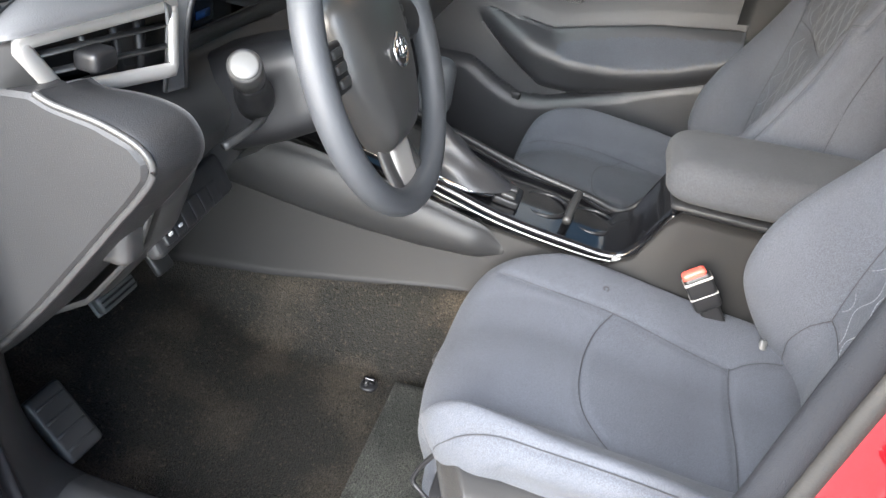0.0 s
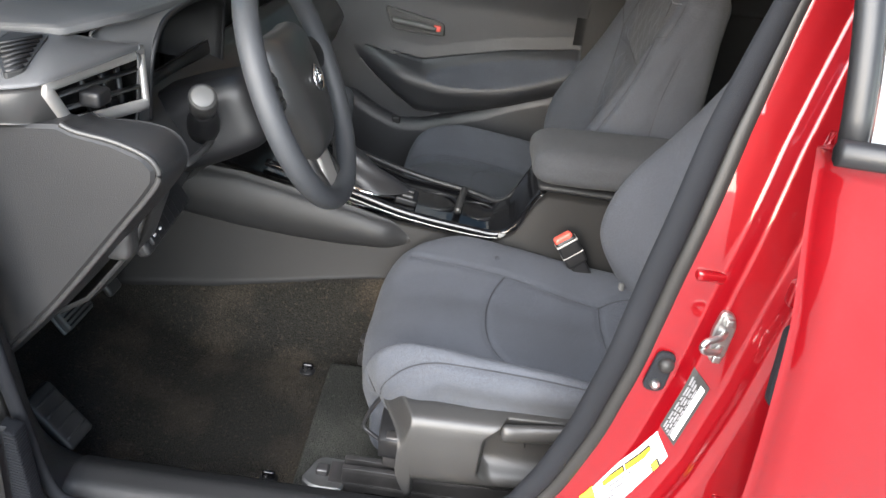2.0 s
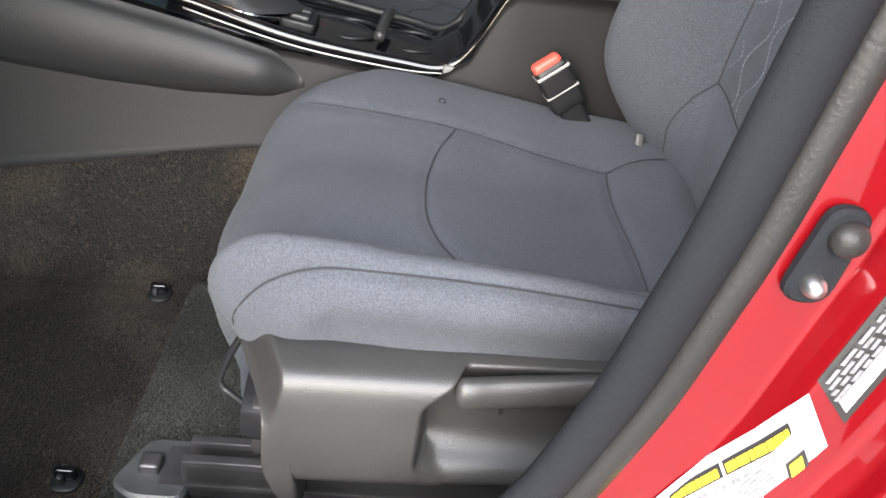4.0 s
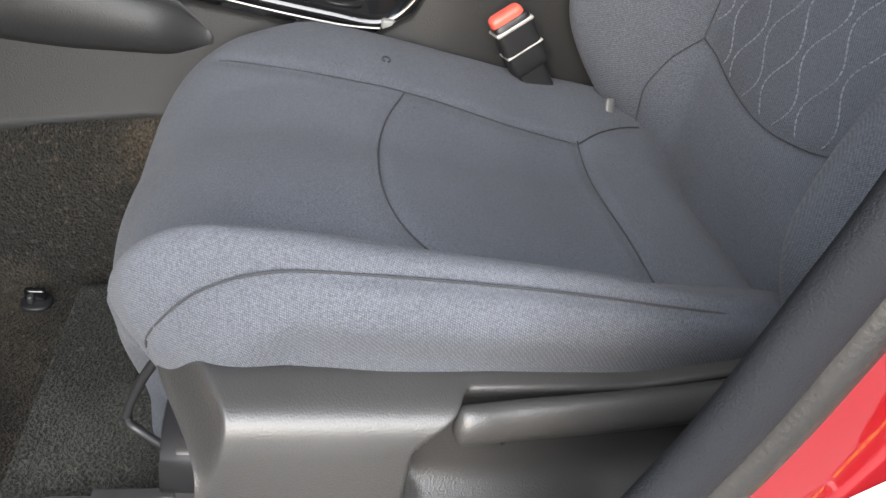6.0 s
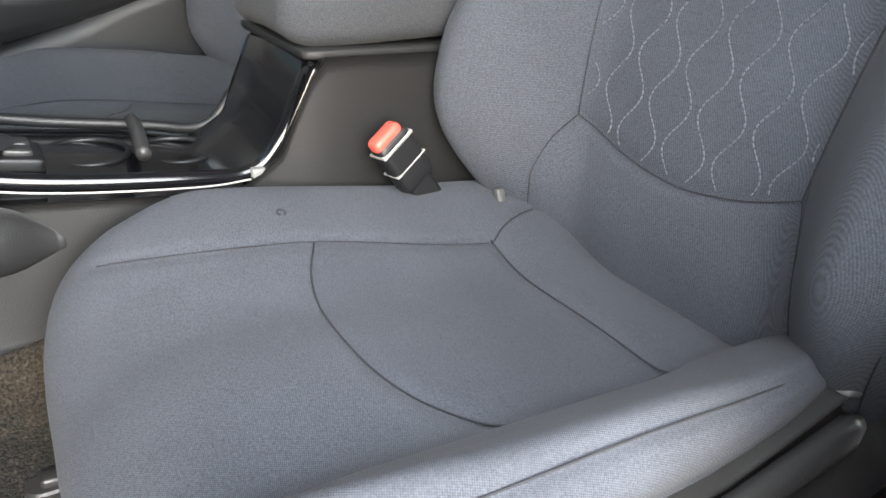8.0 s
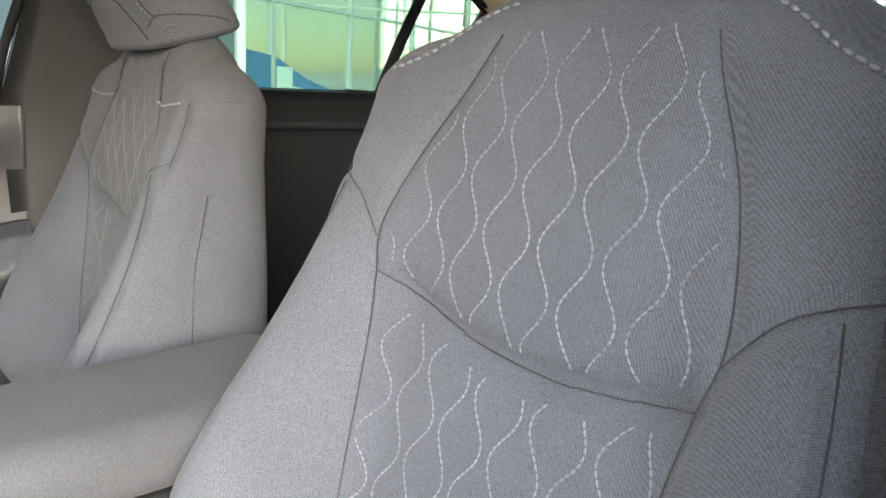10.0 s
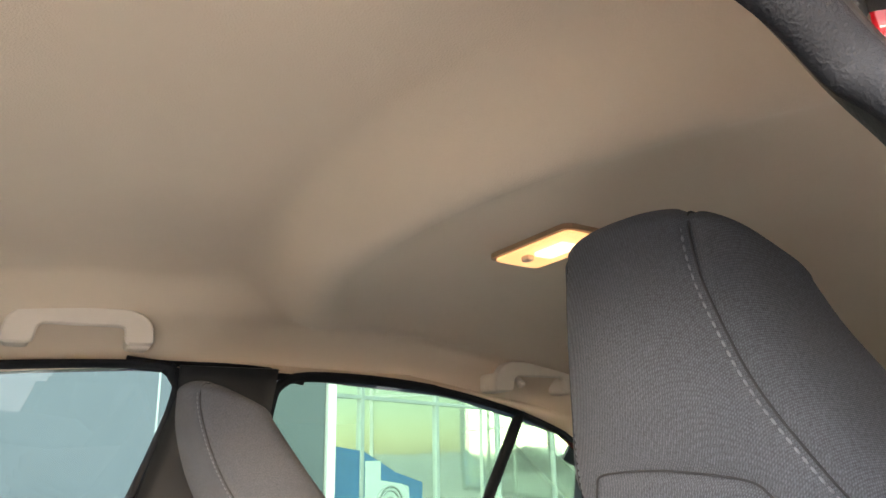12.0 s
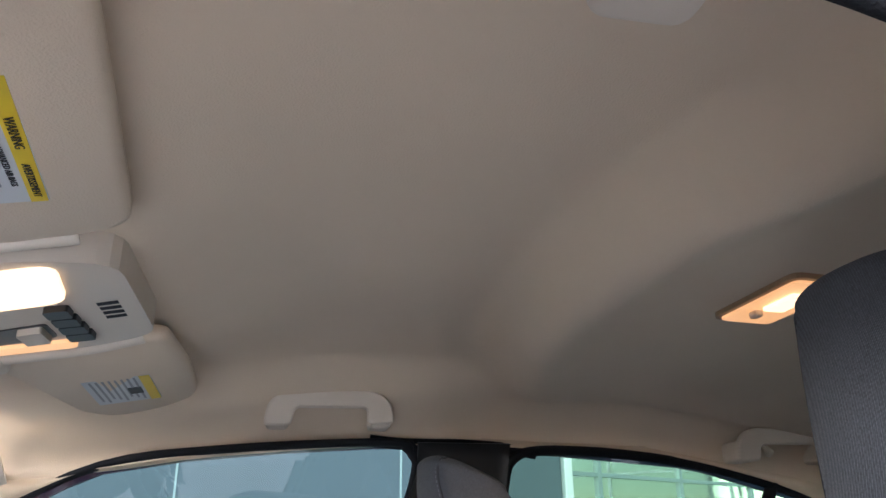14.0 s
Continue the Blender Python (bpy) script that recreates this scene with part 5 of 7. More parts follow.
# outer wing of the pad, over the corner vent
edge = spline([(-0.668, 1.02, 0.920), (-0.655, 0.80, 0.928), (-0.650, 0.741, 0.933), (-0.643, 0.705, 0.938), (-0.628, 0.684, 0.943), (-0.55, 0.671, 0.944), (-0.462, 0.662, 0.944)], 50)
crest = spline([(-0.585, 1.02, 0.966), (-0.560, 0.82, 0.968), (-0.548, 0.77, 0.968), (-0.532, 0.725, 0.967), (-0.505, 0.712, 0.962), (-0.480, 0.690, 0.954), (-0.460, 0.668, 0.947)], 50)


def wing(i, k):
    p = edge[i] * (1 - k) + crest[i] * k
    return (p[0], p[1], p[2] + 0.016 * k ** 0.45 * (1 - k))


v, f = sheet(wing, range(50), np.linspace(0, 1, 20) ** 1.6, 0.006)
add("outer_pad", v, f, PLASTIC_SOFT, dash, "soft grained outer pad")
# strip below the wing, from the door to the vent
low_edge = spline([(-0.662, 1.02, 0.868), (-0.648, 0.80, 0.888), (-0.646, 0.744, 0.896), (-0.634, 0.708, 0.897), (-0.598, 0.684, 0.890)], 40)
top_edge = spline([(-0.666, 1.02, 0.918), (-0.653, 0.80, 0.926), (-0.648, 0.741, 0.931), (-0.641, 0.708, 0.936), (-0.630, 0.690, 0.940)], 40)
v, f = sheet(lambda i, k: low_edge[i] * (1 - k) + top_edge[i] * k + np.array((-0.004 * math.sin(math.pi * k), 0, 0)), range(40), np.linspace(0, 1, 10), 0.008)
add("end_fascia", v, f, PLASTIC_MID, dash, "smooth dash end strip")
# lower body across the car below the pad
prof_l = [(0.0, 0.885), (-0.01, 0.86), (-0.06, 0.84), (-0.09, 0.80), (-0.07, 0.74), (-0.01, 0.66), (0.08, 0.60), (0.18, 0.58)]


def dash_low(x, k):
    y, z = np.interp(k, range(8), [p[0] for p in prof_l]), np.interp(k, range(8), [p[1] for p in prof_l])
    knee = np.exp(-((x + 0.32) / 0.17) ** 4)
    return (x, dash_face(x) + y + 0.05 * knee * smooth01(k, 0, 2), z)


v, f = sheet(dash_low, np.linspace(-0.575, 0.68, 120), np.linspace(0, 7, 40), 0.006)
add("lower_panel", v, f, PLASTIC_MID, dash, "dark lower dash panel")
# end face beside the door, with a fine lip and a broad rolled border
lip = [(0.678, 0.902), (0.662, 0.896), (0.623, 0.891), (0.592, 0.881), (0.579, 0.868), (0.580, 0.852), (0.598, 0.824), (0.613, 0.804), (0.700, 0.685), (0.785, 0.585)]
o = round_outline([(1.05, 0.865), (0.80, 0.886), (0.744, 0.894)] + lip + [(1.05, 0.50)], 0.004, 3)
add_slab("end_panel", o, "x", -0.636, -0.592, PLASTIC, dash, "large grained side panel", 0.004)
ln = spline([(-0.632, y, z) for y, z in lip], 70)
add_tube("end_lip", ln + np.array((0.001, -0.002, 0)), 0.0035, PLASTIC_MID, dash, "fine border lip", sides=8)
tan = np.gradient(ln, axis=0)
tan /= np.linalg.norm(tan, axis=1, keepdims=True)
outw = np.stack([np.zeros(70), -np.abs(tan[:, 2]) * 1.0, np.where(tan[:, 2] > -0.35, 1.0, 0.0) * np.abs(tan[:, 1])], 1)
outw[:, 1] = np.convolve(np.pad(outw[:, 1], 6, mode="edge"), np.ones(13) / 13, "valid")
outw[:, 2] = np.convolve(np.pad(np.where(np.arange(70) < 34, np.abs(tan[:, 1]), -np.abs(tan[:, 1])), 6, mode="edge"), np.ones(13) / 13, "valid")
v, f = sheet(lambda i, k: ln[i] + outw[i] * 0.011 * math.sin(k * 1.57) + np.array((0.004 + 0.062 * (1 - math.cos(k * 1.57)), 0, -0.016 * (1 - smooth01(i, 4, 26)) * k)), range(70), np.linspace(0, 1, 12), 0.004)
add("end_border", v, f, PLASTIC, dash, "broad rolled border")
v, f = sheet(lambda a, b: (-0.455 + 0.22 * a, 0.640 + 0.05 * b + 0.02 * a, 0.815 - 0.10 * (1 - b) + 0.02 * math.sin(a * 3)), np.linspace(0, 1, 14), np.linspace(0, 1, 10), 0.006)
add("column_surround", v, f, PLASTIC_MID, dash, "dark lower column panel")
p = spline([(-0.43, 0.622, 0.790), (-0.40, 0.612, 0.798), (-0.37, 0.610, 0.802), (-0.345, 0.612, 0.806)], 14)
add_tube("tray_lip", p, 0.005, PLASTIC_MID, dash, "open tray lip", sides=8)
# silver framed outer vent
vent = thing("air_vent", "satin silver framed corner air vent", "air vent")
vo = [(-0.628, 0.690, 0.938), (-0.446, 0.668, 0.937), (-0.474, 0.652, 0.882), (-0.592, 0.686, 0.888)]
add_tube("frame", np.array([vo[i] * np.ones(3) * (1 - u) + np.array(vo[(i + 1) % 4]) * u for i in range(4) for u in np.linspace(0, 1, 12, endpoint=False)]), 0.0085, SILVER, vent, "satin silver frame", closed=True, sides=8, flat=0.5, up=(0, 1, 0.2))
v = np.array(vo) + np.array((0.0, 0.030, 0))
add("well", v, [(0, 1, 2, 3)], PLASTIC_BLACK, vent, smooth=False)
for q in (0.33, 0.66):
    a, b = np.array(vo[0]) * (1 - q) + np.array(vo[3]) * q, np.array(vo[1]) * (1 - q) + np.array(vo[2]) * q
    add_tube("slat", np.array([a, (a + b) / 2, b]) + np.array((0, 0.006, 0)), 0.006, PLASTIC_MID, vent, sides=8, flat=0.3)
for q in (0.4, 0.62, 0.8):
    a, b = np.array(vo[0]) * (1 - q) + np.array(vo[1]) * q, np.array(vo[3]) * (1 - q) + np.array(vo[2]) * q
    add_tube("fin", np.array([a, (a + b) / 2, b]) + np.array((0, 0.012, 0)), 0.004, PLASTIC_BLACK, vent, sides=6)
v, f = rounded_box((0.016, 0.012, 0.009), 0.005, 8)
add("adjuster", v + np.array((-0.560, 0.672, 0.912)), f, PLASTIC_BLACK, vent, "black adjuster tab")
# instrument cluster recess
cl = thing("instrument_cluster", "instrument cluster under a dark hood", "instrument cluster")
arch = spline([(-0.425, 0.668, 0.845), (-0.432, 0.664, 0.89), (-0.427, 0.660, 0.935), (-0.395, 0.658, 0.966), (-0.33, 0.656, 0.976), (-0.25, 0.656, 0.975), (-0.165, 0.660, 0.962), (-0.132, 0.666, 0.930), (-0.128, 0.67, 0.85)], 60)
outer = spline([(-0.462, 0.668, 0.850), (-0.462, 0.664, 0.90), (-0.464, 0.664, 0.940), (-0.478, 0.688, 0.951), (-0.497, 0.702, 0.962), (-0.461, 0.686, 0.976), (-0.343, 0.672, 0.981), (-0.235, 0.664, 0.981)], 42)
v, f = sheet(lambda i, k: arch[i] * (1 - k) + outer[i] * k, range(42), np.linspace(0, 1, 10), 0.004)
add("surround", v, f, PLASTIC_SOFT, cl, "smooth instrument surround")
add_tube("hood_lip", arch, 0.0035, PLASTIC_BLACK, cl, "rounded hood lip", sides=10)
back_mid = np.array((-0.278, 0.765, 0.895))
v, f = sheet(lambda a, k: arch[int(round(a))] * (1 - k) + (back_mid + (arch[int(round(a))] - back_mid) * np.array((0.80, 0, 0.78))) * k, np.arange(60), np.linspace(0, 1, 8), 0.003)
add("hood", v, f, PLASTIC, cl, "dark hood lining")
v, f = rounded_box((0.275, 0.045, 0.085), 0.01, 8)
add("housing", v + np.array((-0.185, 0.820, 0.885)), f, PLASTIC_BLACK, cl, "black rear housing")
v, f = rounded_box((0.150, 0.004, 0.072), 0.003, 6)
add("dial_plate", v + np.array((-0.278, 0.768, 0.895)), f, PIANO, cl, "dark dial plate")
DIAL = np.array((-0.312, 0.758, 0.876))
ring = [DIAL + np.array((0.046 * math.cos(a), 0, 0.046 * math.sin(a))) for a in np.linspace(0, 2 * math.pi, 48, endpoint=False)]
add_tube("dial_ring", ring, 0.0032, LABEL_WHITE, cl, "white dial ring", closed=True)
for a in np.linspace(-0.7, math.pi + 0.7, 17):
    add_box("tick", DIAL + np.array((0.037 * math.cos(a), 0, 0.037 * math.sin(a))), (0.0050, 0.001, 0.0012), LABEL_WHITE, cl, 0.0004, turn=(0, -math.degrees(a), 0), n=2)
add_box("screen", (-0.235, 0.760, 0.890), (0.030, 0.003, 0.045), material("cluster_screen", (0.02, 0.03, 0.05), 0.15, vary=0.2), cl, 0.002, "dark information screen")
add_box("symbol", (-0.235, 0.756, 0.862), (0.016, 0.001, 0.005), material("symbol_blue", (0.05, 0.18, 0.55), 0.4, vary=0.1), cl, 0.0004, "blue symbol", n=2)
# small vent in the end of the dash
sv = thing("side_vent", "small slatted outlet at the dash end", "air vent")
o = round_outline([(0.762, 0.920), (0.825, 0.916), (0.822, 0.896), (0.765, 0.901)], 0.006)
add_slab("bezel", o, "x", -0.659, -0.645, PLASTIC_MID, sv, "dark bezel", 0.002)
for q in range(3):
    add_box("slat", (-0.6605, 0.793, 0.9025 + 0.0055 * q), (0.002, 0.027, 0.0014), PLASTIC_BLACK, sv, 0.001, n=3)

# ---- passenger door ----
pdoor = thing("door_2", "dark passenger door trim with armrest and handle", "car door", kind="structure")


def pd_point(y, z):
    """Relief of the door trim: a leaf-shaped arm rest over a pocket panel, both running out to the front."""
    low = np.interp(y, [-0.02, 0.14, 0.30, 0.38, 0.463, 0.56], [0.708, 0.647, 0.604, 0.602, 0.655, 0.722])
    arm = np.interp(y, [-0.02, 0.10, 0.20, 0.315, 0.40, 0.478, 0.56], [0.738, 0.688, 0.664, 0.654, 0.667, 0.690, 0.726])
    top = np.interp(y, [-0.02, 0.155, 0.30, 0.38, 0.487, 0.56], [0.784, 0.757, 0.722, 0.700, 0.716, 0.740])
    pocket = np.interp(y, [-0.02, 0.126, 0.204, 0.27, 0.355, 0.426, 0.489, 0.56], [0.690, 0.637, 0.601, 0.576, 0.546, 0.537, 0.561, 0.600])
    fade = 1 - smooth01(y, 0.42, 0.57)
    out = np.interp(z, [low - 0.010, low, arm - 0.004, arm + 0.006, top - 0.004, top + 0.010, top + 0.05], [0, 0.036, 0.052, 0.050, 0.014, 0.004, 0.0]) * fade
    out = max(out, 0.030 * (1 - smooth01(z, pocket - 0.012, pocket)) * (1 - 0.5 * smooth01(y, 0.45, 0.8)))
    return (0.700 - out - 0.015 * smooth01(z, 0.86, 0.97), y, z)


ys, zs = np.linspace(-0.032, 0.95, 120), np.linspace(0.33, 0.985, 150)
v, f = sheet(pd_point, ys, zs, 0.02)
cy0, cz0 = np.array([np.mean([v[i][1:] for i in q], axis=0) for q in f]).T
cloth = (cz0 > np.interp(cy0, [-0.02, 0.10, 0.20, 0.315, 0.37], [0.748, 0.698, 0.673, 0.664, 0.672])) & (cz0 < np.interp(cy0, [-0.02, 0.155, 0.30, 0.37], [0.780, 0.752, 0.715, 0.692])) & (cy0 < 0.36)
add("trim_panel", v, f, [DOOR_TRIM, CLOTH_MID], pdoor, "dark grained door trim with padded arm rest", index=cloth.astype(int))
o = round_outline([(0.495, 0.845), (0.335, 0.82), (0.328, 0.785), (0.47, 0.785)], 0.012)
bz = add_slab("handle_bezel", o, "x", 0.668, 0.690, PLASTIC_MID, pdoor, "satin handle bezel", 0.004)
o = round_outline([(0.482, 0.836), (0.342, 0.814), (0.337, 0.793), (0.465, 0.793)], 0.010)
add_slab("handle_cup", o, "x", 0.664, 0.670, PLASTIC_BLACK, bz)
o = round_outline([(0.493, 0.843), (0.337, 0.8195), (0.331, 0.787), (0.468, 0.787)], 0.012)
add_tube("bezel_edge", np.array([(0.667, a, b) for a, b in o]), 0.0022, PLASTIC_MID, bz, "satin bezel edge", closed=True, sides=6)
add_tube("handle_lever", spline([(0.660, 0.355, 0.803), (0.656, 0.40, 0.808), (0.660, 0.47, 0.812)], 16), 0.008, CAP_DARK, bz, "grey door lever", sides=10)
add_box("lock_tab", (0.660, 0.352, 0.806), (0.005, 0.010, 0.008), RED_PLASTIC, bz, 0.003, "red lock marker")
v, f = rounded_box((0.008, 0.012, 0.010), 0.005, 8)
add("peg", v + np.array((0.664, 0.433, 0.545)), f, PLASTIC_BLACK, pdoor)


# ---- roof fittings ----
def light_unit(name, label, at, energy, size):
    lamp = new(name, bpy.data.lights.new(name, "AREA"))
    lamp.data.energy, lamp.data.color = energy, (1.0, 0.62, 0.32)
    lamp.data.shape, lamp.data.size, lamp.data.size_y = "RECTANGLE", size[0], size[1]
    lamp.location = at
    return lamp


dome = thing("dome_lamp", "lit rectangular dome lamp with clear lens", "ceiling lamp")
dz = float(liner_z(-0.0, -0.36)) - 0.004
cx, cy = -0.036, -0.350


def lamp_plate(o, low, high):
    """A plate under the headliner that follows its slope."""
    v, f = slab(o, "z", 0, 1, 0)
    return np.array([(a, b, float(liner_z(-0.036, b)) - 0.004 - (high if c > 0.5 else low)) for a, b, c in v]), f


o = round_outline([(cx - 0.074, cy - 0.036), (cx + 0.074, cy - 0.036), (cx + 0.074, cy + 0.034), (cx - 0.074, cy + 0.034)], 0.012)
v, f = lamp_plate(o, 0.0015, -0.012)
add("bezel", v, f, material("amber_bezel", (0.35, 0.22, 0.12), 0.4, vary=0.1), dome, "dark amber bezel", smooth=False)
o = round_outline([(cx - 0.068, cy - 0.031), (cx + 0.068, cy - 0.031), (cx + 0.068, cy + 0.029), (cx - 0.068, cy + 0.029)], 0.009)
v, f = lamp_plate(o, 0.004, 0.001)
add("lens", v, f, LAMP_GLOW, dome, "glowing amber lens", smooth=False)
v, f = rounded_box((0.026, 0.012, 0.003), 0.0028, 10)
add("bulb", v + np.array((cx - 0.012, cy, dz - 0.005)), f, BULB_GLOW, dome, "bright filament glow")
v, f = rounded_box((0.007, 0.005, 0.004), 0.003, 6)
add("switch", v + np.array((cx + 0.028, cy + 0.010, dz - 0.006)), f, TRIM_BEIGE, dome, "small slide switch")
light_unit("dome_light", "", (cx, cy, dz - 0.016), 0.05, (0.11, 0.05))


def grab_handle(y0, y1, x0, z1, side, hook, label):
    """A flat-faced hoop: a broad bar on two feet that run back into the roof rail."""
    g = thing("grab_handle", label, "grab handle", "roof grab handles")
    sgn = 1 if y1 > y0 else -1
    ln = abs(y1 - y0)
    u = [(0.0, -0.058), (0.005, -0.024), (0.020, -0.007), (0.040, 0.0), (ln - 0.040, 0.001), (ln - 0.018, -0.006), (ln - 0.004, -0.022), (ln, -0.052), (ln - 0.043, -0.053), (ln - 0.045, -0.030), (ln - 0.052, -0.027), (0.054, -0.028), (0.048, -0.034), (0.044, -0.057)]
    o = round_outline([(y0 + sgn * a, z1 + b) for a, b in u], 0.009, 4)
    add_slab("grip", o, "x", side * x0 - 0.008, side * x0 + 0.008, TRIM_BEIGE, g, "beige moulded grip", 0.003)
    for a in (0.022, ln - 0.022):
        v, f = rounded_box((0.026, 0.018, 0.018), 0.008, 10)
        add("foot", v + np.array((side * (x0 + 0.028), y0 + sgn * a, z1 - 0.040)), f, TRIM_BEIGE, g, "beige handle foot")
    if hook:
        yh = y0 + sgn * 0.064
        p = spline([(side * (x0 + 0.03), yh, z1 - 0.024), (side * (x0 + 0.006), yh, z1 - 0.034), (side * x0, yh, z1 - 0.044), (side * (x0 - 0.008), yh, z1 - 0.040)], 16)
        add_tube("coat_hook", p, 0.006, TRIM_BEIGE, g, "beige coat hook", sides=10)
    return g


grab_handle(0.177, -0.033, 0.550, 1.405, 1, False, "beige moulded grab handle above the passenger window")
grab_handle(-0.632, -0.84, 0.525, 1.355, 1, True, "beige grab handle with coat hook above the rear window")
fit = thing("roof_fitting", "beige rounded plastic fitting at the edge of the headliner", "roof fitting")
v, f = rounded_box((0.045, 0.028, 0.022), (0.014, 0.012, 0.010), 14)
add("cover", v + np.array((-0.467, -0.006, 1.427)), f, TRIM_BEIGE, fit, "beige moulded cover")


# ---- overhead console ----
oh = thing("overhead_console", "beige overhead console with lit map lamps", "overhead console")


def oz(x, y):
    return float(np.interp(y, [0.28, 0.56], [1.398, 1.352]))


def oh_point(x, y, drop):
    x, y = x - 0.026, y - 0.008
    return (x, y, oz(x * 0, y) - drop)


def oh_plate(name, outline, lo, hi, mat, parent, label=""):
    v, f = slab(outline, "z", 0, 1, 0)
    v = np.array([oh_point(a, b, hi if c > 0.5 else lo) for a, b, c in v])
    return add(name, v, [q[::-1] for q in f], mat, parent, label, smooth=False)


o = round_outline([(-0.075, 0.29), (0.145, 0.29), (0.17, 0.36), (0.15, 0.56), (-0.10, 0.56), (-0.10, 0.36)], 0.03)
oh_plate("housing", o, -0.012, 0.016, TRIM_BEIGE, oh, "beige console housing")
o = round_outline([(-0.085, 0.332), (0.0, 0.342), (0.02, 0.52), (-0.065, 0.52)], 0.02)
oh_plate("map_lens", o, 0.016, 0.020, BULB_GLOW, oh, "lit map lamp lens")
o = round_outline([(0.128, 0.365), (0.152, 0.365), (0.15, 0.53), (0.128, 0.53)], 0.01)
oh_plate("map_lens", o, 0.016, 0.020, LAMP_GLOW, oh, "lit map lamp lens")
for k in range(4):
    o = round_outline([(0.016 + 0.027 * k, 0.346 - 0.001 * k), (0.041 + 0.027 * k, 0.346 - 0.001 * k), (0.041 + 0.027 * k, 0.366), (0.016 + 0.027 * k, 0.366)], 0.004)
    oh_plate("button", o, 0.016, 0.022, PLASTIC_BLACK, oh, "black push button")
o = round_outline([(0.066, 0.376), (0.112, 0.376), (0.124, 0.440), (0.078, 0.440)], 0.006)
oh_plate("slider_well", o, 0.015, 0.0175, PLASTIC_MID, oh)
o = round_outline([(0.070, 0.380), (0.110, 0.380), (0.113, 0.402), (0.073, 0.402)], 0.004)
oh_plate("slider", o, 0.0175, 0.024, TRIM_BEIGE, oh, "beige slide knob")
for k in range(4):
    o = [(0.018 + 0.014 * k, 0.306), (0.026 + 0.014 * k, 0.306), (0.028 + 0.014 * k, 0.324), (0.020 + 0.014 * k, 0.324)]
    oh_plate("microphone_slot", o, 0.0158, 0.0166, SEAM, oh)
light_unit("map_light", "", (-0.01, 0.42, oz(0, 0.42) - 0.03), 0.020, (0.08, 0.12))


# ---- sun visors ----
def text_object(name, body, size, m, mat, parent):
    cu = bpy.data.curves.new(name, "FONT")
    cu.body, cu.size, cu.align_x, cu.align_y, cu.extrude = body, size, "CENTER", "CENTER", 0.0002
    tmp = bpy.data.objects.new(name, cu)
    scene.collection.objects.link(tmp)
    bpy.context.view_layer.update()
    me = bpy.data.meshes.new_from_object(tmp.evaluated_get(bpy.context.evaluated_depsgraph_get()))
    bpy.data.objects.remove(tmp)
    me.transform(m)
    me.materials.clear()
    me.materials.append(mat)
    ob = new(name, me)
    ob.parent = parent
    return ob


def visor(side, label):
    vs = thing("sun_visor", label, "sun visor", "sun visors")
    if side < 0:
        o = [(-0.158, 0.262), (-0.42, 0.236), (-0.535, 0.275), (-0.55, 0.43), (-0.49, 0.46), (-0.135, 0.46)]
    else:
        o = [(0.140, 0.278), (0.30, 0.266), (0.43, 0.268), (0.47, 0.31), (0.485, 0.385), (0.44, 0.42), (0.165, 0.46)]
    o = round_outline(o, 0.03, 8)

    def drop(x, y):
        return float(np.interp(y, [0.26, 0.47], [1.388, 1.352])) - (0.0 if side < 0 else 0.06 * max(0, x - 0.2)) - 0.05 * max(0, abs(x) - 0.45)
    v, f = slab(o, "z", 0, 1, 0)
    rings = []
    verts, faces = [], []
    m = len(o)
    mid = o.mean(0)
    for sc, dz0 in ((0.93, 0.020), (1.0, 0.013), (1.0, 0.004), (0.95, -0.002)):
        for a, b in mid + (o - mid) * sc:
            verts.append((a, b, drop(a, b) + dz0))
    for r in range(3):
        for i in range(m):
            j = (i + 1) % m
            faces.append((r * m + i, (r + 1) * m + i, (r + 1) * m + j, r * m + j))
    faces += [tuple(range(m)), tuple(3 * m + i for i in range(m))[::-1]]
    add("panel", verts, faces, LINER, vs, "beige cloth visor panel")
    s = side
    p = spline([(s * 0.150, 0.300, drop(0.15, 0.30) + 0.004), (s * 0.156, 0.36, drop(0.15, 0.36) + 0.0), (s * 0.156, 0.45, drop(0.15, 0.45))], 20)
    add_tube("pivot_rod", p, 0.007, TRIM_BEIGE, vs, "beige pivot rod", sides=10)
    v, f = rounded_box((0.018, 0.02, 0.012), 0.008, 10)
    add("clip", v + np.array((s * 0.165, 0.455, drop(0.16, 0.455) + 0.002)), f, TRIM_BEIGE, vs, "beige visor clip")
    return vs, drop


vs, drop = visor(-1, "beige cloth sun visor with yellow warning label folded up")


slant = 0.11


def on_visor(a, b, lift):
    b = b + slant * (a + 0.30)
    return (a, b, drop(a, b) - 0.002 - lift)


def visor_patch(name, y0, y1, x0, x1, lift, mat, parent, lab=""):
    v = np.array([on_visor(x, y, lift + q) for q in (0.0, -0.001) for x, y in ((x0, y0), (x1, y0), (x1, y1), (x0, y1))])
    return add(name, v, [(0, 1, 2, 3), (7, 6, 5, 4), (0, 4, 5, 1), (1, 5, 6, 2), (2, 6, 7, 3), (3, 7, 4, 0)], mat, parent, lab, smooth=False)


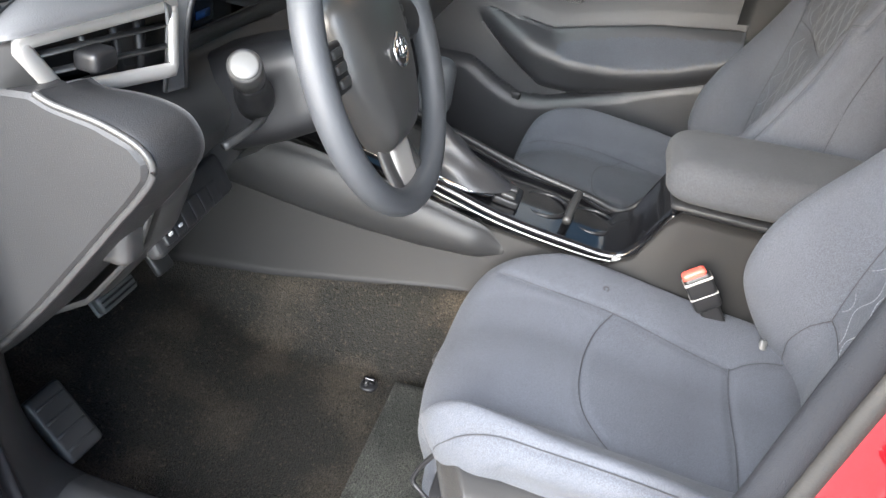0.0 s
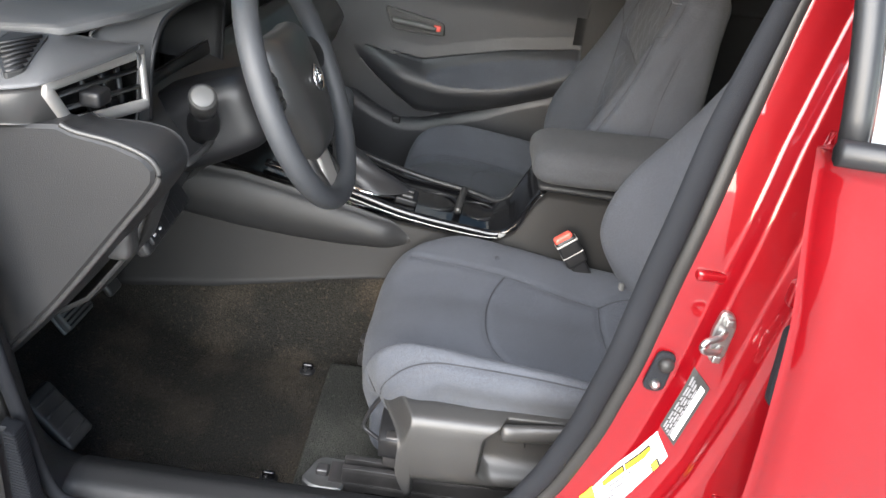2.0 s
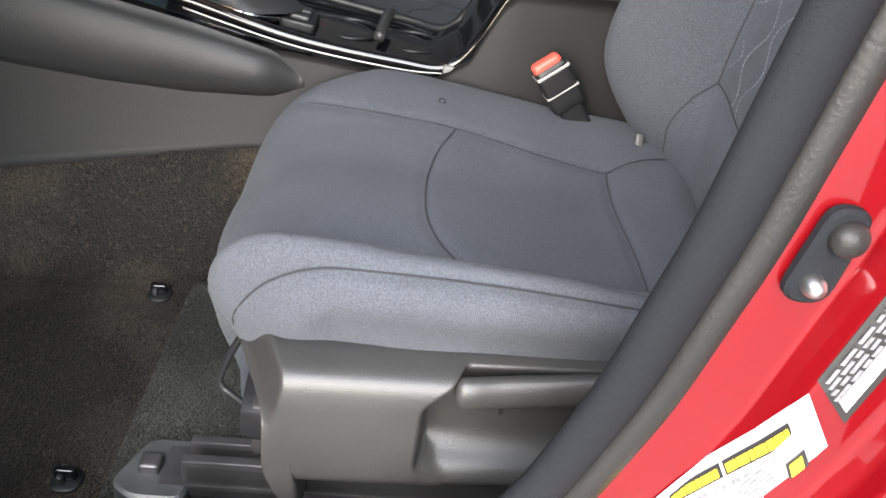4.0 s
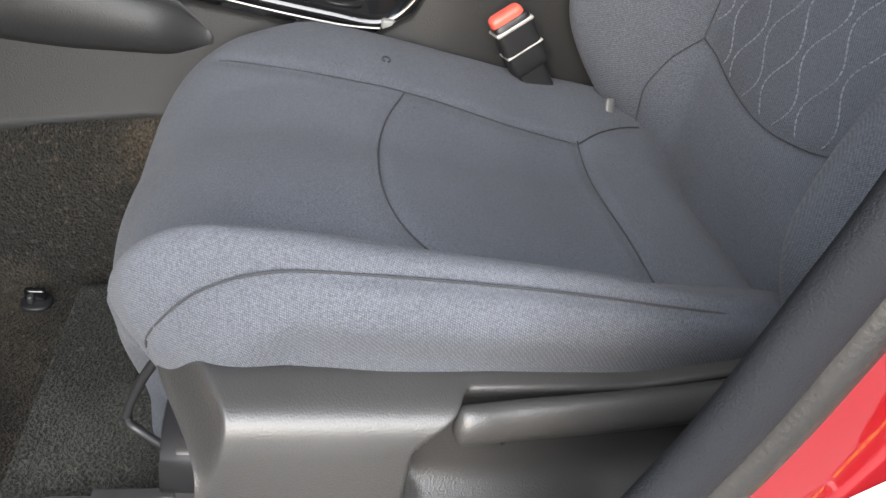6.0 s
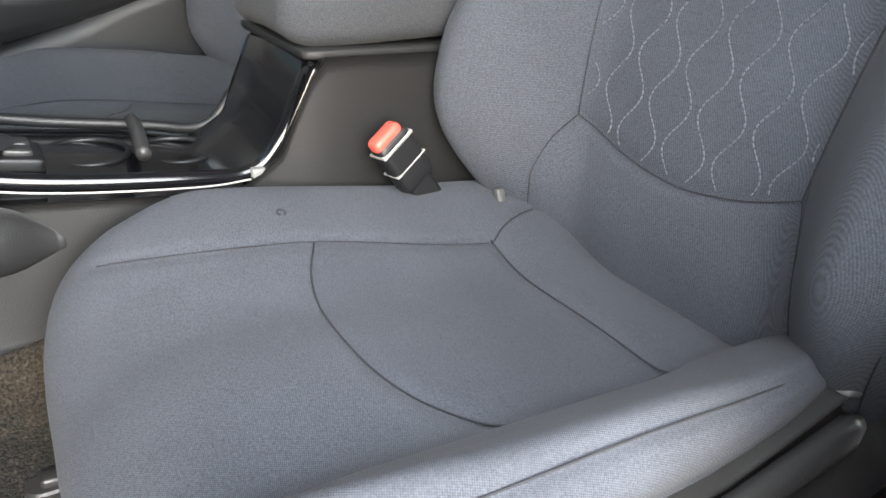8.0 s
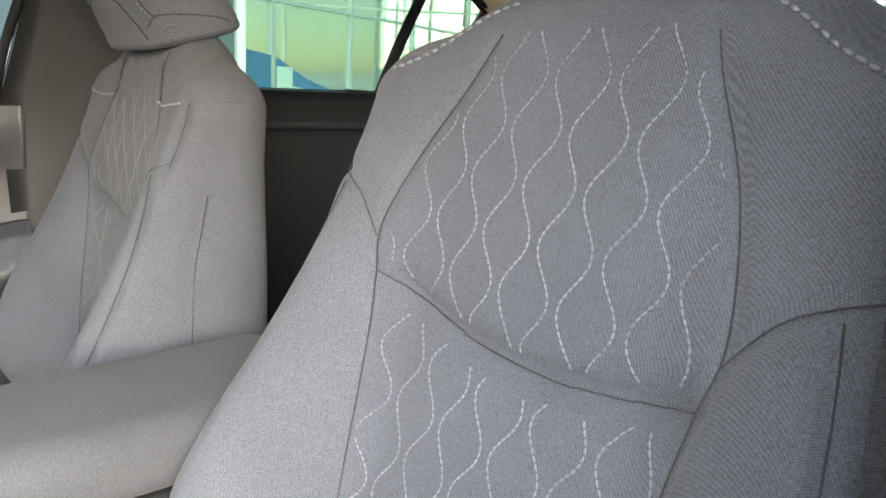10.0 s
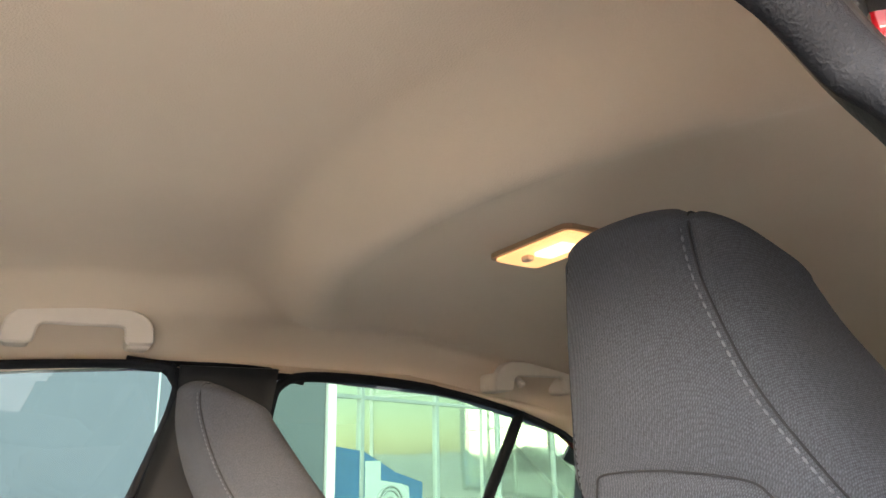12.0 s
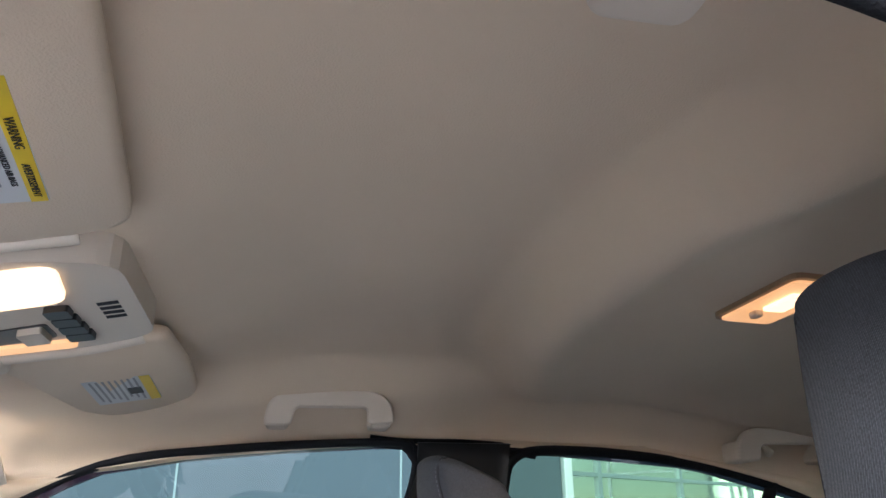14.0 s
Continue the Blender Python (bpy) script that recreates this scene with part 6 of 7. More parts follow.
wl = visor_patch("warning_label", 0.291, 0.351, -0.366, -0.227, 0.0012, LABEL_WHITE, vs, "white and yellow airbag warning label")
visor_patch("label_header", 0.2915, 0.3010, -0.3655, -0.2275, 0.0018, LABEL_YELLOW, wl, "yellow label header")
sl = math.atan2(drop(-0.3, 0.35) - drop(-0.3, 0.28), 0.07)
for body, xx in (("WARNING", -0.313), ("AVERTISSEMENT", -0.257)):
    c = on_visor(xx, 0.2963, 0.0024)
    text_object("header_text", body, 0.0072 if body == "WARNING" else 0.0062, Matrix.Translation(c) @ Euler((math.pi + sl, 0, 0.11)).to_matrix().to_4x4(), LABEL_BLACK, wl)
c = on_visor(-0.290, 0.3065, 0.0022)
text_object("notice_text", "EVEN WITH ADVANCED AIR BAGS", 0.0052, Matrix.Translation(c) @ Euler((math.pi + sl, 0, 0.11)).to_matrix().to_4x4(), LABEL_BLACK, wl)
for k in range(5):
    visor_patch("text_line", 0.3135 + 0.0055 * k, 0.3150 + 0.0055 * k, -0.36, -0.25 - 0.01 * (k % 2), 0.0016, material("label_grey", (0.25, 0.25, 0.25), 0.6), wl)
slant = 0.0
vs, drop = visor(1, "beige cloth sun visor with airbag label folded up")
wl = visor_patch("warning_label", 0.312, 0.39, 0.285, 0.405, 0.0012, LABEL_WHITE, vs, "white airbag warning label")
visor_patch("label_header", 0.3125, 0.325, 0.2855, 0.4045, 0.0018, LABEL_YELLOW, wl, "yellow label header")
for k in range(8):
    visor_patch("text_line", 0.330 + 0.0072 * k, 0.3325 + 0.0072 * k, 0.291, 0.395 - 0.008 * (k % 3), 0.0017, material("label_grey", (0.3, 0.3, 0.3), 0.6), wl)
visor_patch("pictogram", 0.329, 0.345, 0.335, 0.365, 0.0019, LABEL_BLACK, wl)


# ---- doorway fittings on the centre pillar ----
def pillar_dx(dy):
    return float(np.interp(-dy, [-p[1] for p in prof3], [p[0] for p in prof3]))


def on_pillar(dy, z, lift=0.0):
    """A place on the painted pillar, by offset behind the doorway's edge."""
    return np.array((-0.668 + lean(z) + pillar_dx(dy) - lift, pillar_edge(z) + dy, z))


def pillar_patch(name, d0, d1, z0, z1, lift, mat, parent, label="", slant=0.0, n=14):
    v, f = sheet(lambda a, b: on_pillar(d0 + (d1 - d0) * a, z0 + (z1 - z0) * b + slant * a, lift), np.linspace(0, 1, 5), np.linspace(0, 1, n), 0.0006)
    return add(name, v, f, mat, parent, label, smooth=False)


grey_ink = material("label_grey_ink", (0.17, 0.17, 0.18), 0.5, vary=0.3, vary_scale=300)
lb = thing("data_label", "black data sticker on the red pillar", "sticker")
pillar_patch("backing", -0.048, -0.071, 0.683, 0.764, 0.0012, LABEL_BLACK, lb, slant=-0.020)
pillar_patch("pale_band", -0.0615, -0.0675, 0.675, 0.745, 0.0018, LABEL_WHITE, lb, "pale barcode band", slant=-0.005)
rnd = random.Random(5)
for r in range(4):
    zz = 0.684 - 0.0030 * r
    while zz < 0.748 - 0.0030 * r:
        ln = rnd.uniform(0.004, 0.012)
        pillar_patch("text_bar", -0.0500 - 0.0030 * r, -0.0518 - 0.0030 * r, zz, zz + ln, 0.0018, grey_ink, lb, n=4)
        zz += ln + rnd.uniform(0.0015, 0.003)
def tyre_patch(name, d0, d1, z0, z1, lift, mat, parent, label="", n=14):
    """A patch of the slanting tyre sticker, which follows the pillar's curved edge."""
    def at(a, b):
        d, z = d0 + (d1 - d0) * a, z0 + (z1 - z0) * b
        across = (d + 0.050) / -0.032
        up = 0.567 + (z - 0.556) * 1.09 - 0.027 * across
        return on_pillar(-0.041 - 0.027 * across - 0.13 * (up - 0.62), up, lift + 0.0012)
    v, f = sheet(at, np.linspace(0, 1, 9), np.linspace(0, 1, 3 * n), 0.0006)
    return add(name, v, f, mat, parent, label, smooth=False)


lb = thing("tyre_label", "white tyre pressure sticker with yellow on black headers", "sticker")
tyre_patch("backing", -0.050, -0.082, 0.556, 0.655, 0.0004, LABEL_WHITE, lb)
for z0, z1 in ((0.570, 0.601), (0.603, 0.640)):
    tyre_patch("header", -0.0520, -0.0565, z0, z1, 0.0036, LABEL_BLACK, lb, "black header strip")
    zz = z0 + 0.001
    while zz < z1 - 0.002:
        ln = min(rnd.uniform(0.0022, 0.0065), z1 - 0.001 - zz)
        tyre_patch("header_word", -0.0529, -0.0556, zz, zz + ln, 0.0044, LABEL_YELLOW, lb, "yellow lettering", n=3)
        zz += ln + 0.0008
tyre_patch("yellow_square", -0.070, -0.080, 0.632, 0.643, 0.0036, LABEL_BLACK, lb, "black square")
tyre_patch("yellow_mark", -0.071, -0.079, 0.6335, 0.6405, 0.0044, LABEL_YELLOW, lb, "yellow mark")
for r in range(7):
    for z0, z1 in ((0.572, 0.600), (0.604, 0.629)):
        zz = z0 + (0.003 if r in (1, 3) else 0.0)
        while zz < z1 - 0.003:
            ln = min(rnd.uniform(0.0025, 0.008), z1 - zz)
            tyre_patch("text_bar", -0.0584 - 0.0031 * r, -0.0597 - 0.0031 * r, zz, zz + ln, 0.0036, grey_ink, lb, n=3)
            zz += ln + rnd.uniform(0.0008, 0.0022)
for z0 in (0.586, 0.6015, 0.617):
    tyre_patch("table_line", -0.066, -0.0805, z0, z0 + 0.0004, 0.0036, material("label_rose_ink", (0.6, 0.3, 0.4), 0.5), lb, n=3)
tyre_patch("yellow_tag", -0.048, -0.078, 0.538, 0.556, 0.0004, LABEL_YELLOW, lb, "yellow tag")

sk = thing("door_striker", "zinc plated steel door striker bolted to the pillar", "door striker")
C = on_pillar(-0.055, 0.808)
o = round_outline([(C[1] + 0.006, 0.838), (C[1] - 0.006, 0.836), (C[1] - 0.012, 0.822), (C[1] - 0.010, 0.786), (C[1] - 0.002, 0.777), (C[1] + 0.006, 0.782), (C[1] + 0.010, 0.812)], 0.007)
add_slab("plate", o, "x", C[0] - 0.0075, C[0] + 0.001, STEEL, sk, "zinc plated plate", 0.0015)
loop = spline([(C[0] - 0.004, C[1] - 0.004, 0.814), (C[0] - 0.016, C[1] + 0.004, 0.814), (C[0] - 0.022, C[1] + 0.018, 0.811), (C[0] - 0.023, C[1] + 0.022, 0.805), (C[0] - 0.022, C[1] + 0.018, 0.799), (C[0] - 0.016, C[1] + 0.004, 0.797), (C[0] - 0.004, C[1] - 0.004, 0.796)], 50)
add_tube("loop", loop, 0.0034, STEEL, sk, "steel loop", sides=12)
for zz, dy in ((0.828, -0.002), (0.785, -0.001)):
    v, f = rounded_box((0.004, 0.0045, 0.0045), 0.002, 8)
    add("bolt", v + np.array((C[0] - 0.009, C[1] + dy, zz)), f, STEEL, sk)

sw = thing("door_switch", "grey rubber courtesy light switch on the pillar", "door switch")
C = on_pillar(-0.022, 0.742)
o = round_outline([(C[1] + 0.006, 0.768), (C[1] - 0.014, 0.766), (C[1] - 0.010, 0.716), (C[1] + 0.014, 0.718)], 0.012)
add_slab("base", o, "x", C[0] - 0.007, C[0] + 0.001, RUBBER, sw, "black rubber base", 0.002)
for zz, yy, rr, mat in ((0.754, -0.004, 0.0085, RUBBER_GREY), (0.729, 0.002, 0.0055, STEEL)):
    v, f = rounded_box((0.008, rr, rr), (0.0075, rr * 0.98, rr * 0.98), 12)
    add("plunger" if rr > 0.006 else "screw", v + np.array((C[0] - 0.008, C[1] + yy, zz)), f, mat, sw, "grey plunger" if rr > 0.006 else "screw head")
pb = on_pillar(-0.030, 0.862)
v, f = rounded_box((0.006, 0.016, 0.006), 0.004, 8)
tagged(add("pillar_bump", v + pb, f, PAINT), "red painted pressed bump on the pillar", "bump", kind="structure")

# rear door hinges and the black plug between pillar and door
for zz in (0.885, 0.935):
    h = thing("hinge_bolt", "red painted hinge bolt", "bolt", "rear door hinge bolts")
    c = np.array((-0.735, -0.062, zz))
    v, f = rounded_box((0.006, 0.014, 0.014), (0.003, 0.006, 0.006), 8)
    add("washer", v + c, f, PAINT, h)
    ang = np.linspace(0, 2 * math.pi, 6, endpoint=False)
    add_slab("head", [(c[1] + 0.0085 * math.cos(a), c[2] + 0.0085 * math.sin(a)) for a in ang], "x", c[0] - 0.014, c[0] - 0.004, PAINT, h, bevel=0.001)
pl = thing("wiring_plug", "black rubber wiring boot between pillar and rear door", "wiring boot")
o = round_outline([(-0.052, 0.858), (-0.082, 0.850), (-0.090, 0.772), (-0.062, 0.762)], 0.014, 7)
add_slab("flange", o, "x", -0.752, -0.738, RUBBER, pl, "flat black rubber flange", 0.003)
o = round_outline([(-0.060, 0.846), (-0.078, 0.840), (-0.084, 0.784), (-0.068, 0.778)], 0.009, 7)
add_slab("sleeve", o, "x", -0.766, -0.750, RUBBER, pl, "black rubber sleeve", 0.005)
hg = thing("hinge", "red painted rear door hinge", "hinge")
v, f = rounded_box((0.008, 0.045, 0.022), 0.006, 10)
add("leaf", v + np.array((-0.722, -0.085, 0.622)), f, PAINT, hg)
for dy in (-0.02, 0.022):
    v, f = rounded_box((0.010, 0.011, 0.011), 0.005, 8)
    add("bolt", v + np.array((-0.731, -0.085 + dy, 0.622)), f, PAINT, hg)

# ---- driver seat belt on the pillar ----
bt = thing("seat_belt", "dark grey woven seat belt with black guide", "seat belt")
WEB = woven("belt_webbing", (0.05, 0.052, 0.058), 500, 0, 0.4, 0.3)
v, f = sheet(lambda k, z: (np.interp(z, [0.42, 0.80, 0.90, 1.00, 1.08, 1.17], [-0.622, -0.614, -0.604, -0.600, -0.602, -0.604]) - 0.044 * k, -0.055 - 0.016 * k, z), np.linspace(0, 1, 6), np.linspace(0.42, 1.17, 40), 0.0015)
add("webbing", v, f, WEB, bt, "ribbed dark grey webbing")
p = spline([(-0.594, -0.050, 0.834), (-0.600, -0.040, 0.840), (-0.625, -0.040, 0.852), (-0.652, -0.048, 0.858), (-0.655, -0.076, 0.856), (-0.625, -0.072, 0.846), (-0.600, -0.064, 0.836)], 40, True)
add_tube("webbing_guide", p, 0.0045, PLASTIC_BLACK, bt, "black plastic guide loop", sides=10, closed=True)
ring = [(-0.628 + 0.026 * math.cos(a), -0.068 + 0.004 * math.sin(a), 1.185 + 0.040 * math.sin(a)) for a in np.linspace(0, 2 * math.pi, 30, endpoint=False)]
add_tube("upper_anchor", ring, 0.009, PLASTIC, bt, "grey plastic belt anchor", closed=True, sides=10)


# ---- driver footwell ----
for cx0, cy0 in ((-0.2150, 0.479), (-0.495, 0.479)):
    ck = thing("mat_clip", "black twist clip on the carpet", "mat clip", "floor mat clips", at=(cx0, cy0, float(floor_height(cx0, cy0))))
    v, f = rounded_box((0.014, 0.014, 0.004), (0.012, 0.012, 0.003), 12)
    add("base", v + np.array((0, 0, 0.003)), f, PLASTIC_BLACK, ck)
    v, f = rounded_box((0.004, 0.010, 0.007), 0.0035, 8)
    add("hook", v + np.array((0, 0, 0.013)), f, PIANO, ck, "glossy black hook")
    v, f = rounded_box((0.009, 0.003, 0.005), 0.0028, 8)
    add("wing", v + np.array((0.0, 0.003, 0.011)), f, PLASTIC_MID, ck)

br = thing("brake_pedal", "brake pedal with ribbed rubber pad", "pedal")
tp = Euler((radians(-35), 0, radians(0))).to_matrix()


def ped(v, at):
    return v @ np.array(tp).T + np.array(at)


v, f = rounded_box((0.040, 0.008, 0.024), 0.006, 10)
pd = add("pad", ped(v, (-0.335, 0.848, 0.470)), f, CAP_DARK, br, "worn grey ribbed rubber pad")
for k in range(5):
    v, f = rounded_box((0.036, 0.002, 0.0016), 0.001, 3)
    add("rib", ped(v + np.array((0, -0.009, -0.016 + 0.008 * k)), (-0.335, 0.848, 0.470)), f, RUBBER_GREY, pd)
v, f = rounded_box((0.041, 0.003, 0.0255), 0.002, 6)
add("edge_plate", ped(v + np.array((0, 0.008, 0)), (-0.335, 0.848, 0.470)), f, CAP_GREY, br, "pale worn steel plate")
add_tube("arm", spline([(-0.33, 0.858, 0.475), (-0.332, 0.90, 0.58), (-0.33, 0.95, 0.72)], 14), 0.008, STEEL_DARK, br)
ac = thing("accelerator_pedal", "accelerator pedal with pale edge", "pedal")
v, f = rounded_box((0.020, 0.006, 0.042), 0.005, 10)
add("pad", ped(v, (-0.245, 0.84, 0.488)), f, PLASTIC_MID, ac, "grey plastic pad")
add_tube("arm", spline([(-0.245, 0.85, 0.51), (-0.24, 0.93, 0.62), (-0.24, 0.98, 0.72)], 12), 0.007, PLASTIC_BLACK, ac)
ft = thing("footrest", "dark ribbed plastic footrest", "footrest")
v, f = rounded_box((0.027, 0.008, 0.046), 0.006, 12)
tw = np.array(Euler((radians(-42), 0, radians(-4))).to_matrix())
add("plate", v @ tw.T + np.array((-0.563, 0.756, 0.450)), f, PLASTIC, ft, "grained dark plate")
for k in range(4):
    v, f = rounded_box((0.021, 0.0006, 0.002), 0.0005, 3)
    add("rib", (v + np.array((0, -0.0082, -0.03 + 0.020 * k))) @ tw.T + np.array((-0.563, 0.756, 0.450)), f, PLASTIC, ft)

# kick panel and wiring boot at the front of the doorway
kick_out = spline([(-0.668, 0.690, 0.420), (-0.672, 0.712, 0.440), (-0.674, 0.728, 0.50), (-0.670, 0.746, 0.58), (-0.666, 0.770, 0.66), (-0.662, 0.80, 0.75)], 60)
kick_in = spline([(-0.592, 0.700, 0.412), (-0.596, 0.742, 0.436), (-0.600, 0.770, 0.49), (-0.602, 0.780, 0.56), (-0.600, 0.786, 0.64), (-0.598, 0.80, 0.72)], 60)


def kick_point(k, i):
    a, b = kick_out[int(i)], kick_in[int(i)]
    p = a + (b - a) * min(k, 1.0) + np.array((0.0, -0.010, 0.008)) * math.sin(math.pi * min(k, 1.0))
    return p + np.array((0.016, 0.05, -0.05)) * max(k - 1.0, 0.0)


v, f = sheet(kick_point, np.linspace(0, 2.0, 25), range(60), 0.004)
kick = tagged(add("kick_panel", v, f, PLASTIC), "dark plastic kick panel at the foot of the front pillar", "kick panel", kind="structure")
v, f = sheet(lambda y, z: (-0.640 - 0.03 * smooth01(y, 0.80, 0.86) + 0.01 * math.sin(z * 9), y, z), np.linspace(0.80, 1.12, 30), np.linspace(0.30, 0.66, 20), 0.01)
tagged(add("cowl_side", v, f, PLASTIC_BLACK), "dark footwell side wall", "side wall", kind="structure")
v, f = sheet(lambda y, z: (-0.728 - 0.03 * smooth01(y, 0.76, 0.84) - 0.01 * smooth01(0.45 - z, 0, 0.2), y, z), np.linspace(0.716, 1.12, 30), np.linspace(0.16, 0.58, 24), 0.02, flip=True)
tagged(add("hinge_pillar_cover", v, f, PLASTIC), "dark hinge pillar cover ahead of the sill", "pillar cover", kind="structure")
bo = thing("door_wiring_boot", "black ribbed rubber boot at the front door hinge", "wiring boot")
for k in range(42):
    z = 0.40 + 0.0043 * k
    v, f = rounded_box((0.012, 0.0155 - 0.00012 * k, 0.0019), 0.0018, 4)
    v[:, 2] += 0.25 * v[:, 1]
    add("rib", v + np.array((-0.724, 0.702 + 0.0003 * k, z)), f, RUBBER, bo)

# driver door standing open: inner trim seen beyond the doorway's front edge
fd = thing("door_3", "dark trimmed driver door standing wide open", "car door", kind="structure")
hx, hy = -0.76, 0.86
ca, sa = math.cos(radians(74)), math.sin(radians(74))


def fd_point(a, z, out=0.0):
    return (hx - a * sa, hy + a * ca - out, z)


v, f = sheet(lambda a, z: fd_point(a, z, 0.055 + 0.03 * smooth01(z, 0.62, 0.70) * (1 - smooth01(z, 0.74, 0.80)) + 0.02 * (1 - smooth01(z, 0.50, 0.55))), np.linspace(0.02, 1.05, 40), np.linspace(0.30, 0.99, 40), 0.02, flip=True)
add("trim_panel", v, f, PLASTIC, fd, "dark grained door trim")
v, f = sheet(lambda a, z: fd_point(a, z, -0.06), np.linspace(0.0, 1.08, 16), np.linspace(0.27, 0.99, 16), 0.01)
add("skin", v, f, PAINT, fd, "red door skin")
v, f = sheet(lambda k, z: fd_point(0.0 + 0.01 * k, z, -0.06 + 0.115 * k), np.linspace(0, 1, 8), np.linspace(0.27, 0.99, 16), 0.006)
add("hinge_face", v, f, PAINT, fd, "red hinge face")

# ---- switches under the dash ----
sp = thing("switch_panel", "dark switch strip with blank covers under the dash", "switch panel")
d0, d1 = np.array((-0.545, 0.628, 0.738)), np.array((-0.398, 0.640, 0.728))
for k in range(7):
    q = (k + 0.5) / 7
    c = d0 * (1 - q) + d1 * q
    v, f = rounded_box((0.0095, 0.005, 0.0125), 0.002, 6)
    b = add("blank_cover" if k > 1 else "button", v @ np.array(Euler((radians(-30), 0, 0)).to_matrix()).T + c, f, PLASTIC_BLACK, sp, "black blank cover" if k > 1 else "black push button")
    if k < 2:
        v, f = rounded_box((0.0035, 0.001, 0.0035), 0.0008, 3)
        add("symbol", v + c + np.array((0, -0.0058, -0.002)), f, LABEL_WHITE, b, "white symbol")
v, f = rounded_box((0.085, 0.010, 0.024), 0.008, 12)
add("carrier", v @ np.array(Euler((radians(-30), 0, radians(4))).to_matrix()).T + (d0 + d1) / 2 + np.array((0, 0.010, 0.002)), f, PLASTIC, sp, "dark carrier strip")
hl = thing("hood_release", "dark plastic hood release corner piece", "release lever")
v, f = rounded_box((0.018, 0.030, 0.022), 0.012, 12)
add("cover", v + np.array((-0.585, 0.655, 0.752)), f, PLASTIC_MID, hl)

# ---- upper dash details ----
dv = thing("defroster_vent", "small slatted side window vent in the dash top", "air vent")
P0 = np.array([(-0.556, 0.762), (-0.545, 0.725), (-0.625, 0.710), (-0.640, 0.722), (-0.590, 0.762)])
o = round_outline(P0, 0.006)


wing_pts = np.array([wing(i, k) for i in range(50) for k in np.linspace(0.15, 1, 24)])


def top_z(x, y):
    d = (wing_pts[:, 0] - x) ** 2 + (wing_pts[:, 1] - y) ** 2
    return float(wing_pts[d.argmin(), 2])


v, f = slab(o, "z", 0, 1, 0)
v = np.array([(a, b, top_z(a, b) + (0.003 if c > 0.5 else -0.004)) for a, b, c in v])
add("bezel", v, f, PLASTIC_MID, dv, "satin bezel", smooth=False)
for k in range(7):
    q = (k + 0.5) / 7
    a, b = P0[3] * (1 - q) + P0[4] * q, P0[2] * (1 - q) + P0[1] * q
    a, b = a * 0.90 + b * 0.10, b * 0.90 + a * 0.10
    add_tube("slat", np.array([(a[0], a[1], top_z(*a) + 0.004), ((a[0] + b[0]) / 2, (a[1] + b[1]) / 2, top_z(*(a + b) / 2) + 0.004), (b[0], b[1], top_z(*b) + 0.004)]), 0.0022, PLASTIC_BLACK, dv, sides=5)


# ---- outside: neighbouring building ----
WALL = material("pale_grey_panel_wall", (0.062, 0.080, 0.090), 0.7, grain=0.2, grain_scale=40, vary=0.06, vary_scale=1.2)
FRAME_W = material("white_aluminium", (0.55, 0.56, 0.53), 0.45, vary=0.05)
FRAME_G = material("grey_mullion", (0.25, 0.30, 0.28), 0.45, vary=0.05)
MIRROR = material("mirrored_facade_glass", (0.66, 0.72, 0.66), 0.03, 0.9, vary=0.04, vary_scale=0.5)
bld = thing("showroom_building", "glass fronted building with panel wall and white column", "building")
v, f = box_mesh((8.15, 3.1, 2.6), (0.15, 6.2, 2.6), 0.02, 4)
add("wall", v, f, WALL, bld, "pale grey panel wall", smooth=False)
for yy in (-1.2, 1.2, 3.6, 6.0):
    v, f = box_mesh((7.997, yy, 2.6), (0.006, 0.012, 2.55), 0.003, 2)
    add("panel_joint", v, f, FRAME_G, bld, smooth=False)
v, f = box_mesh((8.04, -3.16, 2.6), (0.12, 0.055, 2.6), 0.02, 4)
add("column", v, f, FRAME_W, bld, "white square column", smooth=False)


def facade(p0, p1, marks, heights, frame, top):
    p0, p1 = np.array((*p0, 0.0)), np.array((*p1, 0.0))
    d = (p1 - p0) / np.linalg.norm(p1 - p0)
    length = np.linalg.norm(p1 - p0)
    ang = math.degrees(math.atan2(d[1], d[0]))
    marks = [0] + list(marks) + [length]
    zs = [0.1] + list(heights) + [top]
    for a, b in zip(marks[:-1], marks[1:]):
        for z0, z1 in zip(zs[:-1], zs[1:]):
            c = p0 + d * (a + b) / 2 + np.array((0, 0, (z0 + z1) / 2))
            v, f = box_mesh(c, ((b - a) / 2 - 0.01, 0.012, (z1 - z0) / 2 - 0.01), 0.004, 2, (0, 0, ang))
            add("pane", v, f, MIRROR, bld, "mirrored glass pane", smooth=False)
    for a in marks[1:]:
        c = p0 + d * a + np.array((0, 0, top / 2))
        v, f = box_mesh(c, (0.035, 0.05, top / 2), 0.004, 2, (0, 0, ang))
        add("mullion", v, f, frame, bld, smooth=False)
    for z in heights:
        c = p0 + d * length / 2 + np.array((0, 0, z))
        v, f = box_mesh(c, (length / 2, 0.045, 0.025), 0.004, 2, (0, 0, ang))
        add("transom", v, f, frame, bld, smooth=False)
    return p0, d


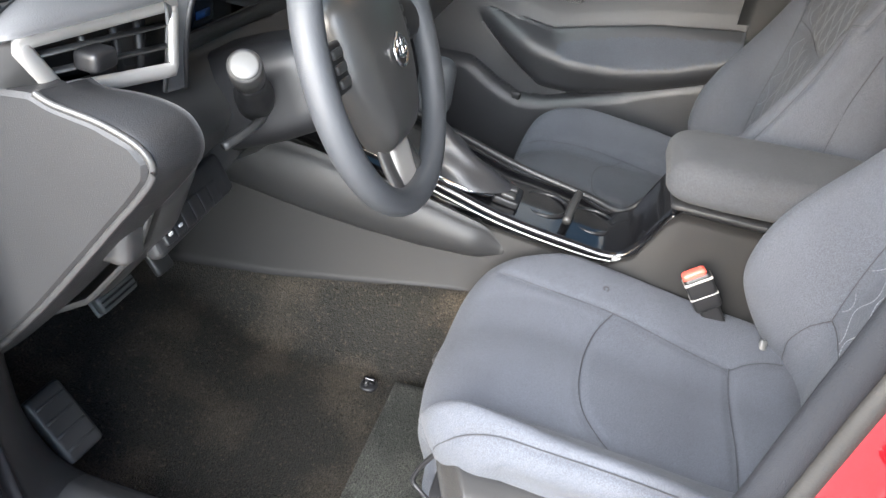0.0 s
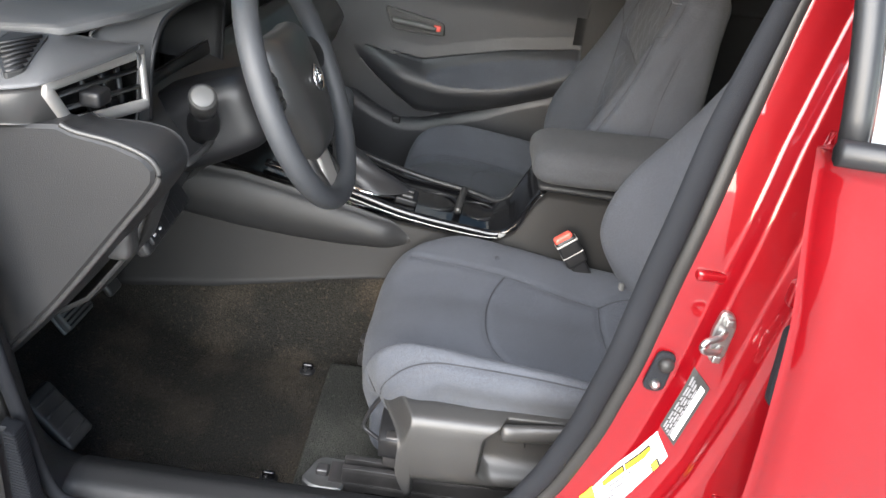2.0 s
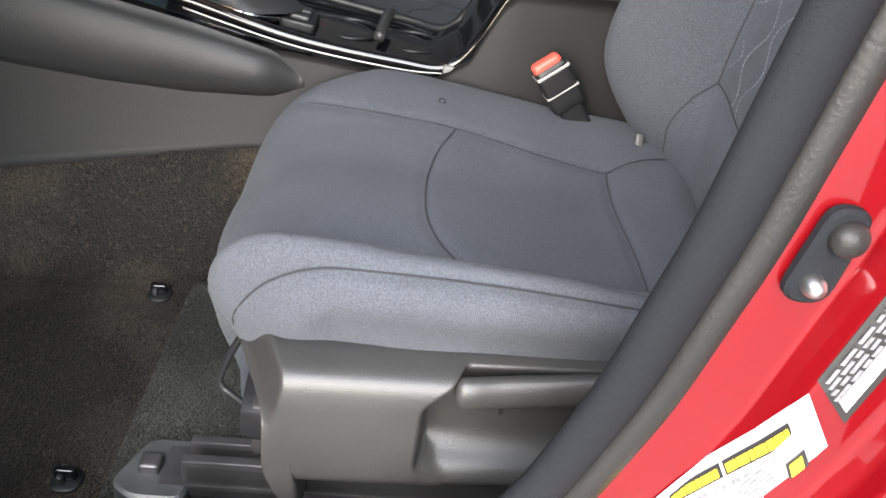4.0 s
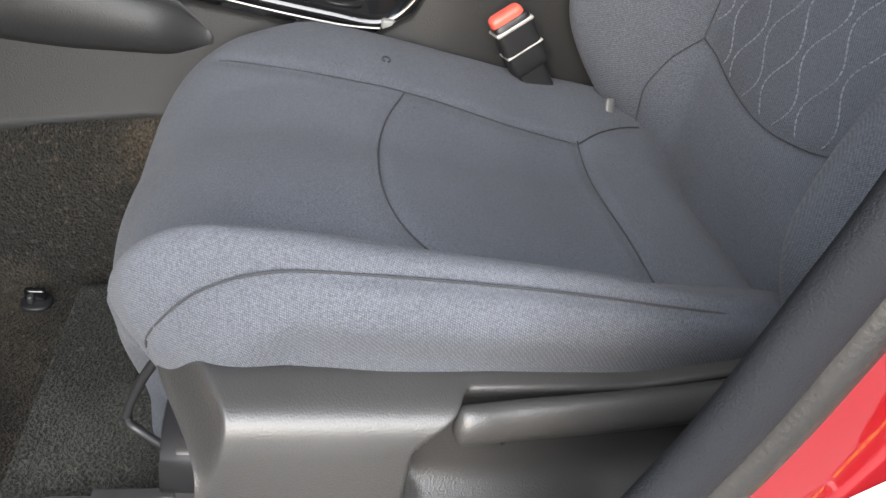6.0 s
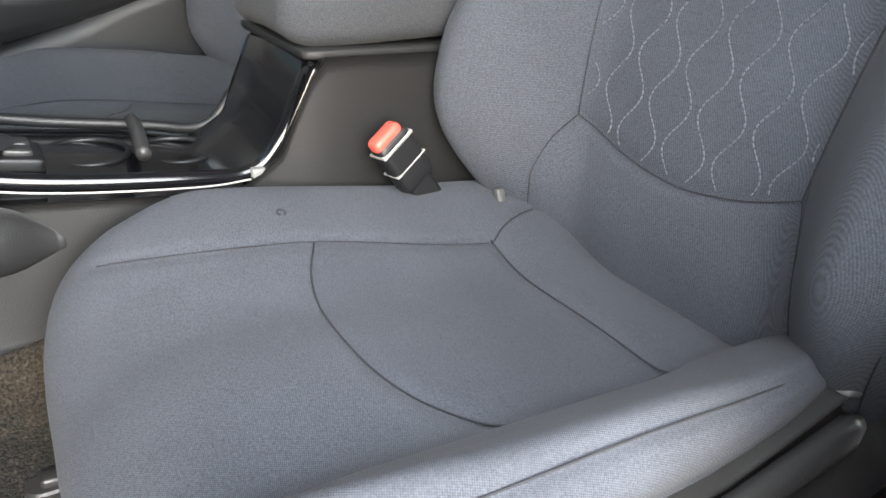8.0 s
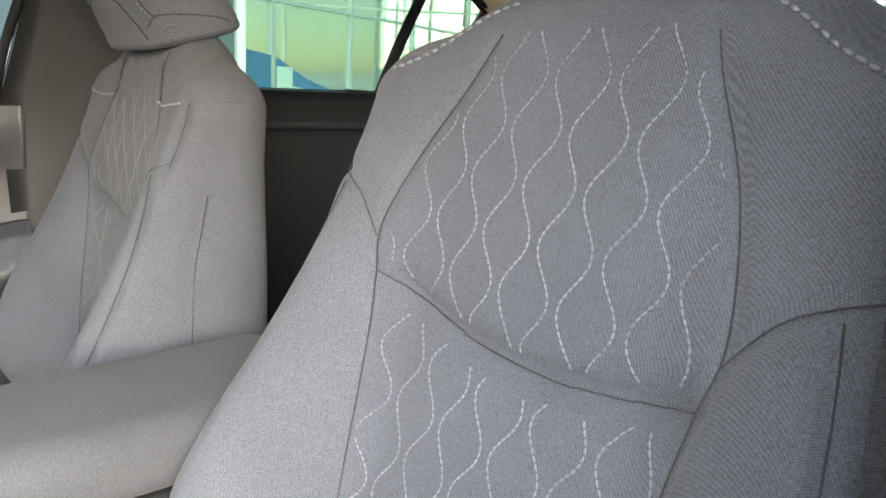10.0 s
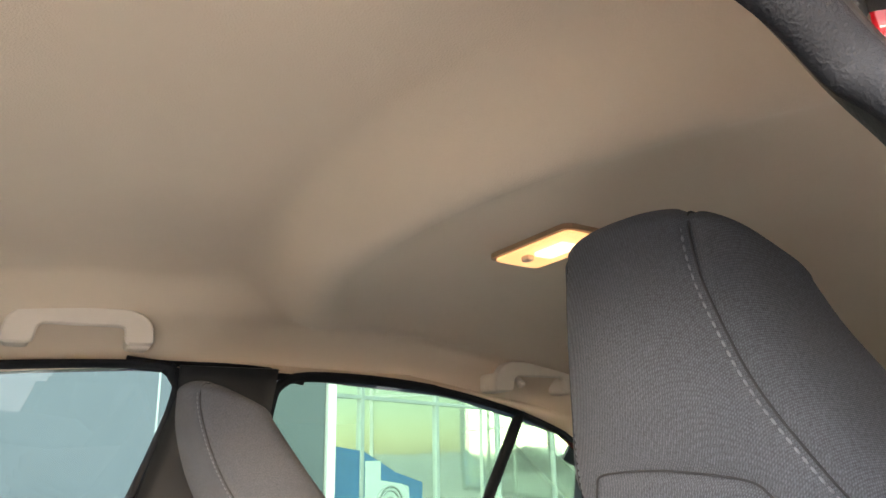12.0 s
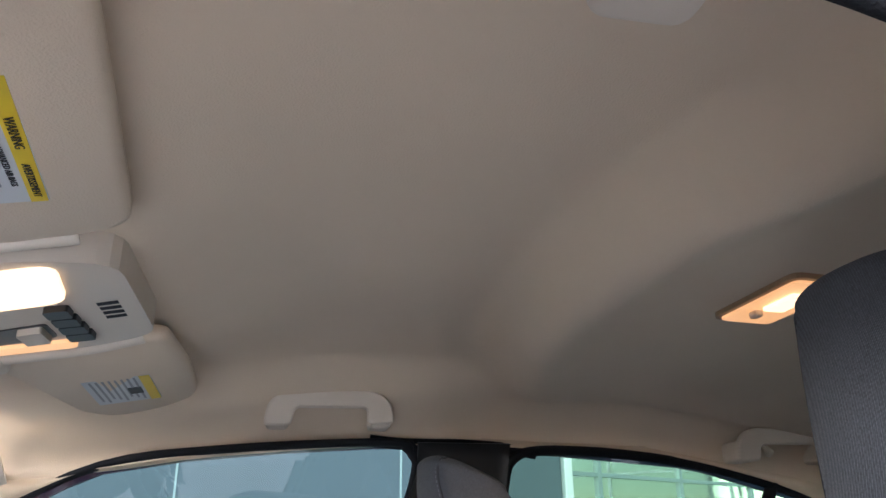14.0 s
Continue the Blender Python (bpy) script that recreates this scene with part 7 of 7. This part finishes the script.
fp, fd_dir = facade((8.05, -3.2), (12.5, -11.0), (0.55, 2.35, 4.3, 6.6), (1.88, 3.4), FRAME_G, 5.0)
facade((12.5, -11.0), (-8.0, -13.0), (2.5, 5.0, 7.5, 10.0, 12.5, 15.0, 17.5), (2.45, 4.0), FRAME_W, 5.2)
v, f = box_mesh((13.5, 0.0, 5.1), (5.3, 9.0, 0.12), 0.03, 4)
add("roof", v, f, FRAME_W, bld, "flat roof edge", smooth=False)


# poster in the glazing: blue sheet with a pale state outline and ring seal
def on_facade(a, z, lift):
    n = np.array((fd_dir[1], -fd_dir[0], 0))
    if n[0] > 0:
        n = -n
    p = fp + fd_dir * a + n * (0.02 + lift)
    return (p[0], p[1], z)


ps = thing("window_poster", "blue poster with pale state outline in the glazing", "poster")
BLUE = material("poster_blue", (0.035, 0.12, 0.23), 0.5, vary=0.1, vary_scale=4)
PALE = material("poster_pale", (0.36, 0.46, 0.42), 0.5, vary=0.05)


def poster_piece(name, pts, lift, mat, label=""):
    n = len(pts)
    v = [on_facade(a, z, lift) for a, z in pts] + [on_facade(a, z, lift - 0.006) for a, z in pts]
    faces = [tuple(range(n)), tuple(range(2 * n - 1, n - 1, -1))] + [(i, (i + 1) % n, n + (i + 1) % n, n + i) for i in range(n)]
    return add(name, v, faces, mat, ps, label, smooth=False)


poster_piece("sheet", [(0.02, 0.15), (1.95, 0.15), (1.95, 0.80), (1.30, 0.95), (0.60, 1.22), (0.02, 1.28)], 0.012, BLUE, "blue printed sheet")
tex = [(0.62, 1.10), (0.95, 1.10), (0.95, 0.86), (1.42, 0.80), (1.60, 0.76), (1.62, 0.50), (1.48, 0.40), (1.22, 0.24), (1.16, 0.08), (1.02, 0.12), (0.86, 0.34), (0.72, 0.38), (0.62, 0.32), (0.48, 0.46), (0.22, 0.62), (0.62, 0.62)]
poster_piece("outline", [(a, max(z, 0.16)) for a, z in tex], 0.022, PALE, "pale state outline")
for rr in (0.26, 0.20, 0.10):
    ring = [on_facade(1.14 + rr * 1.1 * math.cos(a), 0.56 + rr * 0.85 * math.sin(a), 0.035) for a in np.linspace(0, 2 * math.pi, 40, endpoint=False)]
    add_tube("seal_ring", ring, 0.016, FRAME_G, ps, "grey ring seal", closed=True, sides=6)
